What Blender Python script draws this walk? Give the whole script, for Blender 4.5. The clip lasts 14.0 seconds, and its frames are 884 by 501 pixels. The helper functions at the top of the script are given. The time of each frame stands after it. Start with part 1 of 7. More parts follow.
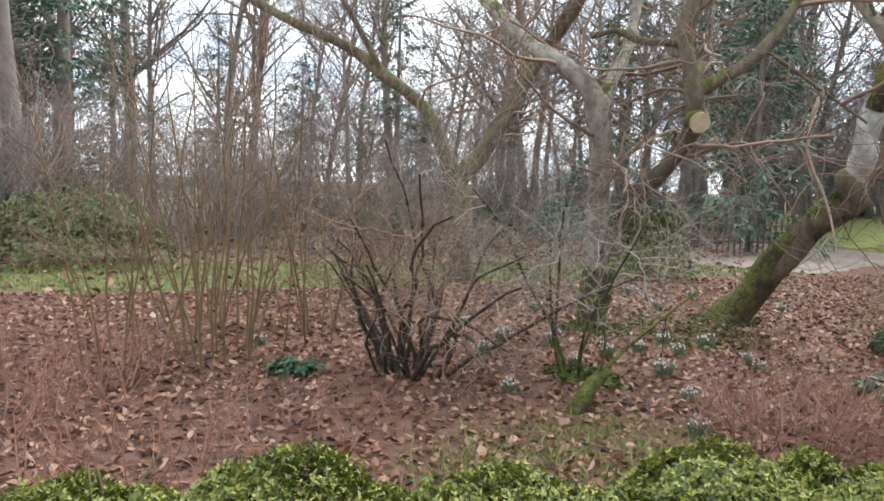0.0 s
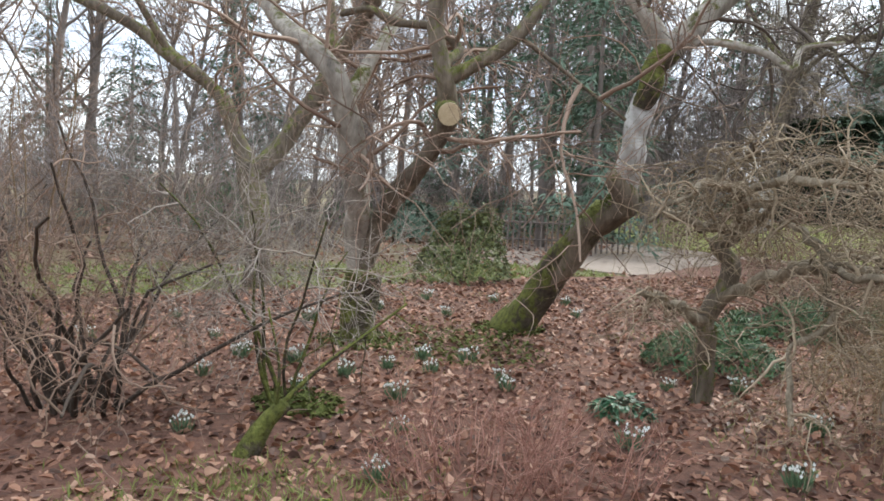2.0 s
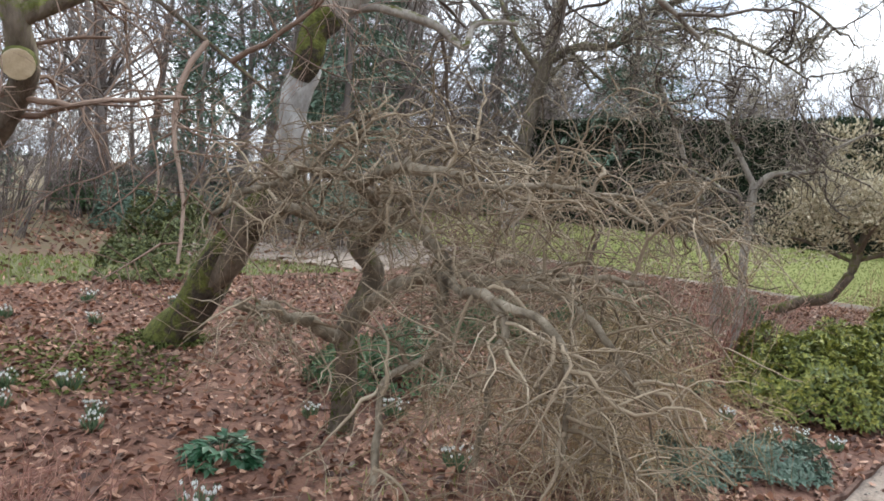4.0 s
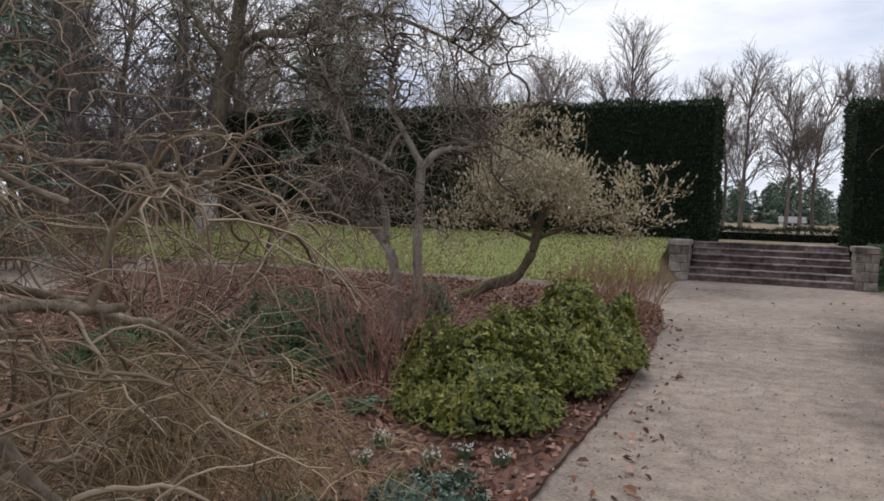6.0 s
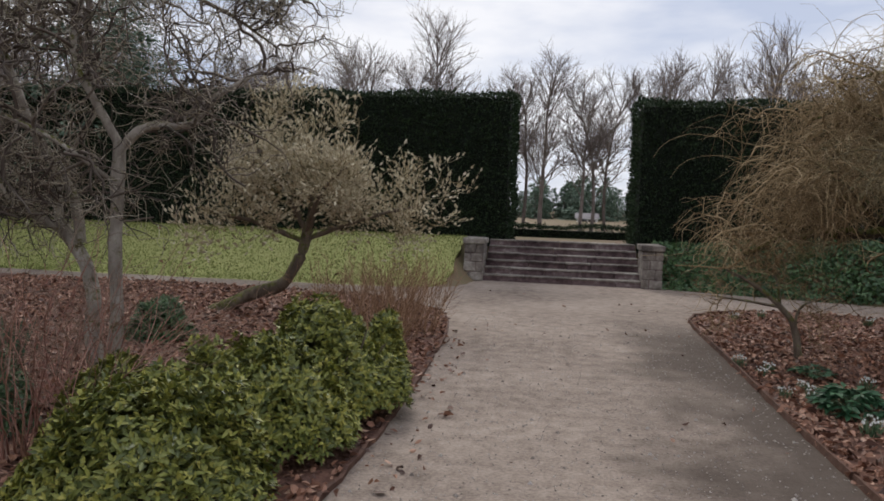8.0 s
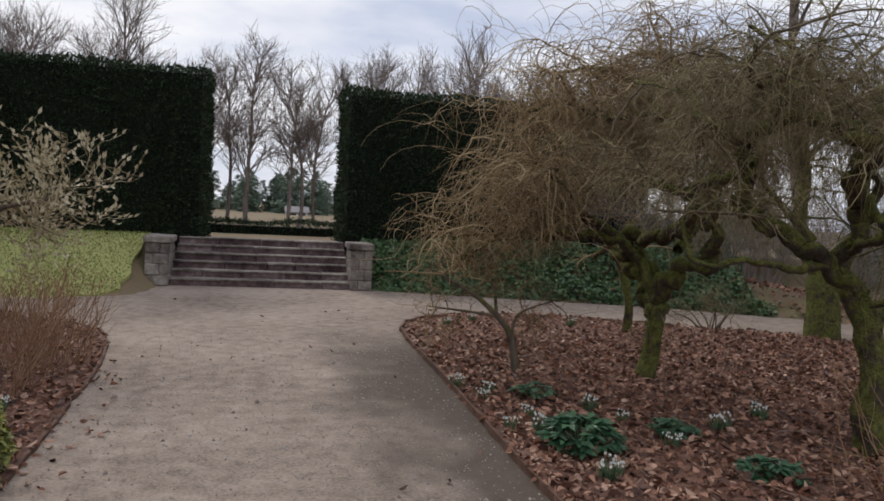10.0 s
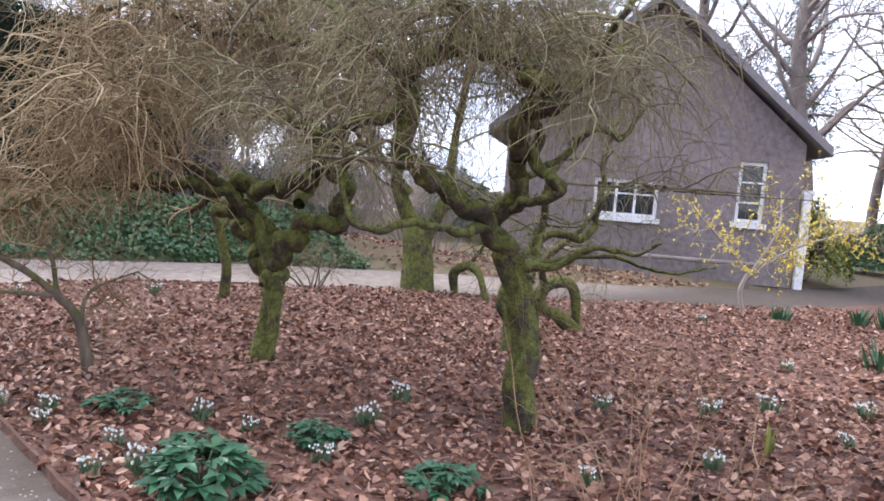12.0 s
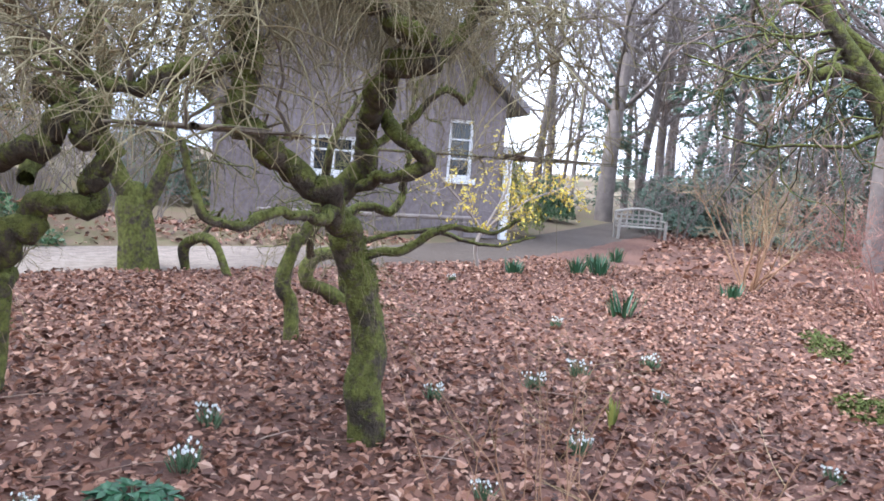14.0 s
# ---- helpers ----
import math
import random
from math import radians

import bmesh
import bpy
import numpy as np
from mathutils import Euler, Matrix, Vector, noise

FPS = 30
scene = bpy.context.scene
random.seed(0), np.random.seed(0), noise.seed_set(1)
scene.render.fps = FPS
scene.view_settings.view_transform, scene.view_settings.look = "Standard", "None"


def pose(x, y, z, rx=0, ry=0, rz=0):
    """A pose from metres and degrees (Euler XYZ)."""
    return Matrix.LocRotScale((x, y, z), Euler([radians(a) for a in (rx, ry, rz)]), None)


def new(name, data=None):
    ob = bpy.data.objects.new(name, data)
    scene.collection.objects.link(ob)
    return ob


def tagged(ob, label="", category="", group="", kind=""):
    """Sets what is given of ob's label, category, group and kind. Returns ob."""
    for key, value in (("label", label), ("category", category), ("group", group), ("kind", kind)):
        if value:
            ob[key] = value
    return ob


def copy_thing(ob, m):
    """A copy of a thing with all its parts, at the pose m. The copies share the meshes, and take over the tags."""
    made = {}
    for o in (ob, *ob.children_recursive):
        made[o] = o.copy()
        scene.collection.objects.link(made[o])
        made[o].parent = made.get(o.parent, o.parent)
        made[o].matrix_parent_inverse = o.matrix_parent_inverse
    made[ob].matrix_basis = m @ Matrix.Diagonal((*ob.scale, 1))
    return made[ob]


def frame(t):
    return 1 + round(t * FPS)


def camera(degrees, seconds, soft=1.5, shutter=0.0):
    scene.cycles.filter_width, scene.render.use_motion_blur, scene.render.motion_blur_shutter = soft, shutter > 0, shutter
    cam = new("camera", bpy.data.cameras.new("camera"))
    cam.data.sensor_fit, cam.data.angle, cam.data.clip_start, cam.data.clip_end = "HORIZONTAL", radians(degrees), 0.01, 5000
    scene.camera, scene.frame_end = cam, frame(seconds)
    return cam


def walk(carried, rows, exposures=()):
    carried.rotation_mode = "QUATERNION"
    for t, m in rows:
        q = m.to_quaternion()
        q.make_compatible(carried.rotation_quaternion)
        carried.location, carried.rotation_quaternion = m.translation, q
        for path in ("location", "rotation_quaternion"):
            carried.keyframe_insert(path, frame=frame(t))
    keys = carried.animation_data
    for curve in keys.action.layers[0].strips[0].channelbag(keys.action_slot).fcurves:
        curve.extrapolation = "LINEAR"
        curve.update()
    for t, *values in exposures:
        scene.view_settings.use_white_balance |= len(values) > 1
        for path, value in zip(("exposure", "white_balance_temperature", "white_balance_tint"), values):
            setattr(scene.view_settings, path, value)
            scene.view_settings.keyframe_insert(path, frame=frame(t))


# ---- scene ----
cam = camera(61.4, 14.0, 1.7)
PATH = [
    (0.0, pose(0.505, -4.908, 1.554, 84.90, -1.90, 68.34)),
    (0.5, pose(0.506, -4.532, 1.575, 84.90, -2.20, 67.74)),
    (1.0, pose(0.371, -4.148, 1.600, 85.20, -2.70, 62.94)),
    (1.5, pose(0.327, -3.791, 1.575, 85.10, -2.80, 60.74)),
    (2.0, pose(0.315, -3.417, 1.603, 85.00, -2.90, 59.74)),
    (2.5, pose(0.228, -3.019, 1.634, 85.00, -3.50, 56.74)),
    (3.0, pose(0.223, -2.657, 1.612, 85.10, -3.90, 53.44)),
    (3.5, pose(0.230, -2.274, 1.643, 85.20, -4.20, 50.34)),
    (4.0, pose(0.122, -1.881, 1.643, 85.40, -5.00, 43.54)),
    (6.5, pose(0.031, 0.149, 1.588, 86.40, -0.90, 18.10)),
    (7.0, pose(0.055, 0.593, 1.612, 86.30, -1.10, 13.20)),
    (9.5, pose(0.380, 2.638, 1.636, 87.00, -3.10, -3.20)),
    (10.0, pose(0.401, 3.036, 1.666, 87.00, -2.90, -13.20)),
    (10.5, pose(0.533, 3.404, 1.642, 86.70, -2.70, -21.50)),
    (11.0, pose(0.655, 3.799, 1.612, 86.40, -3.50, -30.20)),
    (11.5, pose(0.708, 4.215, 1.636, 85.50, -4.20, -39.10)),
    (12.0, pose(0.812, 4.573, 1.642, 85.10, -4.60, -45.50)),
    (12.5, pose(0.860, 4.912, 1.630, 84.60, -5.20, -52.60)),
    (13.0, pose(0.849, 5.255, 1.684, 84.30, -4.70, -59.30)),
    (13.5, pose(0.933, 5.543, 1.666, 83.80, -3.80, -65.20)),
    (14.0, pose(0.949, 5.845, 1.678, 83.40, -4.20, -70.30)),]
walk(cam, PATH, [(0, 1.26, 6350, 2), (3, 1.28, 6350, 3), (4, 1.18, 6300, 4), (6, 0.18, 6500, 10), (9.5, 0.02, 6600, 10), (10.5, 0.05, 6600, 11), (11.4, 0.8, 6500, 10), (12, 1.5, 5850, 14), (12.6, 1.46, 5620, 13), (14, 1.82, 5540, 10)])

# world: bright broken overcast
world = bpy.data.worlds.new("overcast")
scene.world = world
world.use_nodes = True
wn, wl = world.node_tree.nodes, world.node_tree.links
wn.clear()
w_out = wn.new("ShaderNodeOutputWorld")
w_bg = wn.new("ShaderNodeBackground")
w_sky = wn.new("ShaderNodeTexSky")
w_sky.sky_type, w_sky.sun_disc = "NISHITA", False
w_sky.sun_elevation, w_sky.sun_rotation = radians(38), radians(200)
w_gain = wn.new("ShaderNodeMix")
w_gain.data_type, w_gain.blend_type = "RGBA", "MULTIPLY"
w_gain.inputs["Factor"].default_value = 1.0
w_gain.inputs["B"].default_value = (0.11, 0.11, 0.115, 1)
w_co = wn.new("ShaderNodeTexCoord")
w_map = wn.new("ShaderNodeMapping")
w_map.inputs["Scale"].default_value = (1.0, 1.0, 3.2)
w_noise = wn.new("ShaderNodeTexNoise")
w_noise.inputs["Scale"].default_value, w_noise.inputs["Detail"].default_value = 3.5, 7
w_ramp = wn.new("ShaderNodeValToRGB")
w_ramp.color_ramp.elements[0].position, w_ramp.color_ramp.elements[0].color = 0.36, (0.56, 0.62, 0.78, 1)
w_ramp.color_ramp.elements[1].position, w_ramp.color_ramp.elements[1].color = 0.62, (0.99, 0.99, 1.03, 1)
w_mix = wn.new("ShaderNodeMix")
w_mix.data_type = "RGBA"
w_mix.inputs["Factor"].default_value = 0.88
wl.new(w_co.outputs["Generated"], w_map.inputs["Vector"])
wl.new(w_map.outputs["Vector"], w_noise.inputs["Vector"])
wl.new(w_noise.outputs["Fac"], w_ramp.inputs["Fac"])
wl.new(w_sky.outputs["Color"], w_gain.inputs["A"])
wl.new(w_gain.outputs["Result"], w_mix.inputs["A"])
wl.new(w_ramp.outputs["Color"], w_mix.inputs["B"])
wl.new(w_mix.outputs["Result"], w_bg.inputs["Color"])
w_bg.inputs["Strength"].default_value = 1.0
wl.new(w_bg.outputs["Background"], w_out.inputs["Surface"])
sun = new("sun", bpy.data.lights.new("sun", "SUN"))
sun.data.energy, sun.data.angle, sun.data.color = 1.5, radians(25), (1.0, 0.95, 0.88)
sun.matrix_world = pose(0, 0, 30, 50, 0, -160)


# ---- materials ----
def surf(name, cols, scale=8.0, rough=0.85, bump=0.3, big=0.6, stretch=(1, 1, 1), island=0.0, rand=0.0,
         moss=None, moss_at=0.5, moss_up=0.3, spec=0.3, broad=0.35, bump_scale=3.0, metal=0.0, bump_dist=0.02, mid=0.0):
    """Ramp of colours over fine noise, shifted by a broad noise; island, rand: share of variation from piece to piece."""
    m = bpy.data.materials.new(name)
    m.use_nodes = True
    n, l = m.node_tree.nodes, m.node_tree.links
    b = n["Principled BSDF"]
    b.inputs["Roughness"].default_value = rough
    b.inputs["Specular IOR Level"].default_value = spec
    b.inputs["Metallic"].default_value = metal
    co = n.new("ShaderNodeTexCoord")
    mp = n.new("ShaderNodeMapping")
    mp.inputs["Scale"].default_value = stretch
    l.new(co.outputs["Object"], mp.inputs["Vector"])
    f = n.new("ShaderNodeTexNoise")
    f.inputs["Scale"].default_value, f.inputs["Detail"].default_value, f.inputs["Roughness"].default_value = scale, 6, 0.65
    l.new(mp.outputs["Vector"], f.inputs["Vector"])
    g = n.new("ShaderNodeTexNoise")
    g.inputs["Scale"].default_value, g.inputs["Detail"].default_value = big, 3
    l.new(co.outputs["Object"], g.inputs["Vector"])

    def mth(op, a, c):
        q = n.new("ShaderNodeMath")
        q.operation = op
        for i, v in enumerate((a, c)):
            if isinstance(v, (int, float)):
                q.inputs[i].default_value = v
            else:
                l.new(v, q.inputs[i])
        return q.outputs[0]
    fine = mth("MULTIPLY", f.outputs["Fac"], 1 - broad)
    v = mth("ADD", fine, mth("MULTIPLY", g.outputs["Fac"], broad))
    v = mth("MULTIPLY", mth("SUBTRACT", v, 0.28), 2.2)
    if mid:
        q = n.new("ShaderNodeTexNoise")
        q.inputs["Scale"].default_value, q.inputs["Detail"].default_value = scale / 6, 8
        l.new(co.outputs["Object"], q.inputs["Vector"])
        v = mth("ADD", v, mth("MULTIPLY", mth("SUBTRACT", q.outputs["Fac"], 0.5), mid))
    if island:
        geo = n.new("ShaderNodeNewGeometry")
        v = mth("ADD", mth("MULTIPLY", v, 1 - island), mth("MULTIPLY", geo.outputs["Random Per Island"], island))
    if rand:
        inf = n.new("ShaderNodeObjectInfo")
        v = mth("ADD", mth("MULTIPLY", v, 1 - rand), mth("MULTIPLY", inf.outputs["Random"], rand))
    r = n.new("ShaderNodeValToRGB")
    e = r.color_ramp.elements
    while len(e) < len(cols):
        e.new(0.5)
    for i, c in enumerate(cols):
        e[i].position, e[i].color = i / (len(cols) - 1), (*c, 1)
    l.new(v, r.inputs["Fac"])
    colour = r.outputs["Color"]
    if moss:
        geo2 = n.new("ShaderNodeNewGeometry")
        sep = n.new("ShaderNodeSeparateXYZ")
        l.new(geo2.outputs["Normal"], sep.inputs[0])
        up = mth("ADD", mth("MULTIPLY", sep.outputs["Z"], moss_up), g.outputs["Fac"])
        h = n.new("ShaderNodeTexNoise")
        h.inputs["Scale"].default_value, h.inputs["Detail"].default_value, h.inputs["Roughness"].default_value = 9.0, 8, 0.75
        l.new(co.outputs["Object"], h.inputs["Vector"])
        up = mth("ADD", up, mth("MULTIPLY", mth("SUBTRACT", h.outputs["Fac"], 0.5), 2.6))
        k = mth("MULTIPLY", mth("SUBTRACT", up, moss_at), 3.5)
        k.node.use_clamp = True
        mx = n.new("ShaderNodeMix")
        mx.data_type = "RGBA"
        l.new(k, mx.inputs["Factor"])
        l.new(colour, mx.inputs["A"])
        mc = n.new("ShaderNodeValToRGB")
        mc.color_ramp.elements[0].color = (*[c * 0.25 for c in moss], 1)
        mc.color_ramp.elements[0].position = 0.3
        mc.color_ramp.elements[1].color = (*moss, 1)
        mc.color_ramp.elements[1].position = 0.7
        l.new(f.outputs["Fac"], mc.inputs["Fac"])
        l.new(mc.outputs["Color"], mx.inputs["B"])
        colour = mx.outputs["Result"]
    l.new(colour, b.inputs["Base Color"])
    if bump:
        t = n.new("ShaderNodeTexNoise")
        t.inputs["Scale"].default_value, t.inputs["Detail"].default_value = scale * bump_scale, 5
        l.new(mp.outputs["Vector"], t.inputs["Vector"])
        bp = n.new("ShaderNodeBump")
        bp.inputs["Strength"].default_value, bp.inputs["Distance"].default_value = bump, bump_dist
        l.new(t.outputs["Fac"], bp.inputs["Height"])
        l.new(bp.outputs["Normal"], b.inputs["Normal"])
    return m


M = {}
MOSS = (0.19, 0.2, 0.05)
M["gravel"] = surf("gravel", [(0.1, 0.075, 0.06), (0.24, 0.191, 0.157), (0.355, 0.29, 0.24), (0.45, 0.374, 0.315)], 38, 0.95, 0.5, 0.55, bump_scale=5, bump_dist=0.006, broad=0.4, mid=1.0)
gm = M["gravel"].node_tree
g_ramp = next(n for n in gm.nodes if n.bl_idname == "ShaderNodeValToRGB")
g_co = next(n for n in gm.nodes if n.bl_idname == "ShaderNodeTexCoord")
g_sep = gm.nodes.new("ShaderNodeSeparateXYZ")
gm.links.new(g_co.outputs["Object"], g_sep.inputs[0])
g_no = gm.nodes.new("ShaderNodeTexNoise")
g_no.inputs["Scale"].default_value, g_no.inputs["Detail"].default_value = 0.9, 6
gm.links.new(g_co.outputs["Object"], g_no.inputs["Vector"])
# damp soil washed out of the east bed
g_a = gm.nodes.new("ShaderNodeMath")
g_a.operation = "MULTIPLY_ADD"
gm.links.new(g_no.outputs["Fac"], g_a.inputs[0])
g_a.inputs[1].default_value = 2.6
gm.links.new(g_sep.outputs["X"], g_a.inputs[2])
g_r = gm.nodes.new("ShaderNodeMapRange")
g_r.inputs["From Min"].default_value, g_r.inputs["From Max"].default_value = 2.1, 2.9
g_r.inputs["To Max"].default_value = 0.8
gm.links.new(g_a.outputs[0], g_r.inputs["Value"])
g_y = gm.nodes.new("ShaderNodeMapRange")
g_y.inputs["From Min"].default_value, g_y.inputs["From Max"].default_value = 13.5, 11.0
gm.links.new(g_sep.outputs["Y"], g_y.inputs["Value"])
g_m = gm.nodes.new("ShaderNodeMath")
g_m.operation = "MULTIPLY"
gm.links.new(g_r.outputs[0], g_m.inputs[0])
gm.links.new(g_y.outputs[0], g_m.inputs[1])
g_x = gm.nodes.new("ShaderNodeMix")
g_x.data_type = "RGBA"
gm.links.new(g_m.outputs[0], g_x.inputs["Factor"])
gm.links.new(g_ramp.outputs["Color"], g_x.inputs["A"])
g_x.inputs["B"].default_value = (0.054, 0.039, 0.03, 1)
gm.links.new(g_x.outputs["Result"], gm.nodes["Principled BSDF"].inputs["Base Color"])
M["grit"] = surf("grit", [(0.14, 0.11, 0.1), (0.4, 0.36, 0.32), (0.55, 0.5, 0.46)], 30, 0.9, 0, island=0.8)
M["soil"] = surf("leaf_mould", [(0.04, 0.022, 0.017), (0.115, 0.06, 0.044), (0.205, 0.108, 0.077), (0.095, 0.05, 0.038)], 14, 0.95, 0.8, 0.7)
M["leaf"] = surf("dead_leaf", [(0.035, 0.015, 0.01), (0.12, 0.053, 0.034), (0.26, 0.123, 0.076), (0.4, 0.215, 0.138), (0.53, 0.36, 0.265)], 30, 0.6, 0.2, 0.5, island=0.85, spec=0.5)
M["rough"] = surf("rough_grass", [(0.075, 0.08, 0.035), (0.13, 0.135, 0.058), (0.21, 0.2, 0.105), (0.2, 0.165, 0.11)], 9, 0.95, 0.7, 0.35, bump_scale=8)
M["lawn"] = surf("lawn", [(0.185, 0.215, 0.07), (0.325, 0.35, 0.12), (0.44, 0.445, 0.175), (0.4, 0.365, 0.18)], 9, 0.95, 0.7, 0.35, bump_scale=8)
M["grass"] = surf("grass_blade", [(0.115, 0.15, 0.04), (0.225, 0.26, 0.075), (0.36, 0.36, 0.14)], 3, 0.8, 0, 0.5, island=0.6)
M["wood_floor"] = surf("woodland_floor", [(0.096, 0.064, 0.048), (0.208, 0.144, 0.096), (0.17, 0.15, 0.075), (0.24, 0.168, 0.125)], 3, 0.95, 0.8, 0.2)
M["bark"] = surf("mossy_bark", [(0.053, 0.042, 0.033), (0.15, 0.12, 0.09), (0.285, 0.232, 0.18)], 14, 0.95, 0.9, 1.6, (1, 1, 0.3), moss=MOSS, moss_at=0.60)
M["bark_mossy"] = surf("very_mossy_bark", [(0.02, 0.016, 0.012), (0.075, 0.06, 0.043), (0.16, 0.13, 0.1)], 22, 0.95, 1.0, 3.2, (1, 1, 0.9), moss=MOSS, moss_at=0.3, moss_up=0.42)
M["bark_tan"] = surf("tan_bark", [(0.035, 0.026, 0.019), (0.15, 0.12, 0.085), (0.3, 0.25, 0.185), (0.46, 0.4, 0.31)], 16, 0.95, 0.8, 2.2, (1, 1, 0.6))
M["bark_grey"] = surf("grey_lichen_bark", [(0.072, 0.06, 0.054), (0.228, 0.198, 0.168), (0.396, 0.36, 0.312), (0.6, 0.588, 0.54)], 9, 0.95, 0.8, 1.8, (1, 1, 0.45), moss=(0.16, 0.16, 0.04), moss_at=0.62)
M["bark_white"] = surf("white_lichen_bark", [(0.07, 0.06, 0.055), (0.30, 0.28, 0.26), (0.58, 0.57, 0.55), (0.7, 0.7, 0.68)], 6, 0.9, 0.7, 2.0, (1, 1, 0.6), moss=(0.13, 0.13, 0.04), moss_at=0.72)
M["bark_far"] = surf("far_bark", [(0.085, 0.071, 0.068), (0.204, 0.17, 0.153), (0.34, 0.289, 0.255)], 4, 0.95, 0.3, 0.8, rand=0.3)
M["twig_brown"] = surf("brown_twig", [(0.102, 0.068, 0.051), (0.255, 0.17, 0.128), (0.408, 0.306, 0.238)], 4, 0.85, 0, 0.8, island=0.6)
M["twig_tan"] = surf("tan_twig", [(0.06, 0.042, 0.02), (0.29, 0.208, 0.11), (0.62, 0.48, 0.295)], 4, 0.8, 0, 0.8, island=0.6)
M["twig_contorted"] = surf("contorted_twig", [(0.05, 0.037, 0.024), (0.2, 0.15, 0.1), (0.35, 0.275, 0.19), (0.6, 0.505, 0.38)], 6, 0.85, 0, 0.9, island=0.6)
M["twig_grey"] = surf("grey_twig", [(0.128, 0.104, 0.088), (0.32, 0.272, 0.232), (0.576, 0.512, 0.448)], 4, 0.85, 0, 0.8, island=0.6)
M["twig_olive"] = surf("olive_twig", [(0.07, 0.056, 0.032), (0.215, 0.178, 0.096), (0.4, 0.345, 0.21)], 4, 0.85, 0, 0.8, island=0.6)
M["twig_red"] = surf("red_twig", [(0.15, 0.068, 0.053), (0.33, 0.165, 0.128), (0.54, 0.33, 0.255)], 4, 0.8, 0, 0.8, island=0.6)
M["twig_russet"] = surf("russet_twig", [(0.07, 0.04, 0.028), (0.2, 0.115, 0.08), (0.38, 0.245, 0.175)], 4, 0.85, 0, 0.8, island=0.6)
M["twig_warm"] = surf("warm_twig", [(0.14, 0.075, 0.045), (0.33, 0.195, 0.115), (0.5, 0.34, 0.22)], 4, 0.8, 0, 0.8, island=0.6)
M["twig_orange"] = surf("orange_stem", [(0.075, 0.05, 0.028), (0.19, 0.128, 0.068), (0.165, 0.15, 0.072)], 5, 0.8, 0, 0.8, island=0.6)
M["twig_lichen"] = surf("lichened_twig", [(0.05, 0.04, 0.026), (0.2, 0.165, 0.112), (0.46, 0.41, 0.325), (0.88, 0.85, 0.78)], 16, 0.85, 0, 3.0, island=0.3)
M["twig_dark"] = surf("dark_twig", [(0.038, 0.03, 0.024), (0.105, 0.083, 0.068), (0.21, 0.173, 0.143)], 4, 0.85, 0, 0.8, island=0.6)
M["stem_black"] = surf("blackish_stem", [(0.018, 0.013, 0.01), (0.06, 0.044, 0.034), (0.13, 0.1, 0.08)], 9, 0.85, 0.4, 1.5)
M["twig_pale"] = surf("pale_bud_twig", [(0.27, 0.225, 0.13), (0.55, 0.48, 0.33), (0.85, 0.8, 0.62)], 4, 0.8, 0, 0.8, island=0.6)
M["far_twig"] = surf("far_twig", [(0.112, 0.093, 0.088), (0.24, 0.2, 0.184), (0.384, 0.328, 0.304)], 1, 0.9, 0, 0.2, island=0.5)
M["yew"] = surf("yew_leaf", [(0.006, 0.013, 0.006), (0.014, 0.03, 0.012), (0.03, 0.055, 0.02), (0.05, 0.08, 0.03)], 2, 0.7, 0, 0.35, island=0.55)
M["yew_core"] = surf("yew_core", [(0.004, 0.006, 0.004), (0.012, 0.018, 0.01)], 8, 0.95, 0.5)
M["rhodo_tip"] = surf("young_leaf", [(0.145, 0.165, 0.034), (0.32, 0.325, 0.066), (0.52, 0.46, 0.12)], 3, 0.5, 0, 1.6, island=0.6, spec=0.4)
M["rhodo"] = surf("evergreen_leaf", [(0.025, 0.04, 0.012), (0.1, 0.125, 0.03), (0.235, 0.255, 0.056), (0.43, 0.405, 0.1)], 3, 0.5, 0, 1.6, island=0.6, spec=0.45)
M["olive_leaf"] = surf("olive_evergreen_leaf", [(0.035, 0.05, 0.018), (0.095, 0.115, 0.04), (0.18, 0.2, 0.07), (0.3, 0.3, 0.12)], 3, 0.55, 0, 1.2, island=0.6, spec=0.4)
M["dark_leaf"] = surf("dark_evergreen_leaf", [(0.018, 0.045, 0.018), (0.045, 0.098, 0.038), (0.09, 0.165, 0.06), (0.15, 0.225, 0.09)], 3, 0.5, 0, 0.8, island=0.6, spec=0.5)
M["hellebore"] = surf("hellebore_leaf", [(0.018, 0.06, 0.026), (0.036, 0.108, 0.048), (0.072, 0.168, 0.078)], 3, 0.45, 0, 0.8, island=0.6, spec=0.5)
# needle greens paled and cooled so the colour holds the distance haze
M["conifer"] = surf("conifer_needles", [(0.06, 0.1, 0.075), (0.14, 0.2, 0.145), (0.25, 0.315, 0.235)], 2, 0.8, 0, 0.3, island=0.6)
M["snow_leaf"] = surf("snowdrop_leaf", [(0.05, 0.10, 0.05), (0.12, 0.19, 0.10), (0.2, 0.28, 0.17)], 4, 0.55, 0, 0.8, island=0.6)
M["petal"] = surf("white_petal", [(0.72, 0.74, 0.70), (0.82, 0.83, 0.82)], 9, 0.6, 0)
M["yellow"] = surf("yellow_flower", [(0.5, 0.36, 0.03), (0.7, 0.55, 0.08), (0.75, 0.65, 0.2)], 5, 0.7, 0, island=0.6)
M["bluegrey"] = surf("blue_grey_leaf", [(0.06, 0.1, 0.07), (0.13, 0.19, 0.14), (0.25, 0.31, 0.25)], 3, 0.6, 0, 0.8, island=0.6)
M["moss"] = surf("moss", [(0.04, 0.052, 0.014), (0.105, 0.122, 0.032), (0.2, 0.2, 0.06)], 18, 0.95, 1.0, 1.5, island=0.3)
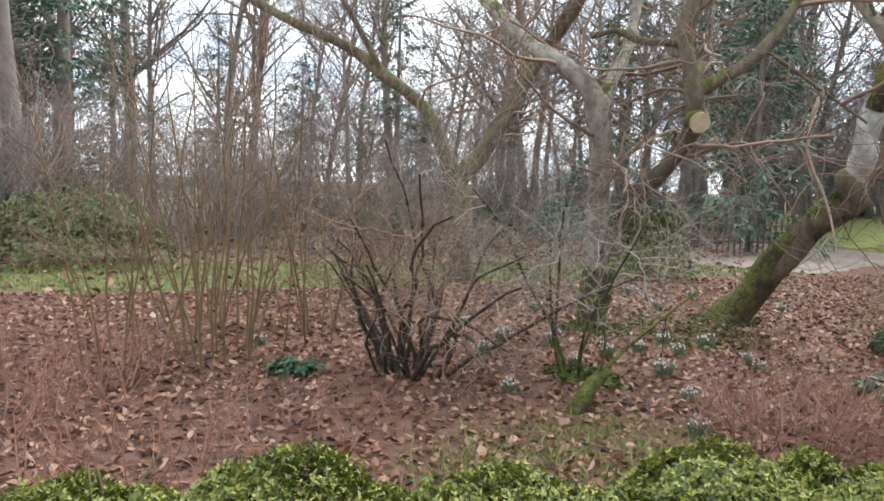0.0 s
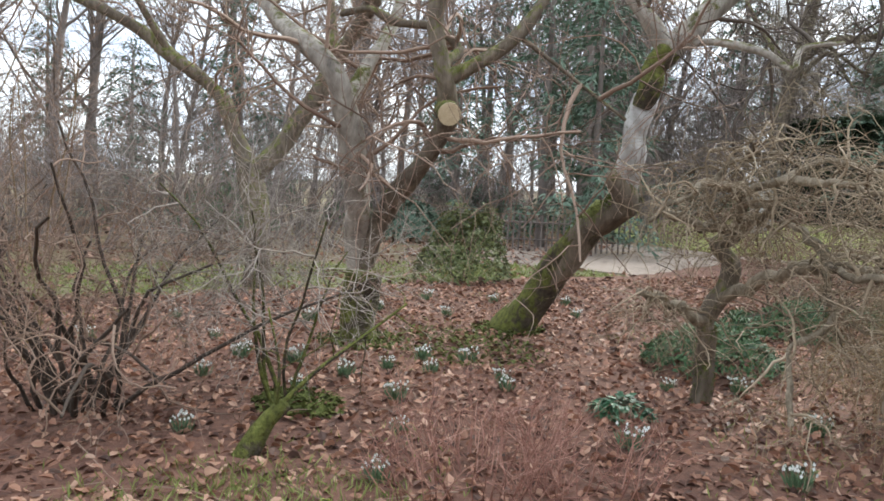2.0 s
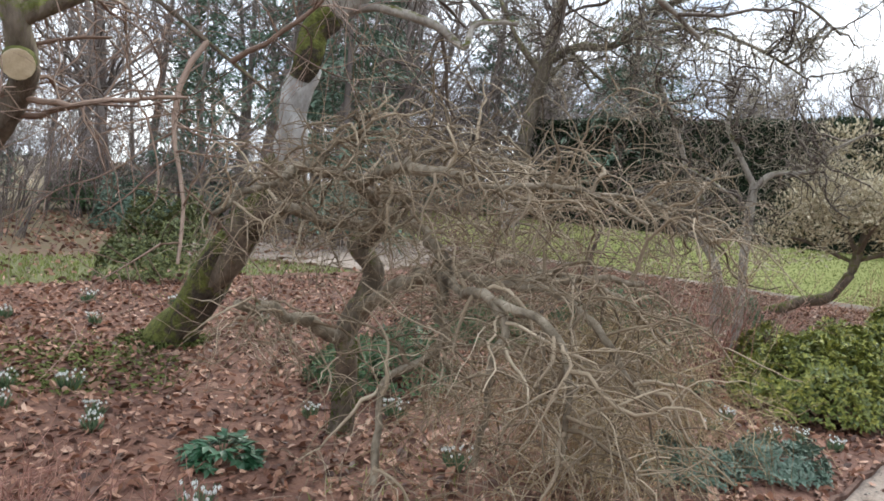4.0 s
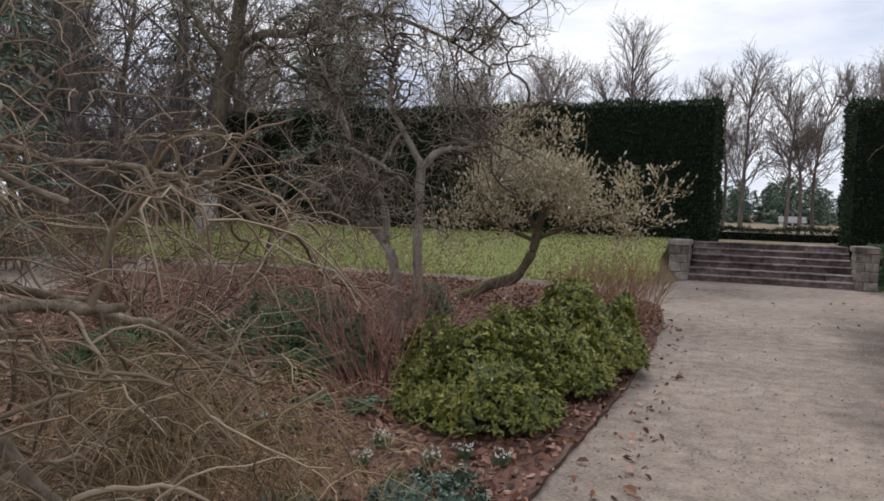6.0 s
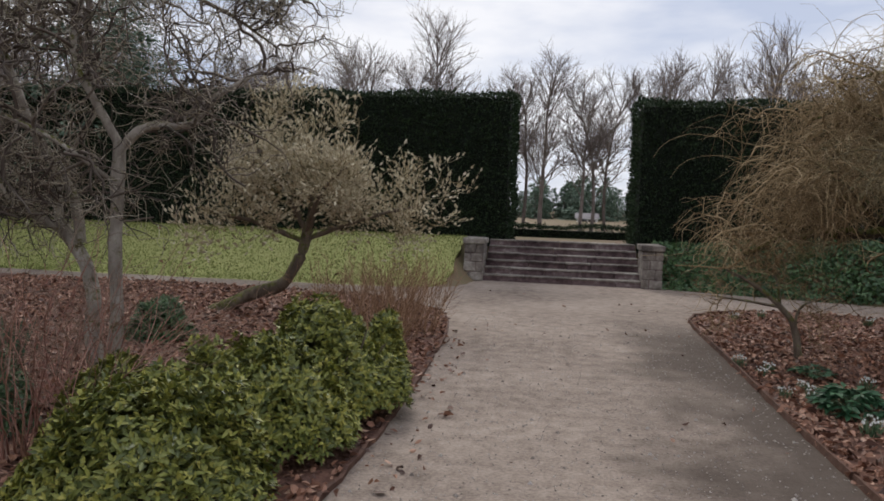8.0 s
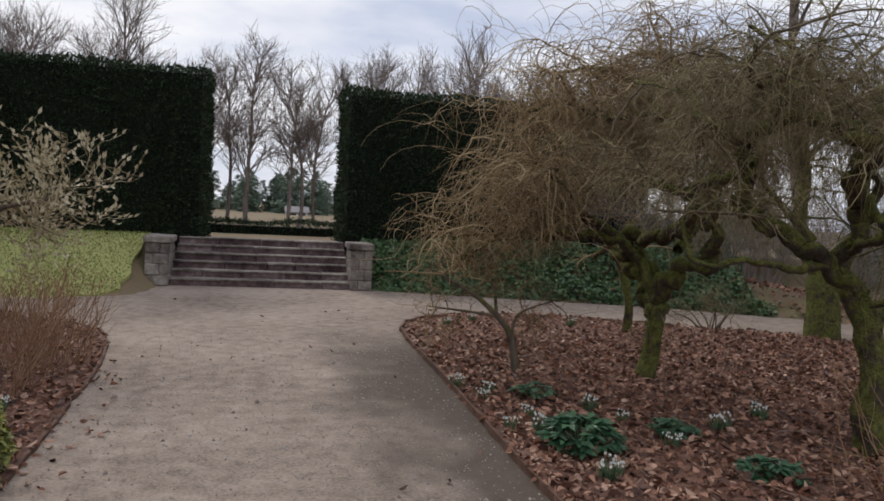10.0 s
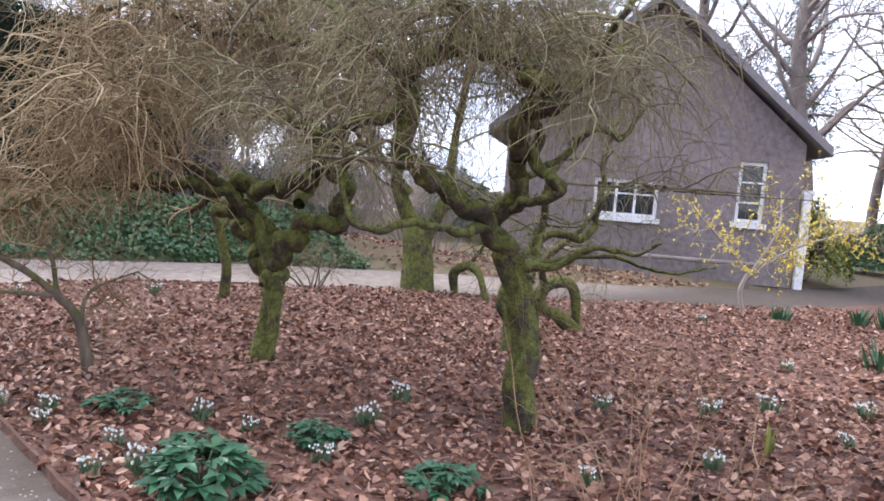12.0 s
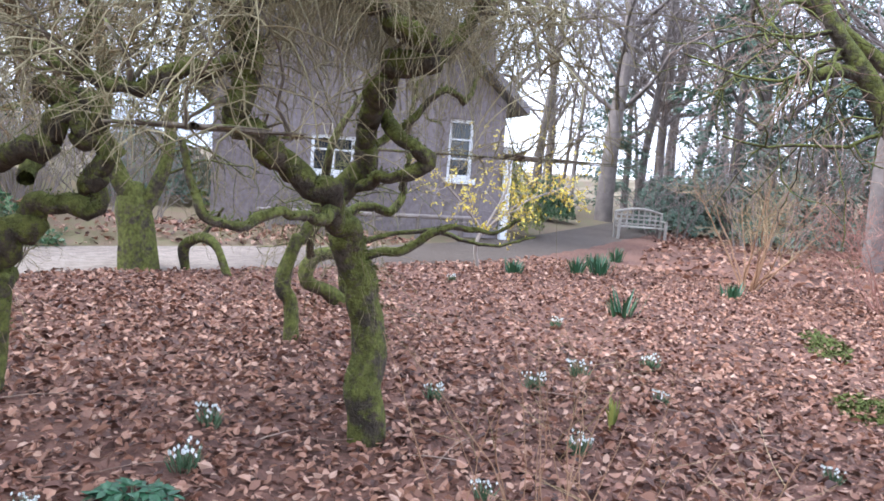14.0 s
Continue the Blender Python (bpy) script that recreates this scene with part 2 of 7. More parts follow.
M["cutwood"] = surf("sawn_wood", [(0.36, 0.27, 0.16), (0.55, 0.44, 0.29), (0.62, 0.52, 0.37)], 12, 0.8, 0.3, 2)
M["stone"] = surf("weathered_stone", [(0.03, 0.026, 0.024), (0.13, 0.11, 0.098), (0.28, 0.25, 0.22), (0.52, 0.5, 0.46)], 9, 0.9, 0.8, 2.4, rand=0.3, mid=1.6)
# darker purplish ramp than the slabs, for risers, step fill and pier mortar
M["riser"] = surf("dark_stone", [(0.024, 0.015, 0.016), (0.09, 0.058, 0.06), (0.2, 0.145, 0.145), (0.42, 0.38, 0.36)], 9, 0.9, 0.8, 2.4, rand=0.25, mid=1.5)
M["edging"] = surf("rusty_edging", [(0.05, 0.03, 0.024), (0.13, 0.07, 0.05), (0.2, 0.12, 0.09)], 12, 0.85, 0.4)
M["render"] = surf("grey_harl", [(0.11, 0.092, 0.09), (0.205, 0.172, 0.168), (0.3, 0.262, 0.255)], 9, 0.95, 0.6, 0.5)
M["slate"] = surf("slate", [(0.078, 0.072, 0.078), (0.169, 0.156, 0.163), (0.26, 0.234, 0.234)], 4, 0.7, 0.3, rand=0.5)
M["white"] = surf("white_paint", [(0.66, 0.66, 0.65), (0.8, 0.8, 0.79)], 6, 0.5, 0.1)
M["pale_wood"] = surf("weathered_wood", [(0.2, 0.18, 0.155), (0.36, 0.33, 0.29), (0.48, 0.445, 0.395)], 9, 0.85, 0.3, 1, (1, 1, 6))
gl = bpy.data.materials.new("window_glass")
gl.use_nodes = True
gl.node_tree.nodes["Principled BSDF"].inputs["Base Color"].default_value = (0.02, 0.025, 0.03, 1)
gl.node_tree.nodes["Principled BSDF"].inputs["Roughness"].default_value = 0.04
M["glass"] = gl


# ---- mesh helpers ----
class Soup:
    """Collects points and faces for one mesh."""
    def __init__(self):
        self.v, self.f, self.n = [], [], 0

    def add(self, v, f):
        v = np.asarray(v, float)
        self.v.append(v)
        self.f.append(np.asarray(f, int) + self.n)
        self.n += len(v)

    def tube(self, pts, radii, sides=5, lump=0.0, phase=0.0):
        pts = np.asarray(pts, float)
        radii = np.broadcast_to(np.asarray(radii, float), (len(pts),))
        t = np.gradient(pts, axis=0)
        t /= np.linalg.norm(t, axis=1, keepdims=True) + 1e-9
        ref = np.array((0.31, 0.17, 0.93)) if abs(t[0, 2]) < 0.85 else np.array((0.95, 0.2, 0.1))
        u = np.cross(t, ref)
        u /= np.linalg.norm(u, axis=1, keepdims=True) + 1e-9
        w = np.cross(t, u)
        a = np.arange(sides) * (2 * np.pi / sides)
        ring = (u[:, None, :] * np.cos(a)[None, :, None] + w[:, None, :] * np.sin(a)[None, :, None]) * radii[:, None, None]
        if lump:
            s = np.concatenate([[0], np.cumsum(np.linalg.norm(np.diff(pts, axis=0), axis=1))])[:, None] / (radii.mean() * 2.2)
            b = a[None, :] + phase
            ring = ring * (1 + lump * (np.sin(2 * b + 1.1 * s) + 0.7 * np.sin(3 * b - 1.7 * s + phase * 3) + 0.5 * np.sin(5 * b + 0.6 * s)))[:, :, None]
        v = (pts[:, None, :] + ring).reshape(-1, 3)
        i = np.arange(len(pts) - 1)[:, None] * sides
        j = np.arange(sides)[None, :]
        k = (j + 1) % sides
        f = np.stack([i + j, i + k, i + k + sides, i + j + sides], -1).reshape(-1, 4)
        self.add(v, f)

    def leaf(self, p, d, up, length, width, curl=0.25):
        """A pointed leaf of four triangles folded along its rib."""
        d = d / (np.linalg.norm(d) + 1e-9)
        s = np.cross(d, up)
        s /= np.linalg.norm(s) + 1e-9
        n = np.cross(s, d)
        m = p + d * length * 0.5
        v = [p, m + s * width * 0.5 + n * width * curl, p + d * length - n * length * curl * 0.6, m - s * width * 0.5 + n * width * curl]
        self.add(v, [(0, 1, 2, 3)])

    def leaves(self, p, d, up, length, width, curl=0.25, oval=False):
        """Many leaves at once; arrays of n points, directions, normals, lengths and widths."""
        d = d / (np.linalg.norm(d, axis=1, keepdims=True) + 1e-9)
        s = np.cross(d, up)
        s /= np.linalg.norm(s, axis=1, keepdims=True) + 1e-9
        n = np.cross(s, d)
        length, width = np.asarray(length)[:, None], np.asarray(width)[:, None]
        if oval:
            c = np.asarray(curl)[:, None] if np.ndim(curl) else curl
            v = np.stack([p, p + d * length * 0.3 + s * width * 0.42 + n * width * c, p + d * length * 0.68 + s * width * 0.4 + n * width * c * 0.6, p + d * length - n * length * c * 0.6,
                          p + d * length * 0.62 - s * width * 0.44 + n * width * c * 0.8, p + d * length * 0.27 - s * width * 0.38 + n * width * c], 1).reshape(-1, 3)
            i = np.arange(len(p))[:, None] * 6
            self.add(v, np.concatenate([i + np.array([q]) for q in ([0, 1, 2], [0, 2, 3], [0, 3, 4], [0, 4, 5])]))
            return
        m = p + d * length * 0.45
        v = np.stack([p, m + s * width * 0.5 + n * width * curl, p + d * length - n * length * curl * 0.5, m - s * width * 0.5 + n * width * curl], 1).reshape(-1, 3)
        i = np.arange(len(p))[:, None] * 4
        self.add(v, np.concatenate([i + np.array([[0, 1, 2]]), i + np.array([[0, 2, 3]])]))

    def mesh(self, name, mat, smooth=True):
        me = bpy.data.meshes.new(name)
        v = np.concatenate(self.v) if self.v else np.zeros((0, 3))
        nf = sum(len(f) for f in self.f)
        me.vertices.add(len(v))
        me.vertices.foreach_set("co", v.ravel().astype(np.float32))
        loops = np.concatenate([f.ravel() for f in self.f])
        sizes = np.concatenate([np.full(len(f), f.shape[1]) for f in self.f])
        me.loops.add(len(loops))
        me.loops.foreach_set("vertex_index", loops.astype(np.int32))
        me.polygons.add(nf)
        me.polygons.foreach_set("loop_start", np.concatenate([[0], np.cumsum(sizes)[:-1]]).astype(np.int32))
        me.polygons.foreach_set("use_smooth", np.full(nf, smooth))
        me.materials.append(mat)
        me.update(calc_edges=True)
        me.validate()
        return me


def put(name, soup, mat, parent=None, label="", smooth=True):
    """One mesh object out of a soup, under its thing."""
    ob = new(name, soup.mesh(name, mat, smooth))
    if parent:
        ob.parent = parent
        ob.matrix_parent_inverse = parent.matrix_world.inverted()
    return tagged(ob, label)


def part(name, bm, mat, parent=None, label=""):
    me = bpy.data.meshes.new(name)
    bm.to_mesh(me)
    bm.free()
    me.materials.append(mat)
    ob = new(name, me)
    if parent:
        ob.parent = parent
        ob.matrix_parent_inverse = parent.matrix_world.inverted()
    return tagged(ob, label)


def thing(name, at, label, category, group="", kind=""):
    e = new(name)
    e.empty_display_size = 0.2
    e.matrix_world = Matrix.Translation(at)
    return tagged(e, label, category, group, kind)


def block(x0, x1, y0, y1, z0, z1, bevel=0.0, jitter=0.0, rng=None):
    bm = bmesh.new()
    bmesh.ops.create_cube(bm, size=1)
    for v in bm.verts:
        v.co = Vector(((x0 + x1) / 2 + v.co.x * (x1 - x0), (y0 + y1) / 2 + v.co.y * (y1 - y0), (z0 + z1) / 2 + v.co.z * (z1 - z0)))
        if jitter:
            v.co += Vector(rng.uniform(-jitter, jitter, 3))
    if bevel:
        bmesh.ops.bevel(bm, geom=list(bm.edges), offset=bevel, segments=1, affect="EDGES")
    return bm


def spline(pts, n=6):
    """Catmull-Rom through the points."""
    p = np.asarray(pts, float)
    p = np.vstack([2 * p[0] - p[1], p, 2 * p[-1] - p[-2]])
    out = []
    for i in range(1, len(p) - 2):
        t = np.linspace(0, 1, n, endpoint=False)[:, None]
        a, b, c, d = p[i - 1], p[i], p[i + 1], p[i + 2]
        out.append(0.5 * (2 * b + (c - a) * t + (2 * a - 5 * b + 4 * c - d) * t ** 2 + (3 * b - a - 3 * c + d) * t ** 3))
    out.append(p[-2][None])
    return np.vstack(out)


def unit(v):
    v = np.asarray(v, float)
    return v / (np.linalg.norm(v) + 1e-9)


def strand(rng, p, d, length, n, wander, droop):
    """A wandering line: wander is its crookedness, droop its pull downwards."""
    pts = [np.asarray(p, float)]
    d = unit(d)
    s = length / n
    for _ in range(n):
        d = unit(d + rng.normal(0, wander, 3) + np.array((0, 0, -droop)))
        pts.append(pts[-1] + d * s)
    return np.array(pts)


def sprout(rng, line, d_spread, lo=0.2):
    """A place on a line and a way out from it."""
    k = rng.uniform(lo, 1) * (len(line) - 1)
    i = min(int(k), len(line) - 2)
    p = line[i] + (line[i + 1] - line[i]) * (k - i)
    along = unit(line[i + 1] - line[i])
    side = unit(np.cross(along, rng.normal(0, 1, 3)))
    return p, unit(along * (1 - d_spread) + side * d_spread), k / (len(line) - 1)


def branch_out(rng, soup, fine, lines, levels):
    """levels: (count, length, radius, points, wander, droop, spread, sides). All but the last go to soup, the last to fine."""
    for li, (count, length, radius, n, wander, droop, spread, sides) in enumerate(levels):
        made = []
        w = np.array([np.linalg.norm(np.diff(l, axis=0), axis=1).sum() for l in lines])
        w /= w.sum()
        pick = rng.choice(len(lines), count, p=w)
        for q in pick:
            p, d, k = sprout(rng, lines[q], spread)
            ln = length * rng.uniform(0.55, 1.25)
            line = strand(rng, p, d, ln, n, wander, droop)
            (fine if li == len(levels) - 1 else soup).tube(line, np.linspace(radius, radius * 0.45, n + 1), sides)
            made.append(line)
        lines = made
    return lines


def inside(poly, x, y):
    """Whether points lie in a polygon."""
    poly = np.asarray(poly)
    c = np.zeros(np.shape(x), bool)
    j = len(poly) - 1
    for i in range(len(poly)):
        (xi, yi), (xj, yj) = poly[i], poly[j]
        with np.errstate(divide="ignore", invalid="ignore"):
            c ^= ((yi > y) != (yj > y)) & (x < (xj - xi) * (y - yi) / (yj - yi + 1e-12) + xi)
        j = i
    return c


# ---- the lie of the land ----
LEFT_BED = [(-1.0, -14), (-1.02, 0), (-1.03, 4), (-0.97, 6.5), (-1.0, 8), (-1.1, 10.5), (-1.25, 11.8), (-1.5, 12.7), (-2.1, 13.4), (-3.5, 13.9),
            (-6, 14.1), (-10, 13.8), (-12.5, 13.0), (-11.2, 10.6), (-10.2, 7.5), (-9.7, 3), (-9.4, -2), (-9.8, -8), (-10.5, -14)]
RIGHT_BED = [(2.12, -14), (2.1, 4), (2.1, 7.5), (2.17, 10), (2.2, 12.3), (2.26, 13.1), (2.45, 13.75), (2.85, 14.25), (3.5, 14.55), (4.5, 14.6), (5.6, 14.3),
             (6.8, 13.75), (8, 13.1), (9.6, 11.9), (11.7, 10.4), (14.3, 9.0), (18.3, 8.2), (24, 7.4), (24, -14)]
FAR_EDGE_X = [2.4, 4.84, 7.7, 9.8, 11.8, 14, 16.6, 20.5, 30, 60]
FAR_EDGE_Y = [17.95, 17.05, 16.2, 15.0, 13.5, 11.8, 10.8, 9.9, 8.9, 8.0]
LAWN = [(-1.95, 17.9), (-2.0, 16.4), (-2.6, 15.9), (-4.5, 15.65), (-10, 15.5), (-14, 15.1), (-20, 16), (-24, 19), (-24, 21), (-1.95, 21)]
LAWN_WEST = [(-9.75, 3.3), (-9.5, -2), (-9.9, -8), (-10.6, -14), (-13.5, -14), (-13, 0), (-13, 4.5), (-12, 6.5), (-10.3, 7.3)]
GRAVEL_WEST = [(-10.4, 7.7), (-12, 6.7), (-13.2, 4.7), (-15, 4.7), (-17, 9), (-18, 14), (-14, 15.0), (-12.6, 13.2), (-11.3, 10.6)]


def ease(t):
    t = np.clip(t, 0, 1)
    return t * t * (3 - 2 * t)


def ripple(x, y):
    return np.sin(x * 1.7 + 1.3 * np.sin(y * 0.9)) * np.cos(y * 1.3 + 0.7 * np.sin(x * 1.1))


def H(x, y):
    """Height of the ground."""
    x, y = np.asarray(x, float), np.asarray(y, float)
    left = 0.9 * ease((y - 15.7) / 3.9) * (x <= -1.9)
    e = np.interp(x, FAR_EDGE_X, FAR_EDGE_Y)
    fade = np.interp(x, [2.5, 8, 13, 40], [1, 1, 0.12, 0.1])
    right = 0.9 * ease((y - e - 0.05) / 1.7) * fade * (x >= 2.5)
    mid = 0.85 * (y > 19.55) * (x > -1.9) * (x < 2.5)
    bed = (0.03 + 0.05 * ease((-x - 1.0) / 2) + 0.02 * ripple(x, y)) * inside(LEFT_BED, x, y)
    bed = bed + (0.02 + 0.03 * ease((x - 2.1) / 2) + 0.02 * ripple(x, y)) * inside(RIGHT_BED, x, y)
    return left + right + mid + bed


def hz(x, y):
    return float(H(np.array([x]), np.array([y]))[0])


def resample(poly, step):
    out = []
    for a, b in zip(poly, poly[1:] + poly[:1]):
        a, b = np.array(a, float), np.array(b, float)
        k = max(1, int(np.linalg.norm(b - a) / step))
        out += [a + (b - a) * i / k for i in range(k)]
    return np.array(out)


from mathutils.geometry import delaunay_2d_cdt


def sheet(name, poly, step, lift, mat, label, wobble=0.0, skirt=0.06):
    """A sheet of ground inside a polygon, on the lie of the land, with a skirt down its border."""
    rim = resample(poly, step)
    if wobble:
        r = np.random.default_rng(5)
        rim = rim + r.normal(0, wobble, rim.shape)
    lo, hi = rim.min(0), rim.max(0)
    gx, gy = np.meshgrid(np.arange(lo[0], hi[0], step), np.arange(lo[1], hi[1], step))
    q = np.stack([gx.ravel(), gy.ravel()], 1) + np.random.default_rng(3).uniform(-0.2, 0.2, (gx.size, 2)) * step
    q = q[inside(rim, q[:, 0], q[:, 1])]
    pts = [Vector(p) for p in rim] + [Vector(p) for p in q]
    edges = [(i, (i + 1) % len(rim)) for i in range(len(rim))]
    v, e, f, *_ = delaunay_2d_cdt(pts, edges, [], 1, 1e-4)
    xy = np.array([tuple(p) for p in v])
    z = H(xy[:, 0], xy[:, 1]) + lift
    s = Soup()
    s.add(np.column_stack([xy, z]), [t for t in f if len(t) == 3])
    n = len(rim)
    rz = H(rim[:, 0], rim[:, 1]) + lift
    s.add(np.vstack([np.column_stack([rim, rz]), np.column_stack([rim, rz - skirt])]), [(i, (i + 1) % n, (i + 1) % n + n, i + n) for i in range(n)])
    ob = put(name, s, mat, None, label)
    return tagged(ob, label, "ground", "", "structure")


gs = Soup()
ax = np.unique(np.concatenate([np.array([-900, -500, -250, -120, -70, -45]), np.arange(-32, 34, 0.5), np.array([45, 70, 120, 250, 500, 900])]))
X, Y = np.meshgrid(ax, ax)
Z = H(X, Y) - 0.045
Z = np.where(Y > 21.5, np.maximum(Z - 0.0, 0.80 - 0.045), Z)
Z = np.where(Y > 30, 0.4, Z)
n1 = len(ax)
ii = np.arange(n1 - 1)[:, None] * n1 + np.arange(n1 - 1)[None, :]
gs.add(np.stack([X, Y, Z], -1).reshape(-1, 3), np.stack([ii, ii + 1, ii + n1 + 1, ii + n1], -1).reshape(-1, 4))
tagged(put("ground", gs, M["wood_floor"]), "brown woodland ground with grass and old leaves", "ground", "", "structure")

GRAVEL = [(-1.2, -14), (2.2, -14), (2.2, 12.5), (2.6, 14.0), (5, 14.2), (9.5, 11.6), (14.2, 8.8), (18.3, 8.0), (26, 7.0), (60, 6), (60, 8.1), (30, 9), (20.5, 10), (16.6, 10.9),
          (14, 11.9), (11.8, 13.6), (9.8, 15.1), (7.7, 16.3), (4.84, 17.15), (2.52, 18.0), (-1.9, 18.0), (-2.1, 16.6), (-2.7, 16.0), (-4.5, 15.75), (-10, 15.6),
          (-14, 15.2), (-14.0, 14.0), (-10, 13.7), (-6, 14.0), (-3.4, 13.8), (-1.8, 13.0), (-1.2, 11.5)]
GRAVEL_Z = 0.0
xs = resample(GRAVEL, 0.5)
pv, pe, pf, *_ = delaunay_2d_cdt([Vector(p) for p in xs], [(i, (i + 1) % len(xs)) for i in range(len(xs))], [], 1, 1e-4)
ps = Soup()
ps.add(np.array([(p[0], p[1], 0.0) for p in pv]), [t for t in pf if len(t) == 3])
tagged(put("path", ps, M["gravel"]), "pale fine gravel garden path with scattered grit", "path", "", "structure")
sheet("bed_west", LEFT_BED, 0.2, 0.0, M["soil"], "planting bed of dark soil under fallen leaves", 0.01)
sheet("bed_east", RIGHT_BED, 0.2, 0.0, M["soil"], "planting bed of dark soil under fallen leaves", 0.008)
sheet("lawn", LAWN, 0.35, 0.0, M["lawn"], "sloping mown lawn in winter green", 0.05)
sheet("lawn_west", LAWN_WEST, 0.5, 0.0, M["rough"], "flat strip of rough mown lawn", 0.1)
sheet("gravel_west", GRAVEL_WEST, 0.6, 0.0, M["gravel"], "pale gravel drive beyond the bed", 0.05)

# metal edging of the east bed
ed = Soup()
line = [p for p in resample(RIGHT_BED, 0.15) if p[0] < 6.9 and p[1] > -8 and not (p[0] > 2.6 and p[1] < 12)]
line = np.array(sorted(line, key=lambda p: (p[1] if p[0] < 2.6 else 14 + p[0])))
rg = np.random.default_rng(8)
prof = [(-0.012, -0.02), (-0.014, 0.05), (0.012, 0.056), (0.014, -0.02)]
tang = np.gradient(line, axis=0)
tang /= np.linalg.norm(tang, axis=1, keepdims=True)
nrm = np.column_stack([-tang[:, 1], tang[:, 0]])
wv = rg.normal(0, 0.006, len(line))
ev = np.concatenate([np.column_stack([line + nrm * (o + wv[:, None]), np.full(len(line), h) + wv * 0.8]) for o, h in prof])
k = len(line)
ed.add(ev, [(a * k + i, a * k + i + 1, ((a + 1) % 4) * k + i + 1, ((a + 1) % 4) * k + i) for a in range(4) for i in range(k - 1)])
tagged(put("path_edging", ed, M["edging"], None, "", False), "thin rusty brown edging strip along the path", "edging", "", "structure")
ed = Soup()
line = np.array(sorted([p for p in resample(LEFT_BED, 0.15) if p[0] > -2.0 and p[1] > -13.5], key=lambda p: p[1]))
tang = np.gradient(line, axis=0)
tang /= np.linalg.norm(tang, axis=1, keepdims=True)
nrm = np.column_stack([-tang[:, 1], tang[:, 0]])
wv = rg.normal(0, 0.006, len(line))
ev = np.concatenate([np.column_stack([line + nrm * (o + wv[:, None]), np.full(len(line), h * 0.7) + wv * 0.8]) for o, h in prof])
k = len(line)
ed.add(ev, [(a * k + i, a * k + i + 1, ((a + 1) % 4) * k + i + 1, ((a + 1) % 4) * k + i) for a in range(4) for i in range(k - 1)])
tagged(put("path_edging", ed, M["edging"], None, "", False), "thin rusty brown edging strip along the path", "edging", "", "structure")


# ---- stone steps with piers ----
steps = thing("stone_steps", (0.35, 18.0, 0), "wide flight of old stone steps with dark risers", "steps")
rg = np.random.default_rng(21)
rise, tread = 0.145, 0.32
for i in range(6):
    y0 = 17.98 + i * tread
    z1 = (i + 1) * rise
    x = -1.38
    while x < 2.05:
        w = min(rg.uniform(0.55, 1.05), 2.08 - x)
        if 2.08 - x - w < 0.3:
            w = 2.08 - x
        part("slab", block(x + 0.004, x + w - 0.004, y0 - 0.025, y0 + tread + 0.02, z1 - 0.036, z1 + rg.uniform(-0.004, 0.004), 0.008, 0.004, rg), M["stone"], steps)
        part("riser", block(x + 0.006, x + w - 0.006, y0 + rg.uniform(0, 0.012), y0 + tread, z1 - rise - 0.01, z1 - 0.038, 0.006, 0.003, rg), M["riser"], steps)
        x += w
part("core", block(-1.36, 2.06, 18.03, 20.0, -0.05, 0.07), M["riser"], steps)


def pier(x0, x1, y0, y1, base):
    p = thing("stone_pier", ((x0 + x1) / 2, (y0 + y1) / 2, base), "low weathered pier of squared stone blocks beside steps", "pier", "piers of the steps")
    r = np.random.default_rng(int(x0 * 10 + 99))
    z, odd = base, 0
    hs = [0.2, 0.22, 0.19, 0.2]
    for h in hs:
        cut = x0 + (x1 - x0) * (0.62 if odd else 0.36)
        for a, b in ((x0, cut), (cut, x1)):
            part("stone", block(a + 0.006, b - 0.006, y0 + r.uniform(0, 0.02), y1, z + 0.004, z + h - 0.006, 0.014, 0.008, r), M["stone"], p)
        z, odd = z + h, 1 - odd
    part("coping", block(x0 - 0.03, x1 + 0.03, y0 - 0.03, y1 + 0.03, z, z + 0.13, 0.02, 0.008, r), M["stone"], p)
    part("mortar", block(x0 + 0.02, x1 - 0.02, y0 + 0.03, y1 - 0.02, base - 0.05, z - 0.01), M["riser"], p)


pier(-1.80, -1.36, 17.82, 18.75, 0.0)
pier(2.06, 2.50, 17.82, 18.75, 0.0)


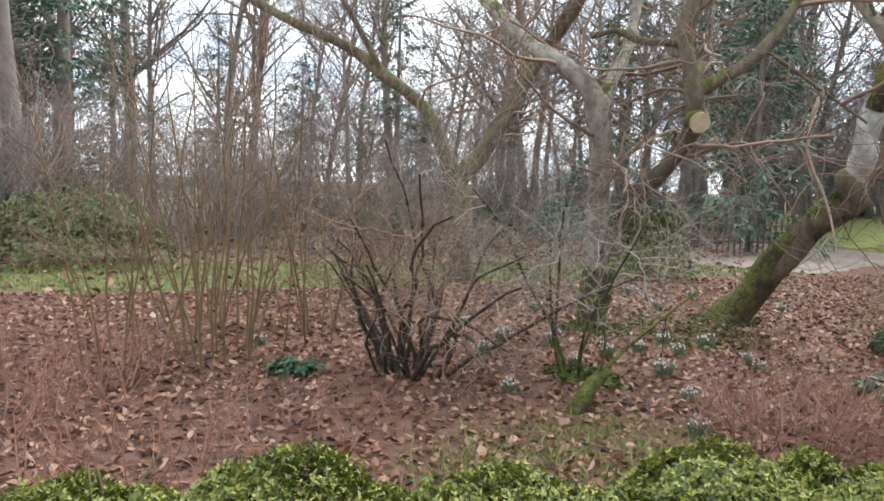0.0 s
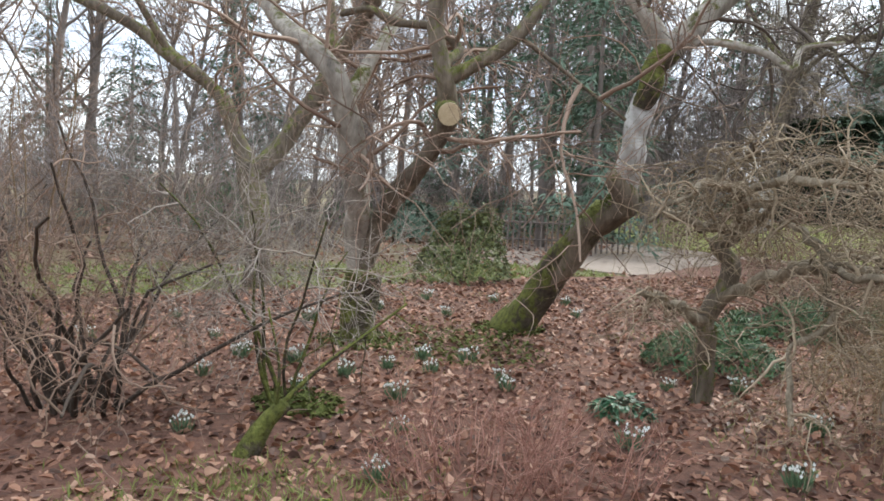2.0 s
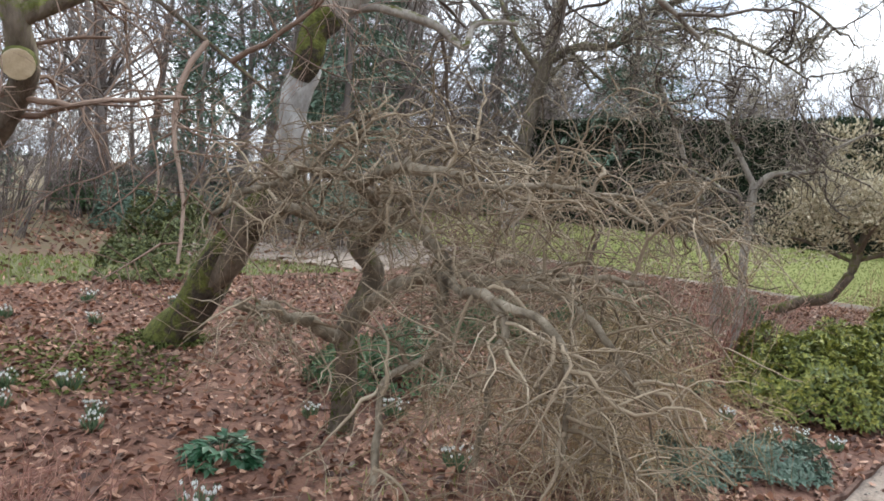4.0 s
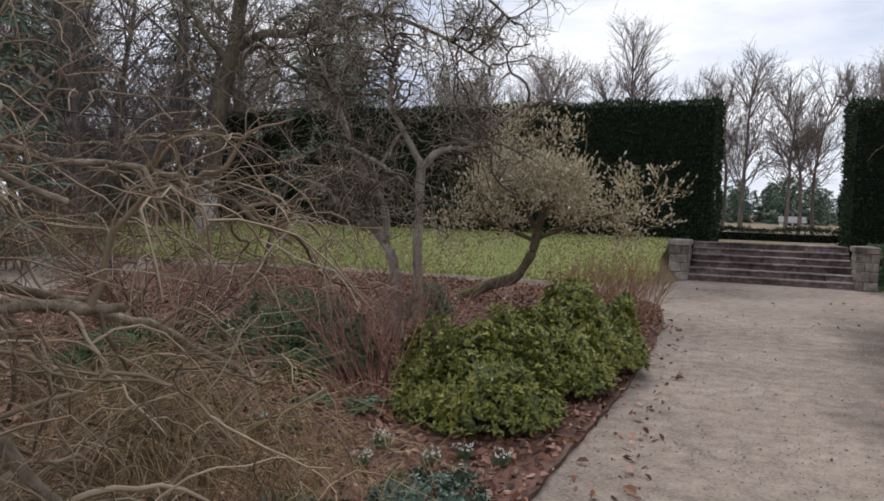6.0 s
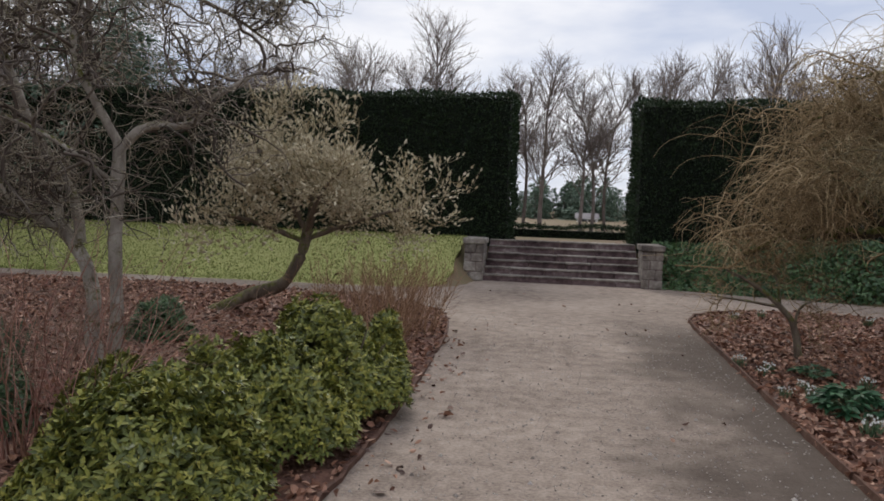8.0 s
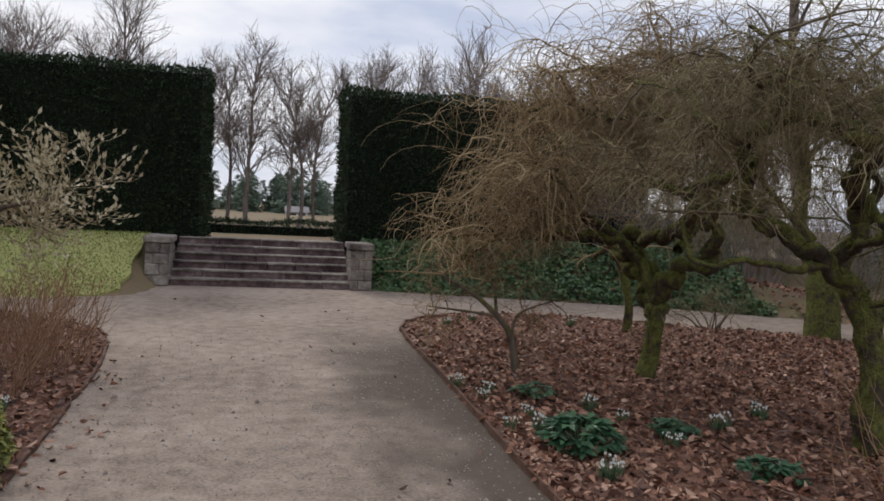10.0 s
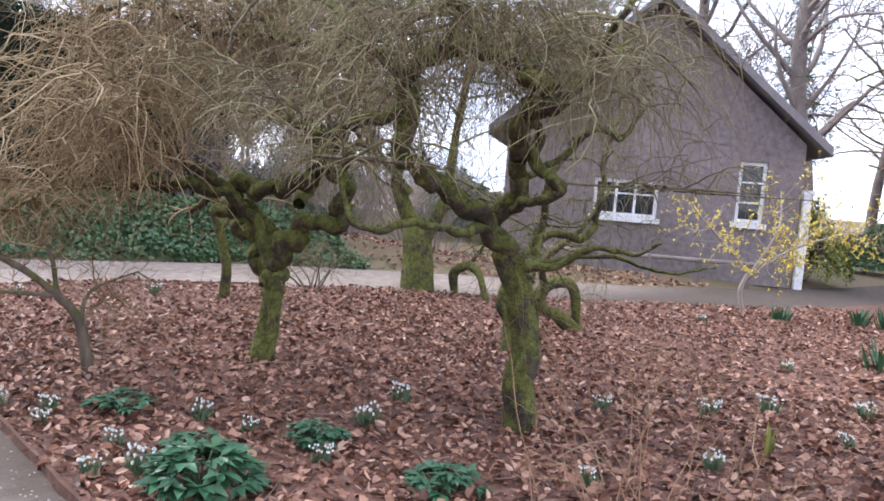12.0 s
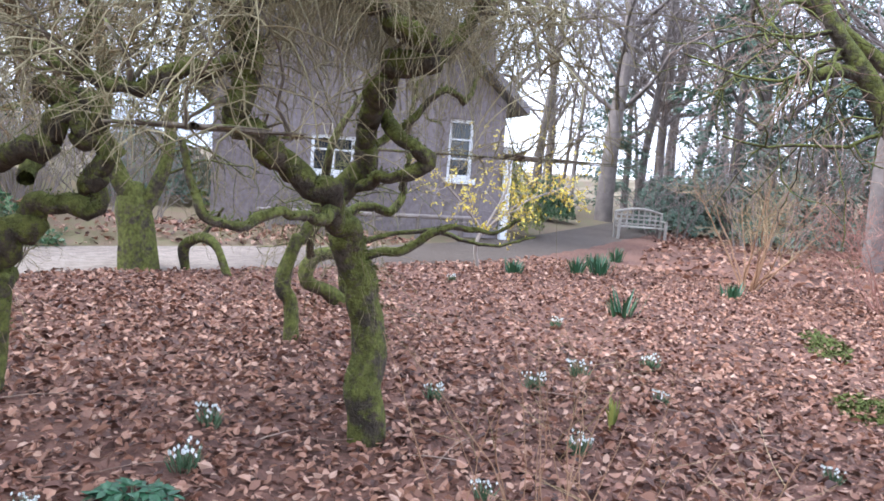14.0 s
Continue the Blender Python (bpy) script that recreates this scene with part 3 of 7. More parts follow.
# ---- clipped yew hedges ----
def hedge(name, x0, x1, y0, y1, z0, z1, n, label, sag=0.0, size=0.085):
    r = np.random.default_rng(int(abs(x0) * 7 + 3))
    h = thing(name, ((x0 + x1) / 2, (y0 + y1) / 2, z0), label, "hedge")
    # near-black box puts the hedge's inner shade into colour behind the leaves
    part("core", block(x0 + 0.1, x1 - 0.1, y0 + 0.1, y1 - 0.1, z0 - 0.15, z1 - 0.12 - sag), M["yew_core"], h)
    lx, ly, lz = x1 - x0, y1 - y0, z1 - z0
    area = np.array([lx * lz, lx * ly * 0.8, ly * lz, ly * lz])
    s = Soup()
    for face, share in enumerate(area / area.sum()):
        m = int(n * share)
        u, v = r.uniform(0, 1, m), r.uniform(0, 1, m)
        o = np.abs(r.normal(0, 0.05, m)) * np.where(r.uniform(0, 1, m) < 0.15, -0.7, 1.0)
        if face == 0:
            p, nn = np.column_stack([x0 + u * lx, y0 + o, z0 + v * lz]), (0, -1, 0)
        elif face == 1:
            p, nn = np.column_stack([x0 + u * lx, y0 + v * ly, z1 - o]), (0, 0, 1)
        elif face == 2:
            p, nn = np.column_stack([x0 + o, y0 + u * ly, z0 + v * lz]), (-1, 0, 0)
        else:
            p, nn = np.column_stack([x1 - o, y0 + u * ly, z0 + v * lz]), (1, 0, 0)
        bulge = 0.05 * ripple(p[:, 0] * 1.4, p[:, 2] * 1.6)
        p = p + np.array(nn) * bulge[:, None]
        top = (p[:, 2] > z1 - 0.15)
        p[:, 2] -= np.where(top, sag * 0.5 * (1 + ripple(p[:, 0] * 0.5, p[:, 1])), 0)
        d = np.array(nn) * 0.8 + r.normal(0, 0.55, (m, 3)) + np.array((0, 0, 0.25))
        s.leaves(p, d, r.normal(0, 1, (m, 3)), r.uniform(0.6, 1.4, m) * size, r.uniform(0.3, 0.55, m) * size, 0.1)
    put("foliage", s, M["yew"], h)
    return h


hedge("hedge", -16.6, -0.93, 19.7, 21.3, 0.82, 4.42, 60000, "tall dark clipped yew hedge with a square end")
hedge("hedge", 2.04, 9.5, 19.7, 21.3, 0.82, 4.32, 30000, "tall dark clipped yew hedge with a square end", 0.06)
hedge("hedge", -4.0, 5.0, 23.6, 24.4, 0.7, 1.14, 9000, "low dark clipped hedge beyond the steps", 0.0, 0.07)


# ---- woody plants ----
def limb(soup, pts, r0, r1, sides=8, rng=None, knob=0.12, n=6, crook=0.0):
    """A thick crooked limb through the given points; crook: how far it writhes about its line, in radii."""
    line = spline(pts, n)
    if crook:
        far = np.concatenate([[0], np.cumsum(np.linalg.norm(np.diff(line, axis=0), axis=1))])
        fade = np.minimum(1, np.minimum(far, far[-1] - far) / 0.12)[:, None]
        ph = rng.uniform(0, 6.28, 6)
        wave = np.column_stack([np.sin(far * f + ph[2 * i]) + 0.6 * np.sin(far * f * 2.3 + ph[2 * i + 1]) for i, f in enumerate((17, 14, 19))])
        line = line + wave * fade * crook * (r0 + r1) / 2
    rad = np.linspace(r0, r1, len(line))
    if rng is not None:
        m = max(4, len(line) // 4)
        go = np.linspace(0, 1, len(line))
        sm = 0.5 - 0.5 * np.cos(np.pi * (go * (m - 1) % 1))
        lo = np.minimum((go * (m - 1)).astype(int), m - 2)
        sm[-1] = 1.0
        kn = rng.normal(0, 1, (m, 4))
        kn = kn[lo] * (1 - sm[:, None]) + kn[lo + 1] * sm[:, None]
        rad = rad * (1 + knob * kn[:, 0])
        line = line + kn[:, 1:] * r1 * 0.22
    tip = line[-1] + unit(line[-1] - line[-2]) * rad[-1] * 0.5
    soup.tube(np.vstack([line, (line[-1] + tip) / 2, tip]), np.concatenate([rad, [rad[-1] * 0.75, rad[-1] * 0.08]]), max(sides, 11), 0.075 if rng is not None else 0, rng.uniform(0, 6) if rng is not None else 0)
    return line


def moss_tufts(rng, parent, lines, radii, n):
    """Short tufts of moss on the upper sides of limbs."""
    s = Soup()
    w = np.array([len(l) * q for l, q in zip(lines, radii)], float)
    w /= w.sum()
    p, d = [], []
    for q in rng.choice(len(lines), n, p=w):
        l = lines[q]
        i = rng.integers(0, len(l) - 1)
        along = unit(l[i + 1] - l[i])
        o = unit(np.cross(along, rng.normal(0, 1, 3)))
        if o[2] < -0.1:
            o = -o
        p.append(l[i] + (l[i + 1] - l[i]) * rng.uniform() + o * radii[q] * rng.uniform(0.8, 1.02))
        d.append(o + rng.normal(0, 0.6, 3))
    p, d = np.array(p), np.array(d)
    s.leaves(p, d, rng.normal(0, 1, p.shape), rng.uniform(0.012, 0.032, n), rng.uniform(0.006, 0.014, n), 0.2)
    tagged(put("moss_cover", s, M["moss"], parent, "fuzzy green moss"), kind="stuff")


def weep(rng, fine, lines, count, up, out, fall, radius, n=7, wander=0.18, start=0.0, spread=0.9, floor=0.05, keep=None, droop=(0.12, 0.5), open_=None):
    """Hanging twigs: each leaves a limb, arches and falls. open_: (x, y, radius, height) of the airy hollow round a trunk."""
    made = []
    w = np.array([len(l) for l in lines], float)
    w /= w.sum()
    for q in rng.choice(len(lines), count, p=w):
        p, d, k = sprout(rng, lines[q], spread, start)
        d = unit(d * np.array((1, 1, 0.4)) * out + np.array((0, 0, up * rng.uniform(0.3, 1.2))))
        line = strand(rng, p, d, fall * rng.uniform(0.35, 1.2), n, wander, rng.uniform(*droop))
        low = floor * rng.uniform(0.85, 1.25)
        if open_:
            away = np.hypot(line[:, 0] - open_[0], line[:, 1] - open_[1]) / open_[2]
            low = np.maximum(low, open_[3] * rng.uniform(0.8, 1.15) * np.sqrt(np.clip(1 - away ** 2, 0, 1)))
        under = np.nonzero(line[:, 2] < low)[0]
        if len(under):
            line = line[:under[0]]
        if len(line) < 3 or (keep is not None and not keep(line[0])):
            continue
        fine.tube(line, np.linspace(radius, radius * 0.5, len(line)) * rng.uniform(0.7, 1.3), 3)
        made.append(line)
    return made


# the gnarled weeping tree beside the path
def weeping_elm(at, label, trunk, limbs, seed, twig_mat, counts, crown, trunk_r, floor=0.08, clear=0.0, high=9.0, mid_mat=None, droop=(0.12, 0.5), haze=0, thick=0.0026, stout=0.016, open_=None, limb_mat=None):
    r = np.random.default_rng(seed)
    t = thing("weeping_tree", at, label, "tree", "weeping trees")
    s = Soup()
    line = limb(s, trunk, trunk_r * 1.1, trunk_r * 0.9, 14, r, 0.035, 8)
    put("trunk", s, M["bark"] if limb_mat else M["bark_mossy"], t)
    lines = []
    for pts, r0, r1 in limbs:
        b = Soup()
        lines.append(limb(b, pts, r0, r1, 9, r, 0.13, 8, 0.42))
        put("limb", b, limb_mat or M["bark_mossy"], t, "" if limb_mat else "crooked mossy limb")
    if limb_mat:
        moss_tufts(r, t, [line[:len(line) // 3]], [trunk_r], 1500)
    else:
        moss_tufts(r, t, [line] + lines, [trunk_r] + [(q[1] + q[2]) / 2 for q in limbs], 3400)
    b, f = Soup(), Soup()
    mids = []

    def keep(p):
        return math.hypot(p[0] - at[0], p[1] - at[1]) > clear or p[2] > high
    while len(mids) < counts[0]:
        p, d, k = sprout(r, lines[r.integers(len(lines))], 0.8, 0.15)
        if not keep(p):
            continue
        d = unit(d + np.array((0, 0, 0.35)) + unit(p - np.array(at)) * np.array((0.6, 0.6, 0)))
        l = strand(r, p, d, r.uniform(0.5, 1.3) * crown, 9, 0.32, 0.13)
        l[:, 2] = np.maximum(l[:, 2], floor)
        if open_:
            away = np.hypot(l[:, 0] - open_[0], l[:, 1] - open_[1]) / open_[2]
            under = np.nonzero(l[:, 2] < 0.9 * open_[3] * np.sqrt(np.clip(1 - away ** 2, 0, 1)))[0]
            if len(under):
                l = l[:max(3, under[0])]
        b.tube(l, np.linspace(stout * r.uniform(0.65, 1.35), stout * 0.3, len(l)), 5)
        mids.append(l)
    tagged(put("branchwork", b, mid_mat or M["bark"], t, "twisting branches"), kind="stuff")
    b = Soup()
    subs = weep(r, b, mids, counts[1], 0.5, 1.0, 0.9 * crown, min(0.005, thick * 1.9), 7, 0.26, 0.1, 0.9, floor, keep, droop, open_)
    tagged(put("branchwork", b, twig_mat, t), kind="stuff")
    weep(r, f, mids + subs, counts[2], 0.35, 1.0, 0.75 * crown, thick, 6, 0.2, 0.1, 0.9, floor, keep, droop, open_)
    if haze:
        weep(r, f, lines, haze, 0.15, 0.8, 1.0, 0.0019, 9, 0.12, 0.3, 0.9, floor, None, (0.25, 0.7), open_ if haze < 100 else None)
        for q in range(11 if haze > 100 else 0):
            a, k = r.uniform(-1.15, 1.25), r.uniform(0.9, 1.7)
            e = np.array((at[0] - 0.4 + np.cos(a) * k, at[1] + 0.1 + np.sin(a) * k, r.uniform(2.5, 3.1)))
            l = spline([(4.05, 7.52, 2.42), tuple((e + np.array((4.05, 7.52, 2.9))) / 2 + r.normal(0, 0.1, 3)), tuple(e)], 6)
            f.tube(l, np.linspace(0.02, 0.006, len(l)), 5)
            weep(r, f, [l], 60, 0.1, 0.7, 1.3, 0.0017, 9, 0.15, 0.35, 0.9, 0.95, None, (0.25, 0.7))
        # thin shoots hanging round the upper trunk
        weep(r, f, [line[len(line) // 2:]], 36, 0.1, 0.8, 0.7, 0.0019, 7, 0.2, 0.0, 0.9, 0.3)
    tagged(put("twigwork", f, twig_mat, t, "hanging bare twigs"), kind="stuff")
    return t, lines, mids


T2 = (4.78, 7.52, 0.04)
weeping_elm(T2, "gnarled weeping tree with thick mossy trunk and corkscrew limbs",
            [(4.79, 7.54, -0.03), (4.8, 7.57, 0.32), (4.82, 7.61, 0.65), (4.8, 7.64, 0.95), (4.72, 7.68, 1.12), (4.62, 7.71, 1.27)],
            [([(4.7, 7.69, 1.17), (4.52, 7.69, 1.33), (4.37, 7.64, 1.42), (4.2, 7.66, 1.52), (4.1, 7.78, 1.64), (3.92, 7.8, 1.7), (3.77, 7.76, 1.74), (3.76, 7.8, 1.87), (3.73, 7.79, 2.03), (3.74, 7.79, 2.27)], 0.066, 0.05),
             ([(4.64, 7.7, 1.24), (4.5, 7.66, 1.45), (4.56, 7.57, 1.74), (4.37, 7.47, 1.95), (4.28, 7.34, 2.09), (4.26, 7.09, 2.15)], 0.062, 0.052),
             ([(4.28, 7.1, 2.13), (4.22, 7.2, 2.26), (4.18, 7.32, 2.35), (4.11, 7.46, 2.42), (4.01, 7.59, 2.44), (3.87, 7.73, 2.41), (3.74, 7.79, 2.25)], 0.058, 0.042),
             ([(4.28, 7.32, 2.1), (4.55, 7.46, 2.06), (4.6, 7.5, 1.93), (4.42, 7.32, 1.8), (4.46, 7.18, 1.66), (4.42, 7.37, 1.6), (4.55, 7.62, 1.52)], 0.036, 0.03),
             ([(4.36, 7.63, 1.42), (3.95, 7.5, 1.39), (3.6, 7.46, 1.44), (3.35, 7.5, 1.4), (3.22, 7.58, 1.44), (3.15, 7.62, 1.7)], 0.03, 0.013),
             ([(3.73, 7.77, 2.05), (3.6, 7.97, 2.0), (3.52, 8.17, 1.91), (3.47, 8.33, 1.92), (3.4, 8.6, 2.05)], 0.04, 0.022),
             ([(4.74, 7.66, 1.12), (4.87, 7.41, 1.2), (4.95, 7.2, 1.33), (5.05, 7.0, 1.3), (5.1, 6.83, 1.4)], 0.03, 0.012),
             ([(4.26, 7.1, 2.16), (4.4, 6.95, 2.4), (4.3, 6.8, 2.6), (4.5, 6.6, 2.9)], 0.034, 0.014),
             ([(4.56, 7.58, 1.72), (4.8, 7.5, 1.85), (5.0, 7.3, 2.1), (5.2, 7.25, 2.05), (5.4, 7.2, 2.3)], 0.026, 0.01),
             ([(4.8, 7.66, 1.0), (5.2, 7.9, 1.12), (5.5, 8.1, 1.08), (5.78, 8.24, 1.31), (6.1, 8.02, 1.34), (6.2, 8.0, 1.7), (6.25, 8.02, 2.08), (6.4, 8.0, 2.35)], 0.05, 0.016),
             ([(5.5, 8.1, 1.1), (5.9, 7.7, 1.2), (6.1, 7.3, 1.12), (6.3, 7.0, 1.2)], 0.022, 0.008),
             ([(4.1, 7.5, 2.4), (3.95, 7.6, 2.65), (4.1, 7.7, 2.9), (3.7, 7.8, 3.1)], 0.036, 0.014),
             ([(3.74, 7.79, 2.25), (3.5, 8.0, 2.45), (3.6, 8.4, 2.7), (3.4, 8.9, 2.85)], 0.036, 0.012),
             ([(4.2, 7.3, 2.33), (4.5, 7.45, 2.5), (4.8, 7.5, 2.75), (5.1, 7.8, 2.7), (5.5, 7.9, 2.85)], 0.034, 0.012),
             ([(3.9, 7.7, 2.42), (3.7, 7.4, 2.6), (3.4, 7.3, 2.6), (3.2, 7.0, 2.75)], 0.032, 0.01),
             ([(4.05, 7.55, 2.44), (4.3, 8.0, 2.6), (4.6, 8.2, 2.85), (4.9, 8.9, 2.95)], 0.034, 0.012)],
            11, M["twig_olive"], (90, 800, 3900), 0.82, 0.1, 1.75, 0.6, 2.3, None, (0.12, 0.5), 150, 0.0024, 0.012, (4.25, 7.55, 1.25, 2.15))
T1 = (4.26, 9.95, 0.03)
weeping_elm(T1, "gnarled weeping tree, mossy forked trunk, dome of tan twigs",
            [(4.26, 9.94, 0.0), (4.28, 9.94, 0.23), (4.32, 9.94, 0.56), (4.33, 9.97, 0.81)],
            [([(4.33, 9.95, 0.7), (4.38, 9.84, 1.07), (4.44, 9.67, 1.23), (4.57, 9.46, 1.3), (4.6, 9.4, 1.45)], 0.1, 0.06),
             ([(4.59, 9.42, 1.4), (4.58, 9.36, 1.6), (4.5, 9.42, 1.78), (4.49, 9.51, 1.88)], 0.058, 0.05),
             ([(4.31, 10.0, 0.7), (4.32, 10.23, 0.99), (4.31, 10.47, 1.17), (4.25, 10.81, 1.29)], 0.085, 0.05),
             ([(4.31, 10.0, 0.75), (4.38, 10.16, 1.16), (4.36, 10.42, 1.33), (4.31, 10.7, 1.33), (4.32, 11.09, 1.38), (4.25, 11.3, 1.2)], 0.07, 0.03),
             ([(4.25, 10.6, 1.3), (4.24, 10.46, 1.51), (4.33, 10.11, 1.49), (4.39, 9.64, 1.63), (4.49, 9.51, 1.86), (4.49, 9.73, 1.96), (4.56, 9.39, 1.85), (4.51, 9.43, 1.63)], 0.075, 0.06),
             ([(4.33, 9.97, 0.9), (4.18, 10.32, 1.38), (3.65, 10.52, 1.49), (3.17, 10.69, 1.43), (2.78, 10.8, 1.38), (2.64, 10.75, 1.25), (2.41, 10.77, 1.18)], 0.06, 0.03),
             ([(4.38, 10.18, 1.06), (4.08, 10.39, 1.49), (3.61, 10.45, 1.73), (3.19, 10.61, 2.08), (2.78, 10.75, 2.3)], 0.055, 0.025),
             ([(4.5, 9.9, 1.4), (4.76, 10.0, 1.7), (4.88, 9.86, 2.21), (4.8, 9.73, 2.6), (4.3, 9.92, 2.75), (3.78, 10.21, 2.7)], 0.06, 0.03),
             ([(3.8, 10.45, 1.62), (3.3, 10.1, 2.0), (2.9, 9.9, 2.2)], 0.035, 0.02),
             ([(4.3, 10.2, 2.7), (4.9, 11.0, 2.9), (5.4, 11.7, 2.8)], 0.04, 0.02),
             ([(4.3, 9.93, 2.72), (4.2, 10.3, 3.05), (3.9, 10.6, 3.3), (3.4, 10.8, 3.25)], 0.04, 0.014),
             ([(4.35, 9.93, 2.72), (4.6, 10.2, 3.1), (4.7, 10.6, 3.5), (4.4, 11.0, 3.6)], 0.04, 0.014),
             ([(4.8, 9.75, 2.55), (5.1, 10.2, 3.0), (5.4, 10.6, 3.35), (5.9, 10.9, 3.3)], 0.04, 0.014),
             ([(3.78, 10.21, 2.7), (3.4, 10.4, 2.85), (3.0, 10.6, 2.75)], 0.03, 0.012)],
            12, M["twig_tan"], (180, 1800, 5200), 1.0, 0.096, 1.0, 0.7, 2.0, M["twig_tan"], (0.12, 0.44), 50, 0.0032, 0.014, (4.6, 9.6, 1.9, 2.2))

# thick trunk by the far path and its twisted neighbour
def plain_tree(name, at, label, mat, limbs, seed, levels, fine_mat, group="", mid_mat=None, upper=None):
    r = np.random.default_rng(seed)
    t = thing(name, at, label, "tree", group)
    s, lines = Soup(), []
    for i, (pts, r0, r1) in enumerate(limbs):
        s = Soup()
        lines.append(limb(s, pts, r0, r1, 10, r, 0.06))
        put("limb" if i else "trunk", s, upper if upper and i else mat, t)
    s, f = Soup(), Soup()
    ends = branch_out(r, s, f, lines[-max(1, len(lines) - 1):] if len(lines) > 1 else lines, levels)
    if s.n:
        tagged(put("branchwork", s, mid_mat or mat, t), kind="stuff")
    tagged(put("twigwork", f, fine_mat, t, "fine bare twigs"), kind="stuff")
    return t, lines, ends


plain_tree("tree", (8.9, 12.9, 0.03), "stout mossy tree stump-like trunk by the path", M["bark_mossy"],
           [([(8.9, 12.88, -0.03), (8.92, 12.92, 0.3), (8.96, 12.94, 0.72), (8.9, 13.05, 1.15)], 0.3, 0.17),
            ([(8.9, 13.0, 0.9), (8.74, 13.37, 1.62), (8.81, 13.41, 2.48), (8.78, 13.61, 3.49), (8.9, 13.56, 4.6)], 0.13, 0.07),
            ([(9.0, 12.9, 0.8), (9.2, 12.7, 1.5), (9.4, 12.8, 2.5), (9.3, 12.5, 3.6)], 0.11, 0.05),
            ([(8.8, 13.1, 1.5), (8.2, 13.4, 2.2), (7.6, 13.3, 2.9)], 0.07, 0.03)],
           31, [(40, 1.3, 0.02, 8, 0.2, 0.05, 0.7, 4), (300, 0.8, 0.007, 6, 0.2, 0.15, 0.7, 3), (1800, 0.6, 0.003, 5, 0.18, 0.25, 0.7, 3)], M["twig_olive"])
plain_tree("twisted_tree", (8.3, 9.5, 0.03), "small twisted mossy stem arching over the leaves", M["bark_mossy"],
           [([(8.3, 9.5, 0.0), (8.15, 9.6, 0.19), (7.89, 9.77, 0.34), (7.94, 9.75, 0.58), (8.2, 9.6, 0.62), (8.32, 9.52, 0.35), (8.4, 9.55, 0.02)], 0.1, 0.05),
            ([(7.94, 9.75, 0.55), (7.7, 9.6, 0.9), (7.9, 9.3, 1.3), (8.3, 9.2, 1.8)], 0.05, 0.02)],
           32, [(14, 0.8, 0.01, 7, 0.3, 0.05, 0.8, 4), (60, 0.5, 0.004, 6, 0.25, 0.2, 0.8, 3), (200, 0.35, 0.0025, 4, 0.2, 0.3, 0.8, 3)], M["twig_olive"])
plain_tree("twisted_tree", (6.6, 9.15, 0.03), "small twisted mossy stem arching over the leaves", M["bark_mossy"],
           [([(6.6, 9.15, 0.0), (6.62, 9.2, 0.35), (6.58, 9.28, 0.55), (6.72, 9.2, 0.95)], 0.075, 0.055),
            ([(6.72, 9.2, 0.9), (6.9, 9.1, 1.3), (6.7, 8.9, 1.8), (6.9, 8.7, 2.3)], 0.05, 0.025)],
           33, [(14, 0.8, 0.01, 7, 0.3, 0.05, 0.8, 4), (60, 0.5, 0.004, 6, 0.25, 0.2, 0.8, 3), (200, 0.35, 0.0025, 4, 0.2, 0.3, 0.8, 3)], M["twig_olive"])

plain_tree("sapling", (5.6, 12.9, 0.03), "short mossy sapling stem beside the far path", M["bark_mossy"],
           [([(5.6, 12.9, -0.03), (5.58, 12.92, 0.5), (5.5, 12.98, 0.9), (5.4, 13.0, 1.15)], 0.065, 0.05), ([(5.5, 12.98, 0.9), (5.7, 13.0, 1.2), (5.6, 13.1, 1.7)], 0.04, 0.02)],
           34, [(8, 0.6, 0.01, 7, 0.3, 0.05, 0.8, 4), (40, 0.4, 0.004, 5, 0.25, 0.1, 0.8, 3)], M["twig_olive"])
plain_tree("twisted_tree", (9.2, 12.3, 0.03), "small twisted mossy stem arching over the leaves", M["bark_mossy"],
           [([(9.2, 12.35, -0.03), (9.12, 12.35, 0.35), (9.15, 12.1, 0.5), (9.1, 11.8, 0.4), (9.08, 11.6, 0.02)], 0.07, 0.055), ([(9.15, 12.1, 0.48), (9.3, 12.0, 0.7), (9.2, 11.8, 0.9)], 0.03, 0.015)],
           35, [(8, 0.5, 0.008, 7, 0.3, 0.05, 0.8, 4), (40, 0.35, 0.004, 5, 0.25, 0.1, 0.8, 3)], M["twig_olive"])
plain_tree("stump", (-3.6, -2.32, 0.05), "slanting mossy stump with a thin side branch", M["bark_mossy"],
           [([(-3.6, -2.34, -0.02), (-3.57, -2.22, 0.23), (-3.54, -2.11, 0.37)], 0.07, 0.045), ([(-3.55, -2.14, 0.34), (-3.55, -1.92, 0.53), (-3.57, -1.64, 0.7), (-3.56, -1.36, 0.89)], 0.016, 0.006),
            ([(-3.55, -2.14, 0.34), (-3.5, -2.15, 0.6), (-3.55, -2.2, 0.9)], 0.012, 0.005)],
           36, [(6, 0.4, 0.005, 6, 0.25, 0.0, 0.8, 4), (24, 0.25, 0.0025, 5, 0.2, 0.0, 0.8, 3)], M["twig_grey"])

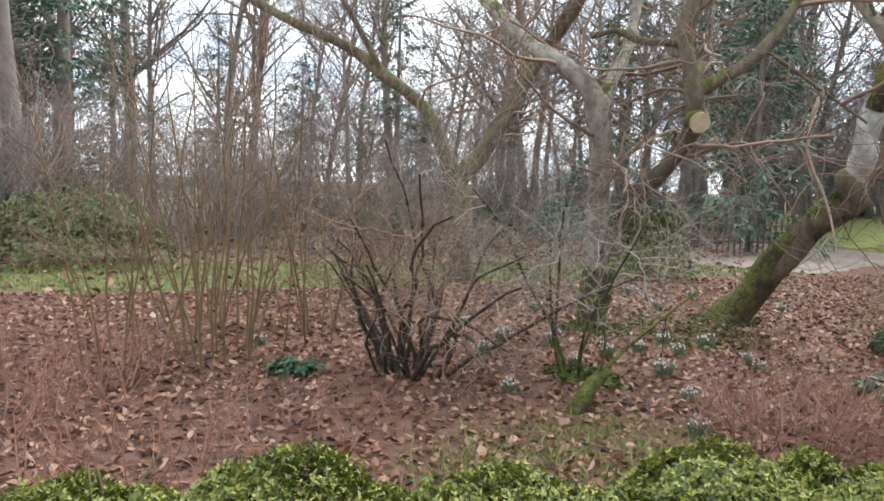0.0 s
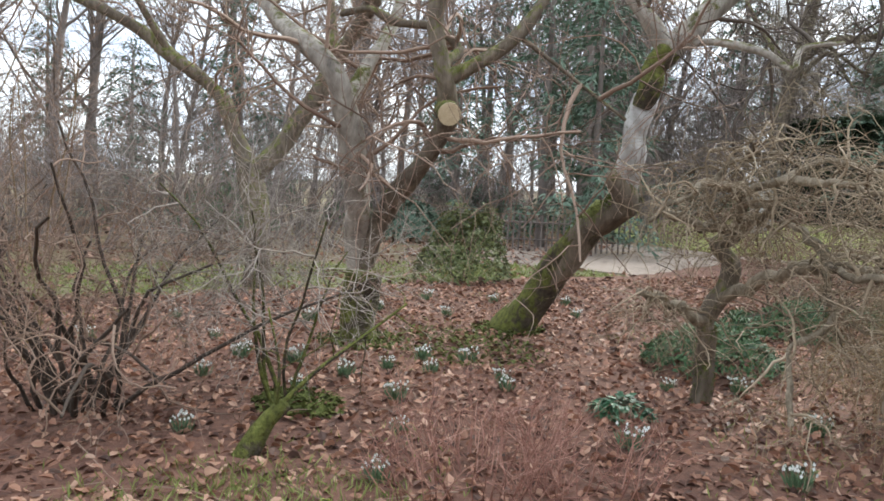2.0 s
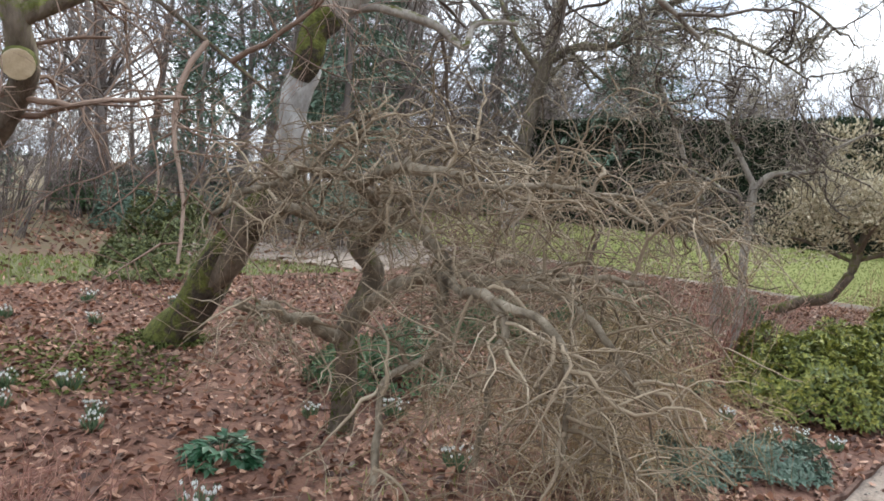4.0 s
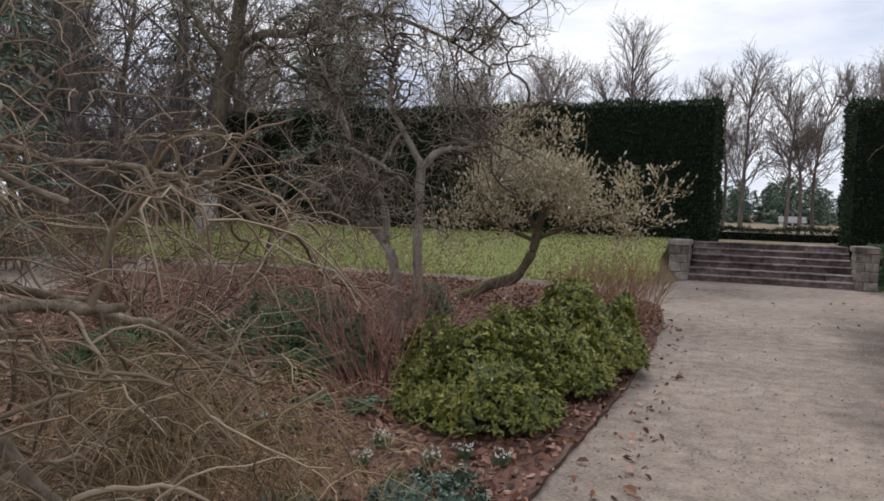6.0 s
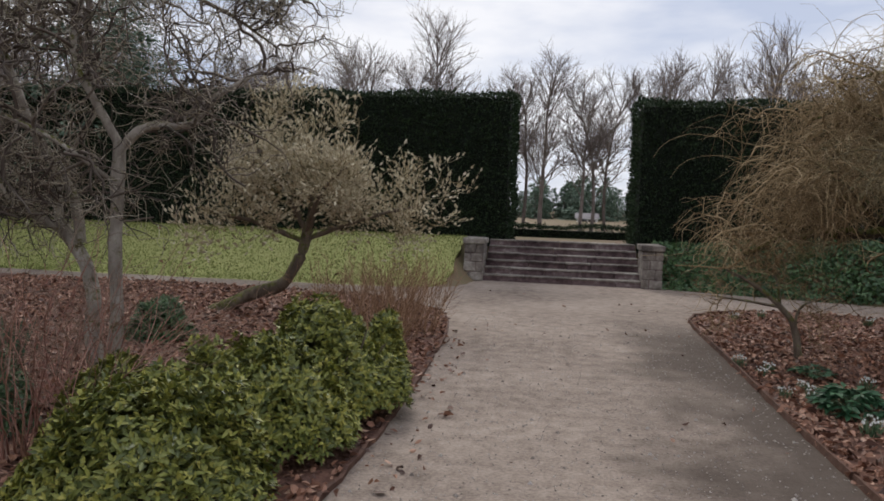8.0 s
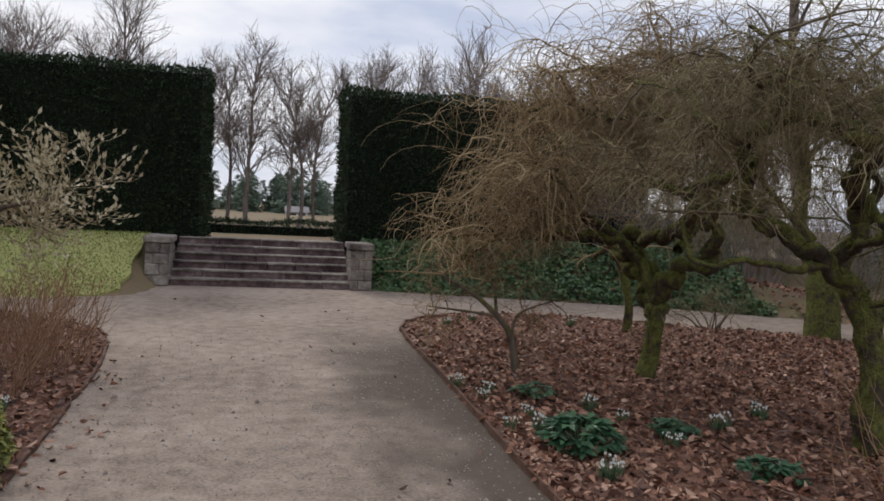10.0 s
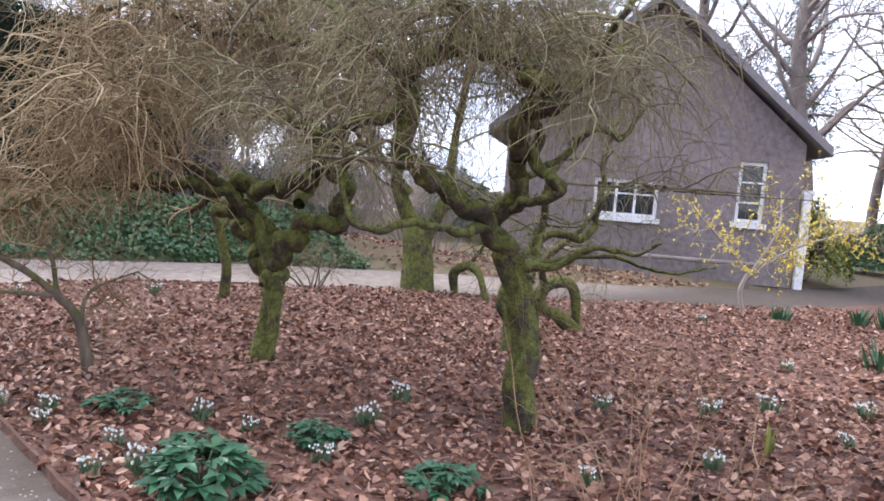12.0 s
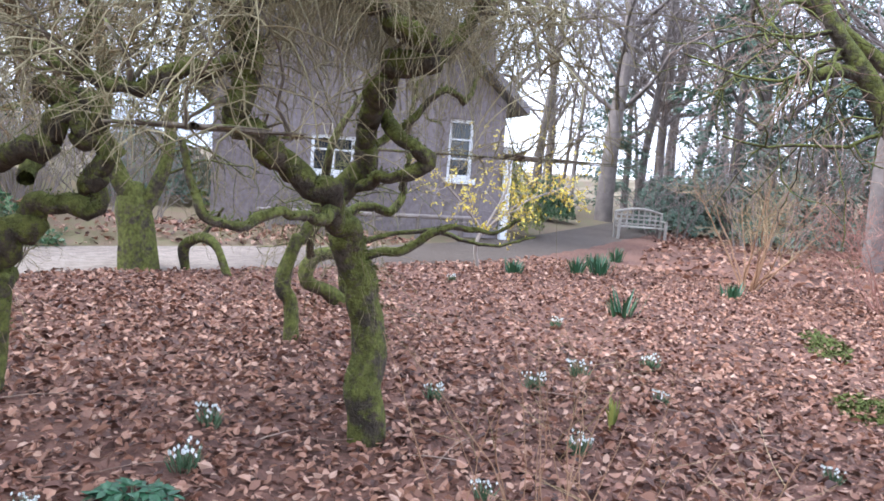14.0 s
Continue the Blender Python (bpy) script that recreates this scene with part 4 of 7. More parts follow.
# the low contorted tree in the west bed
CT = (-3.39, 1.08, 0.07)
weeping_elm(CT, "low contorted weeping tree with a mossy stump and tangled bare branches",
            [(-3.39, 1.09, 0.0), (-3.4, 1.08, 0.39), (-3.39, 1.06, 0.68), (-3.31, 1.1, 0.91), (-3.24, 1.11, 1.13), (-3.31, 1.03, 1.27), (-3.14, 1.07, 1.43)],
            [([(-3.37, 1.04, 0.69), (-3.32, 0.69, 0.83), (-3.27, 0.42, 0.92), (-3.2, 0.17, 0.97)], 0.045, 0.025),
             ([(-3.14, 1.07, 1.43), (-3.15, 0.75, 1.41), (-3.15, 0.59, 1.43), (-3.1, 0.3, 1.5)], 0.042, 0.025),
             ([(-3.14, 1.07, 1.43), (-2.84, 0.96, 1.56), (-2.83, 0.66, 1.59)], 0.036, 0.022),
             ([(-3.27, 1.07, 0.88), (-2.74, 0.91, 1.14), (-2.3, 0.72, 1.26), (-2.37, 0.72, 1.39), (-2.62, 0.75, 1.48)], 0.045, 0.022),
             ([(-2.3, 0.72, 1.26), (-2.19, 0.61, 1.1), (-2.1, 0.56, 1.0), (-2.13, 0.39, 0.87), (-2.14, 0.24, 0.79), (-2.0, 0.1, 0.45)], 0.03, 0.014),
             ([(-2.3, 0.72, 1.26), (-2.0, 0.51, 1.22), (-1.71, 0.37, 1.24), (-1.63, 0.37, 1.12), (-1.62, 0.31, 0.99), (-1.65, 0.3, 0.6)], 0.024, 0.01),
             ([(-1.71, 0.37, 1.24), (-1.46, 0.37, 1.19), (-1.33, 0.34, 1.12), (-1.27, 0.31, 0.99), (-1.3, 0.35, 0.7)], 0.018, 0.008),
             ([(-2.3, 0.72, 1.26), (-1.94, 0.69, 1.26), (-1.6, 0.9, 1.32), (-1.5, 1.2, 1.3)], 0.024, 0.012),
             ([(-1.94, 0.69, 1.26), (-1.6, 0.7, 1.25), (-1.4, 0.75, 1.1), (-1.3, 0.9, 0.85)], 0.02, 0.01),
             ([(-3.14, 1.07, 1.43), (-2.85, 0.64, 1.63), (-2.76, 0.27, 1.69), (-2.72, -0.02, 1.6), (-2.75, -0.25, 1.46)], 0.036, 0.014),
             ([(-2.85, 0.64, 1.63), (-2.52, 0.56, 1.73), (-2.13, 0.53, 1.72), (-1.85, 0.51, 1.67)], 0.028, 0.012),
             ([(-2.76, 0.27, 1.69), (-2.7, 0.35, 1.83), (-2.53, 0.55, 1.9)], 0.02, 0.01),
             ([(-2.52, 0.56, 1.73), (-2.41, 0.82, 1.86), (-2.13, 0.93, 1.8), (-1.9, 1.3, 1.7)], 0.024, 0.012),
             ([(-1.94, 0.69, 1.26), (-1.95, 1.2, 1.28), (-1.9, 1.7, 1.15), (-1.8, 2.2, 0.85)], 0.022, 0.01),
             ([(-1.85, 0.51, 1.67), (-1.6, 0.7, 1.7), (-1.35, 0.9, 1.58)], 0.014, 0.007),
             ([(-1.9, 1.3, 1.7), (-1.65, 1.6, 1.66), (-1.45, 1.9, 1.45)], 0.014, 0.007),
             ([(-2.6, 0.85, 1.2), (-2.5, 1.4, 1.28), (-2.35, 2.0, 1.12), (-2.15, 2.5, 0.75)], 0.026, 0.012)],
            14, M["twig_contorted"], (195, 950, 2100), 0.5, 0.068, 0.12, 0.0, 9.0, M["twig_contorted"], (0.05, 0.34), 0, 0.0019, 0.0088, None, M["bark_tan"])
r = np.random.default_rng(15)
dense = thing("weeping_shrub", (-2.05, 1.9, 0.06), "low cascade of arching tan twigs over dead leaves", "shrub")
s, f = Soup(), Soup()
mids = []
for q in range(46):
    p = np.array((-2.1 + r.normal(0, 0.25), 1.75 + r.normal(0, 0.45), r.uniform(0.45, 0.95)))
    mids.append(strand(r, p, (r.normal(0.3, 0.6), r.normal(0.1, 0.8), 0.2), r.uniform(0.4, 0.85), 8, 0.24, 0.2))
    mids[-1][:, 2] = np.maximum(mids[-1][:, 2], 0.1)
    s.tube(mids[-1], np.linspace(0.0055, 0.0025, 9), 4)
for q in range(10):
    l = spline([(-2.05 + r.normal(0, 0.1), 1.9 + r.normal(0, 0.1), 0.02), (-2.1 + r.normal(0, 0.12), 1.85 + r.normal(0, 0.2), 0.5), (-2.1 + r.normal(0, 0.25), 1.8 + r.normal(0, 0.4), 0.85)], 5)
    s.tube(l, np.linspace(0.014, 0.006, len(l)), 5)
tagged(put("branchwork", s, M["twig_contorted"], dense), kind="stuff")
weep(r, f, mids, 2200, 0.25, 1.0, 0.6, 0.0019, 7, 0.24, 0.1)
tagged(put("twigwork", f, M["twig_tan"], dense), kind="stuff")

# leaning lichened tree, the sawn tree and the others of the west bed
FINE = [(26, 1.3, 0.022, 8, 0.2, 0.0, 0.7, 4), (180, 0.9, 0.008, 6, 0.22, 0.02, 0.7, 3), (900, 0.55, 0.0035, 5, 0.2, 0.04, 0.7, 3)]
lt = thing("leaning_tree", (-6.23, 1.28, 0.05), "leaning tree with mossy foot and white lichened trunk", "tree")
r = np.random.default_rng(41)
s = Soup()
limb(s, [(-6.25, 1.27, -0.05), (-5.98, 1.4, 0.4), (-5.41, 1.48, 0.98), (-5.0, 1.51, 1.4)], 0.235, 0.118, 12, r, 0.05)
put("trunk_foot", s, M["bark_mossy"], lt, "thick mossy foot of the trunk")
s = Soup()
foot = limb(s, [(-5.7, 1.45, 0.7), (-5.41, 1.48, 0.98), (-5.1, 1.5, 1.3), (-4.87, 1.51, 1.52), (-4.75, 1.47, 1.78)], 0.158, 0.125, 12, r, 0.04)
put("trunk_middle", s, M["bark"], lt, "brown patchy middle of the trunk")
moss_tufts(r, lt, [foot[:int(len(foot) * 0.85)]], [0.16], 3000)
s = Soup()
limb(s, [(-4.8, 1.5, 1.68), (-4.63, 1.42, 2.05), (-4.55, 1.46, 2.5)], 0.112, 0.102, 12, r, 0.05)
put("trunk", s, M["bark_white"], lt, "white lichened upper trunk")
s = Soup()
limb(s, [(-4.57, 1.44, 2.4), (-4.52, 1.48, 2.65), (-4.41, 1.55, 2.92)], 0.104, 0.1, 12, r, 0.05)
put("trunk_top", s, M["bark_mossy"], lt, "mossy top of the trunk below its fork")
s, lines = Soup(), []
for pts, r0, r1 in [([(-4.41, 1.55, 2.85), (-4.3, 1.79, 3.16), (-4.23, 2.19, 3.5), (-4.0, 2.9, 4.2), (-4.2, 3.4, 5.2)], 0.12, 0.05),
                    ([(-4.41, 1.55, 2.85), (-4.51, 1.4, 3.09), (-4.64, 1.23, 3.38), (-4.9, 0.7, 4.2)], 0.08, 0.04),
                    ([(-4.38, 1.6, 2.9), (-4.16, 1.8, 2.94), (-3.87, 2.09, 2.85), (-3.67, 2.21, 2.7), (-3.65, 2.29, 2.89), (-3.5, 2.6, 2.95)], 0.04, 0.018),
                    ([(-4.25, 2.1, 3.45), (-3.8, 3.1, 3.7), (-3.4, 4.2, 3.6), (-3.2, 5.0, 3.3)], 0.05, 0.02),
                    ([(-4.1, 2.6, 3.9), (-3.6, 2.9, 4.2), (-3.0, 3.6, 4.1), (-2.8, 4.4, 3.8)], 0.05, 0.02)]:
    s = Soup()
    lines.append(limb(s, pts, r0, r1, 8, r, 0.08))
    put("limb", s, M["bark_grey"], lt)
s, f = Soup(), Soup()
branch_out(r, s, f, lines, FINE)
tagged(put("branchwork", s, M["twig_dark"], lt), kind="stuff")
tagged(put("twigwork", f, M["twig_dark"], lt), kind="stuff")

ct = thing("sawn_tree", (-6.12, -0.48, 0.05), "mossy garden tree with a freshly sawn pale limb stub", "tree")
r = np.random.default_rng(42)
s = Soup()
limb(s, [(-6.12, -0.48, -0.05), (-6.08, -0.53, 0.37), (-6.05, -0.55, 0.8)], 0.2, 0.16, 12, r, 0.06)
put("trunk", s, M["bark_mossy"], ct)
s, lines = Soup(), []
for pts, r0, r1 in [([(-6.05, -0.55, 0.7), (-5.85, -0.48, 1.22), (-5.55, -0.42, 1.56), (-5.2, -0.37, 1.84), (-4.98, -0.32, 2.1), (-4.86, -0.41, 2.38), (-4.88, -0.46, 2.61), (-4.93, -0.47, 3.1), (-4.8, -0.2, 4.0)], 0.1, 0.06),
                    ([(-6.06, -0.54, 0.7), (-5.95, -0.62, 1.15), (-5.66, -0.82, 1.7), (-5.48, -0.96, 2.12), (-5.44, -1.13, 2.46), (-5.85, -1.28, 2.8), (-6.5, -1.32, 3.12), (-7.2, -1.5, 3.7)], 0.13, 0.07),
                    ([(-5.48, -0.98, 2.2), (-5.7, -0.7, 2.6), (-5.9, -0.4, 3.0), (-6.2, -0.1, 3.6), (-6.4, 0.2, 4.6)], 0.07, 0.04),
                    ([(-4.88, -0.44, 2.55), (-5.15, -0.14, 2.73), (-5.24, -0.26, 2.91), (-5.42, -0.56, 2.95), (-5.54, -0.77, 3.03), (-5.66, -0.99, 3.0)], 0.045, 0.03),
                    ([(-4.9, -0.45, 2.4), (-4.6, 0.0, 2.75), (-4.5, 0.4, 3.3)], 0.07, 0.04),
                    ([(-4.6, 0.1, 2.8), (-4.4, 0.5, 2.5), (-4.2, 0.9, 2.2)], 0.02, 0.01)]:
    s = Soup()
    lines.append(limb(s, pts, r0, r1, 9, r, 0.09))
    put("limb", s, M["bark_grey"] if len(lines) in (2, 3) else M["bark"], ct)
s = Soup()
c0, cd = np.array((-4.90, -0.37, 2.2)), unit((0.62, -0.22, -0.18))
s.tube([c0, c0 + cd * 0.08, c0 + cd * 0.15], [0.1, 0.098, 0.095], 14)
put("limb_stub", s, M["bark_mossy"], ct)
bm = bmesh.new()
bmesh.ops.create_cone(bm, cap_ends=True, segments=14, radius1=0.093, radius2=0.09, depth=0.012)
bm.transform(Matrix.Translation(c0 + cd * 0.152) @ Vector(cd).to_track_quat("Z", "Y").to_matrix().to_4x4())
part("sawn_face", bm, M["cutwood"], ct, "pale freshly sawn wood face")
s, f = Soup(), Soup()
branch_out(r, s, f, lines, FINE)
tagged(put("branchwork", s, M["twig_brown"], ct), kind="stuff")
tagged(put("twigwork", f, M["twig_brown"], ct), kind="stuff")


plain_tree("forked_tree", (-10.3, -0.3, 0.0), "forked tree with a long reaching limb", M["bark"],
           [([(-10.28, -0.25, -0.1), (-10.3, -0.3, 0.8), (-10.34, -0.4, 1.75)], 0.22, 0.17),
            ([(-10.33, -0.4, 1.65), (-10.6, -0.58, 2.3), (-10.88, -0.73, 2.76), (-11.04, -1.26, 3.22), (-11.44, -2.03, 3.77), (-11.91, -3.06, 4.25), (-12.29, -4.06, 4.9)], 0.13, 0.06),
            ([(-10.32, -0.38, 1.62), (-10.37, 0.05, 2.08), (-10.38, 0.52, 2.73), (-10.2, 0.89, 3.53), (-9.5, 1.14, 4.29), (-9.18, 1.29, 5.04)], 0.16, 0.09),
            ([(-10.3, 0.75, 3.2), (-10.6, 0.9, 4.0), (-10.9, 0.8, 5.0)], 0.09, 0.05), ([(-11.1, -1.4, 3.3), (-10.9, -1.9, 4.0), (-11.1, -2.4, 4.9)], 0.06, 0.03)],
           43, FINE, M["twig_brown"], "", M["twig_brown"])


def shrub(at, label, stems, height, lean, r0, mat, fine_mat, levels, seed, name="shrub", wander=0.12, group="", base=0.15, droop=0.0, start=0.3):
    """A many-stemmed bare shrub."""
    r = np.random.default_rng(seed)
    t = thing(name, at, label, "shrub", group)
    s, f, lines = Soup(), Soup(), []
    for q in range(stems):
        a = r.uniform(0, 2 * np.pi)
        p = np.array(at) + np.array((np.cos(a), np.sin(a), 0)) * base * np.sqrt(r.uniform(0, 1)) + np.array((0, 0, -0.03))
        h = height * r.uniform(0.6, 1.15)
        l = strand(r, p, (np.cos(a) * lean * r.uniform(0.3, 1.3), np.sin(a) * lean * r.uniform(0.3, 1.3), 1), h, 10, wander, droop)
        s.tube(l, np.linspace(r0 * r.uniform(0.7, 1.3), r0 * 0.35, 11), 5)
        lines.append(l[int(10 * start):])
        if stems < 27:
            put("stem", s, mat, t)
            s = Soup()
    if s.n:
        tagged(put("stemwork", s, mat, t), kind="stuff")
    if levels:
        s = Soup()
        branch_out(r, s, f, lines, levels)
        if s.n:
            tagged(put("branchwork", s, fine_mat, t), kind="stuff")
        tagged(put("twigwork", f, fine_mat, t), kind="stuff")
    return t


shrub((-4.8, -3.0, 0.07), "bare many-stemmed shrub with dark crooked stems among leaves", 24, 1.75, 0.7, 0.02, M["stem_black"], M["twig_brown"],
      [(80, 0.5, 0.007, 7, 0.34, 0.0, 0.75, 4), (330, 0.42, 0.003, 6, 0.24, -0.04, 0.7, 3), (1300, 0.36, 0.0018, 4, 0.18, -0.06, 0.6, 3)], 51, wander=0.21, base=0.24, start=0.45)
shrub((-4.35, -1.8, 0.07), "thin bare shrub with a mossy foot", 5, 1.7, 0.45, 0.016, M["bark_mossy"], M["twig_grey"],
      [(40, 0.6, 0.006, 7, 0.22, 0.0, 0.7, 4), (300, 0.45, 0.003, 5, 0.2, 0.0, 0.7, 3), (1000, 0.3, 0.0016, 4, 0.15, 0.0, 0.6, 3)], 52)
for i, (x, y, n, h) in enumerate([(-5.9, -4.2, 18, 2.4), (-6.9, -4.6, 12, 3.2), (-6.4, -3.4, 9, 2.2), (-5.5, -4.9, 11, 2.0)]):
    shrub((x, y, 0.07), "tall thicket of straight bare orange-brown stems", n, h, 0.2, 0.011, M["twig_orange"], M["twig_brown"],
          [(90, 0.6, 0.004, 6, 0.15, -0.08, 0.55, 3), (420, 0.4, 0.002, 5, 0.12, -0.05, 0.55, 3)], 60 + i, wander=0.06, group="stem thickets", base=0.45)
for i, (x, y, n, h) in enumerate([(-4.1, -5.7, 40, 0.55), (-3.3, -5.0, 30, 0.42), (-4.9, -5.2, 36, 0.55), (-2.8, -1.35, 70, 0.5), (-4.7, -6.4, 40, 0.6), (-5.8, -6.3, 40, 0.6), (-3.6, -4.1, 24, 0.35), (-2.55, -0.9, 40, 0.45)]):
    shrub((x, y, 0.05), "low thicket of thin reddish bare twigs", n, h, 0.5, 0.005, M["twig_red"], M["twig_red"],
          [(n * 5, 0.25, 0.0022, 5, 0.18, -0.05, 0.6, 3)], 70 + i, group="low red thickets", base=0.45, wander=0.1)
for i, (x, y, n, h) in enumerate([(-1.75, 9.6, 60, 0.85), (-1.6, 10.6, 60, 0.85), (-2.0, 11.5, 50, 0.85), (-2.4, 10.4, 40, 0.9)]):
    shrub((x, y, 0.05), "upright thicket of thin red-brown bare twigs", n, h, 0.42, 0.0055, M["twig_warm"], M["twig_warm"],
          [(n * 5, 0.3, 0.0024, 5, 0.15, -0.1, 0.5, 3)], 80 + i, group="low red thickets", base=0.4, wander=0.09)
for i, (x, y, n, h) in enumerate([(-2.95, 5.5, 50, 1.3), (-2.6, 5.0, 34, 1.05), (-3.15, 6.2, 44, 1.3)]):
    shrub((x, y, 0.05), "open thicket of arching red-brown twigs", n, h, 0.7, 0.0055, M["twig_red"], M["twig_brown"],
          [(n * 5, 0.35, 0.0026, 5, 0.2, -0.03, 0.6, 3)], 87 + i, group="low red thickets", base=0.35, wander=0.13)
shrub((-5.6, 5.4, 0.07), "broad bare shrub of russet-brown tangled twigs", 26, 1.75, 0.75, 0.013, M["twig_dark"], M["twig_russet"],
      [(180, 0.6, 0.006, 7, 0.28, 0.0, 0.7, 4), (700, 0.38, 0.0032, 5, 0.24, 0.0, 0.65, 3), (1100, 0.2, 0.0024, 4, 0.2, 0.0, 0.6, 3)], 96, base=0.4, wander=0.2)
shrub((12.6, 3.1, 0.04), "broad shrub of fine purple-brown twigs", 26, 1.7, 0.6, 0.01, M["twig_red"], M["twig_red"],
      [(240, 0.6, 0.004, 6, 0.15, -0.03, 0.6, 3), (1300, 0.35, 0.0024, 4, 0.15, -0.03, 0.55, 3)], 95, base=0.5)
plain_tree("shrub", (2.99, 10.32, 0.04), "small bare leaning shrub with orange-tan twigs", M["bark"],
           [([(2.99, 10.32, 0.02), (2.92, 10.35, 0.39), (2.77, 10.39, 0.61), (2.47, 10.38, 0.86), (2.15, 10.36, 1.02)], 0.045, 0.014), ([(2.92, 10.35, 0.39), (3.02, 10.42, 0.63), (3.37, 10.39, 0.78)], 0.018, 0.007), ([(2.77, 10.39, 0.61), (2.75, 10.56, 0.93), (2.56, 10.72, 1.08)], 0.02, 0.008), ([(2.77, 10.39, 0.61), (2.37, 10.41, 0.66), (2.05, 10.43, 0.69)], 0.018, 0.007)],
           90, [(36, 0.4, 0.006, 7, 0.26, 0.03, 0.75, 4), (220, 0.28, 0.0032, 5, 0.22, 0.02, 0.7, 3), (500, 0.16, 0.002, 4, 0.2, 0.0, 0.65, 3)], M["twig_warm"], "", M["twig_tan"])
shrub((4.1, 6.2, 0.04), "few thin pale dead stems standing in leaves", 24, 0.95, 0.5, 0.004, M["twig_warm"], M["twig_tan"], [(60, 0.3, 0.002, 4, 0.15, 0, 0.6, 3)], 91, base=0.6)
shrub((13.51, 5.09, 0.04), "bare upright shrub fanning into fine tan twigs", 13, 1.9, 0.55, 0.016, M["twig_warm"], M["twig_tan"],
      [(120, 0.6, 0.005, 6, 0.2, -0.04, 0.6, 3), (700, 0.34, 0.0024, 4, 0.18, -0.03, 0.6, 3)], 92, base=0.07, start=0.4)
shrub((7.2, 13.3, 0.04), "low spreading bare shrub by the path", 9, 0.7, 0.9, 0.014, M["bark"], M["twig_olive"],
      [(50, 0.4, 0.005, 6, 0.2, 0.0, 0.7, 4), (300, 0.3, 0.002, 4, 0.2, 0.0, 0.7, 3)], 93)

# magnolia with pale furry buds and its neighbours
mg, mlines, mends = plain_tree("magnolia", (-4.4, 11.06, 0.08), "small magnolia with leaning mossy trunk and pale grey buds", M["bark"],
                               [([(-4.42, 11.06, 0.02), (-3.91, 11.02, 0.3), (-3.47, 11.07, 0.48), (-3.24, 11.06, 0.83), (-3.13, 11.12, 1.25)], 0.1, 0.07),
                                ([(-3.13, 11.12, 1.2), (-2.95, 11.24, 1.75), (-2.6, 11.39, 2.35)], 0.045, 0.02),
                                ([(-3.13, 11.12, 1.2), (-3.5, 11.03, 1.9), (-3.85, 10.91, 2.4)], 0.045, 0.02),
                                ([(-3.15, 11.12, 1.1), (-2.54, 11.22, 1.36), (-2.1, 11.28, 1.5), (-1.65, 11.36, 1.62)], 0.04, 0.018),
                                ([(-3.2, 11.08, 1.1), (-3.71, 10.94, 1.3), (-4.1, 10.8, 1.4), (-4.5, 10.72, 1.5)], 0.04, 0.018),
                                ([(-3.13, 11.1, 1.2), (-2.8, 10.6, 1.7), (-2.3, 10.2, 2.1)], 0.035, 0.018),
                                ([(-3.13, 11.1, 1.2), (-3.1, 11.3, 2.0), (-3.2, 11.5, 2.7)], 0.035, 0.018)],
                               101, [(64, 0.6, 0.012, 7, 0.24, -0.02, 0.75, 4), (440, 0.42, 0.006, 5, 0.26, -0.03, 0.7, 3), (3000, 0.22, 0.003, 4, 0.22, -0.08, 0.65, 3)], M["twig_pale"], "", M["twig_olive"])
r = np.random.default_rng(102)
s = Soup()
tips = np.array([l[-1] for l in mends] + [l[2] for l in mends])
d = np.array([unit(l[-1] - l[-2]) for l in mends] * 2) + np.array((0, 0, 0.5))
for ang in range(2):
    s.leaves(tips, d, r.normal(0, 1, tips.shape), r.uniform(0.05, 0.085, len(tips)), r.uniform(0.026, 0.04, len(tips)), 0.2)
put("bud_cover", s, M["twig_pale"], mg, "pale furry buds")
LEV = [(40, 0.9, 0.016, 9, 0.42, 0.0, 0.8, 4), (240, 0.55, 0.007, 7, 0.42, 0.0, 0.75, 3), (1100, 0.28, 0.0036, 5, 0.36, 0.0, 0.7, 3)]
plain_tree("tree", (-3.67, 7.2, 0.1), "small crooked tree with pale lichened trunk", M["bark_grey"],
           [([(-3.6, 7.2, 0.02), (-3.64, 7.21, 0.5), (-3.67, 7.21, 0.8), (-3.77, 7.2, 1.1), (-3.95, 7.16, 1.36)], 0.075, 0.055),
            ([(-3.95, 7.16, 1.33), (-4.27, 7.06, 1.51), (-4.45, 7.02, 1.74), (-4.9, 6.9, 1.9)], 0.04, 0.015),
            ([(-3.77, 7.21, 1.2), (-3.87, 7.2, 1.63), (-4.18, 7.14, 2.16), (-4.42, 7.1, 2.76), (-4.7, 7.0, 3.4)], 0.045, 0.02),
            ([(-3.95, 7.16, 1.33), (-4.1, 7.4, 1.8), (-3.8, 7.5, 2.4)], 0.035, 0.015)], 103, LEV, M["twig_lichen"], "", M["twig_dark"])
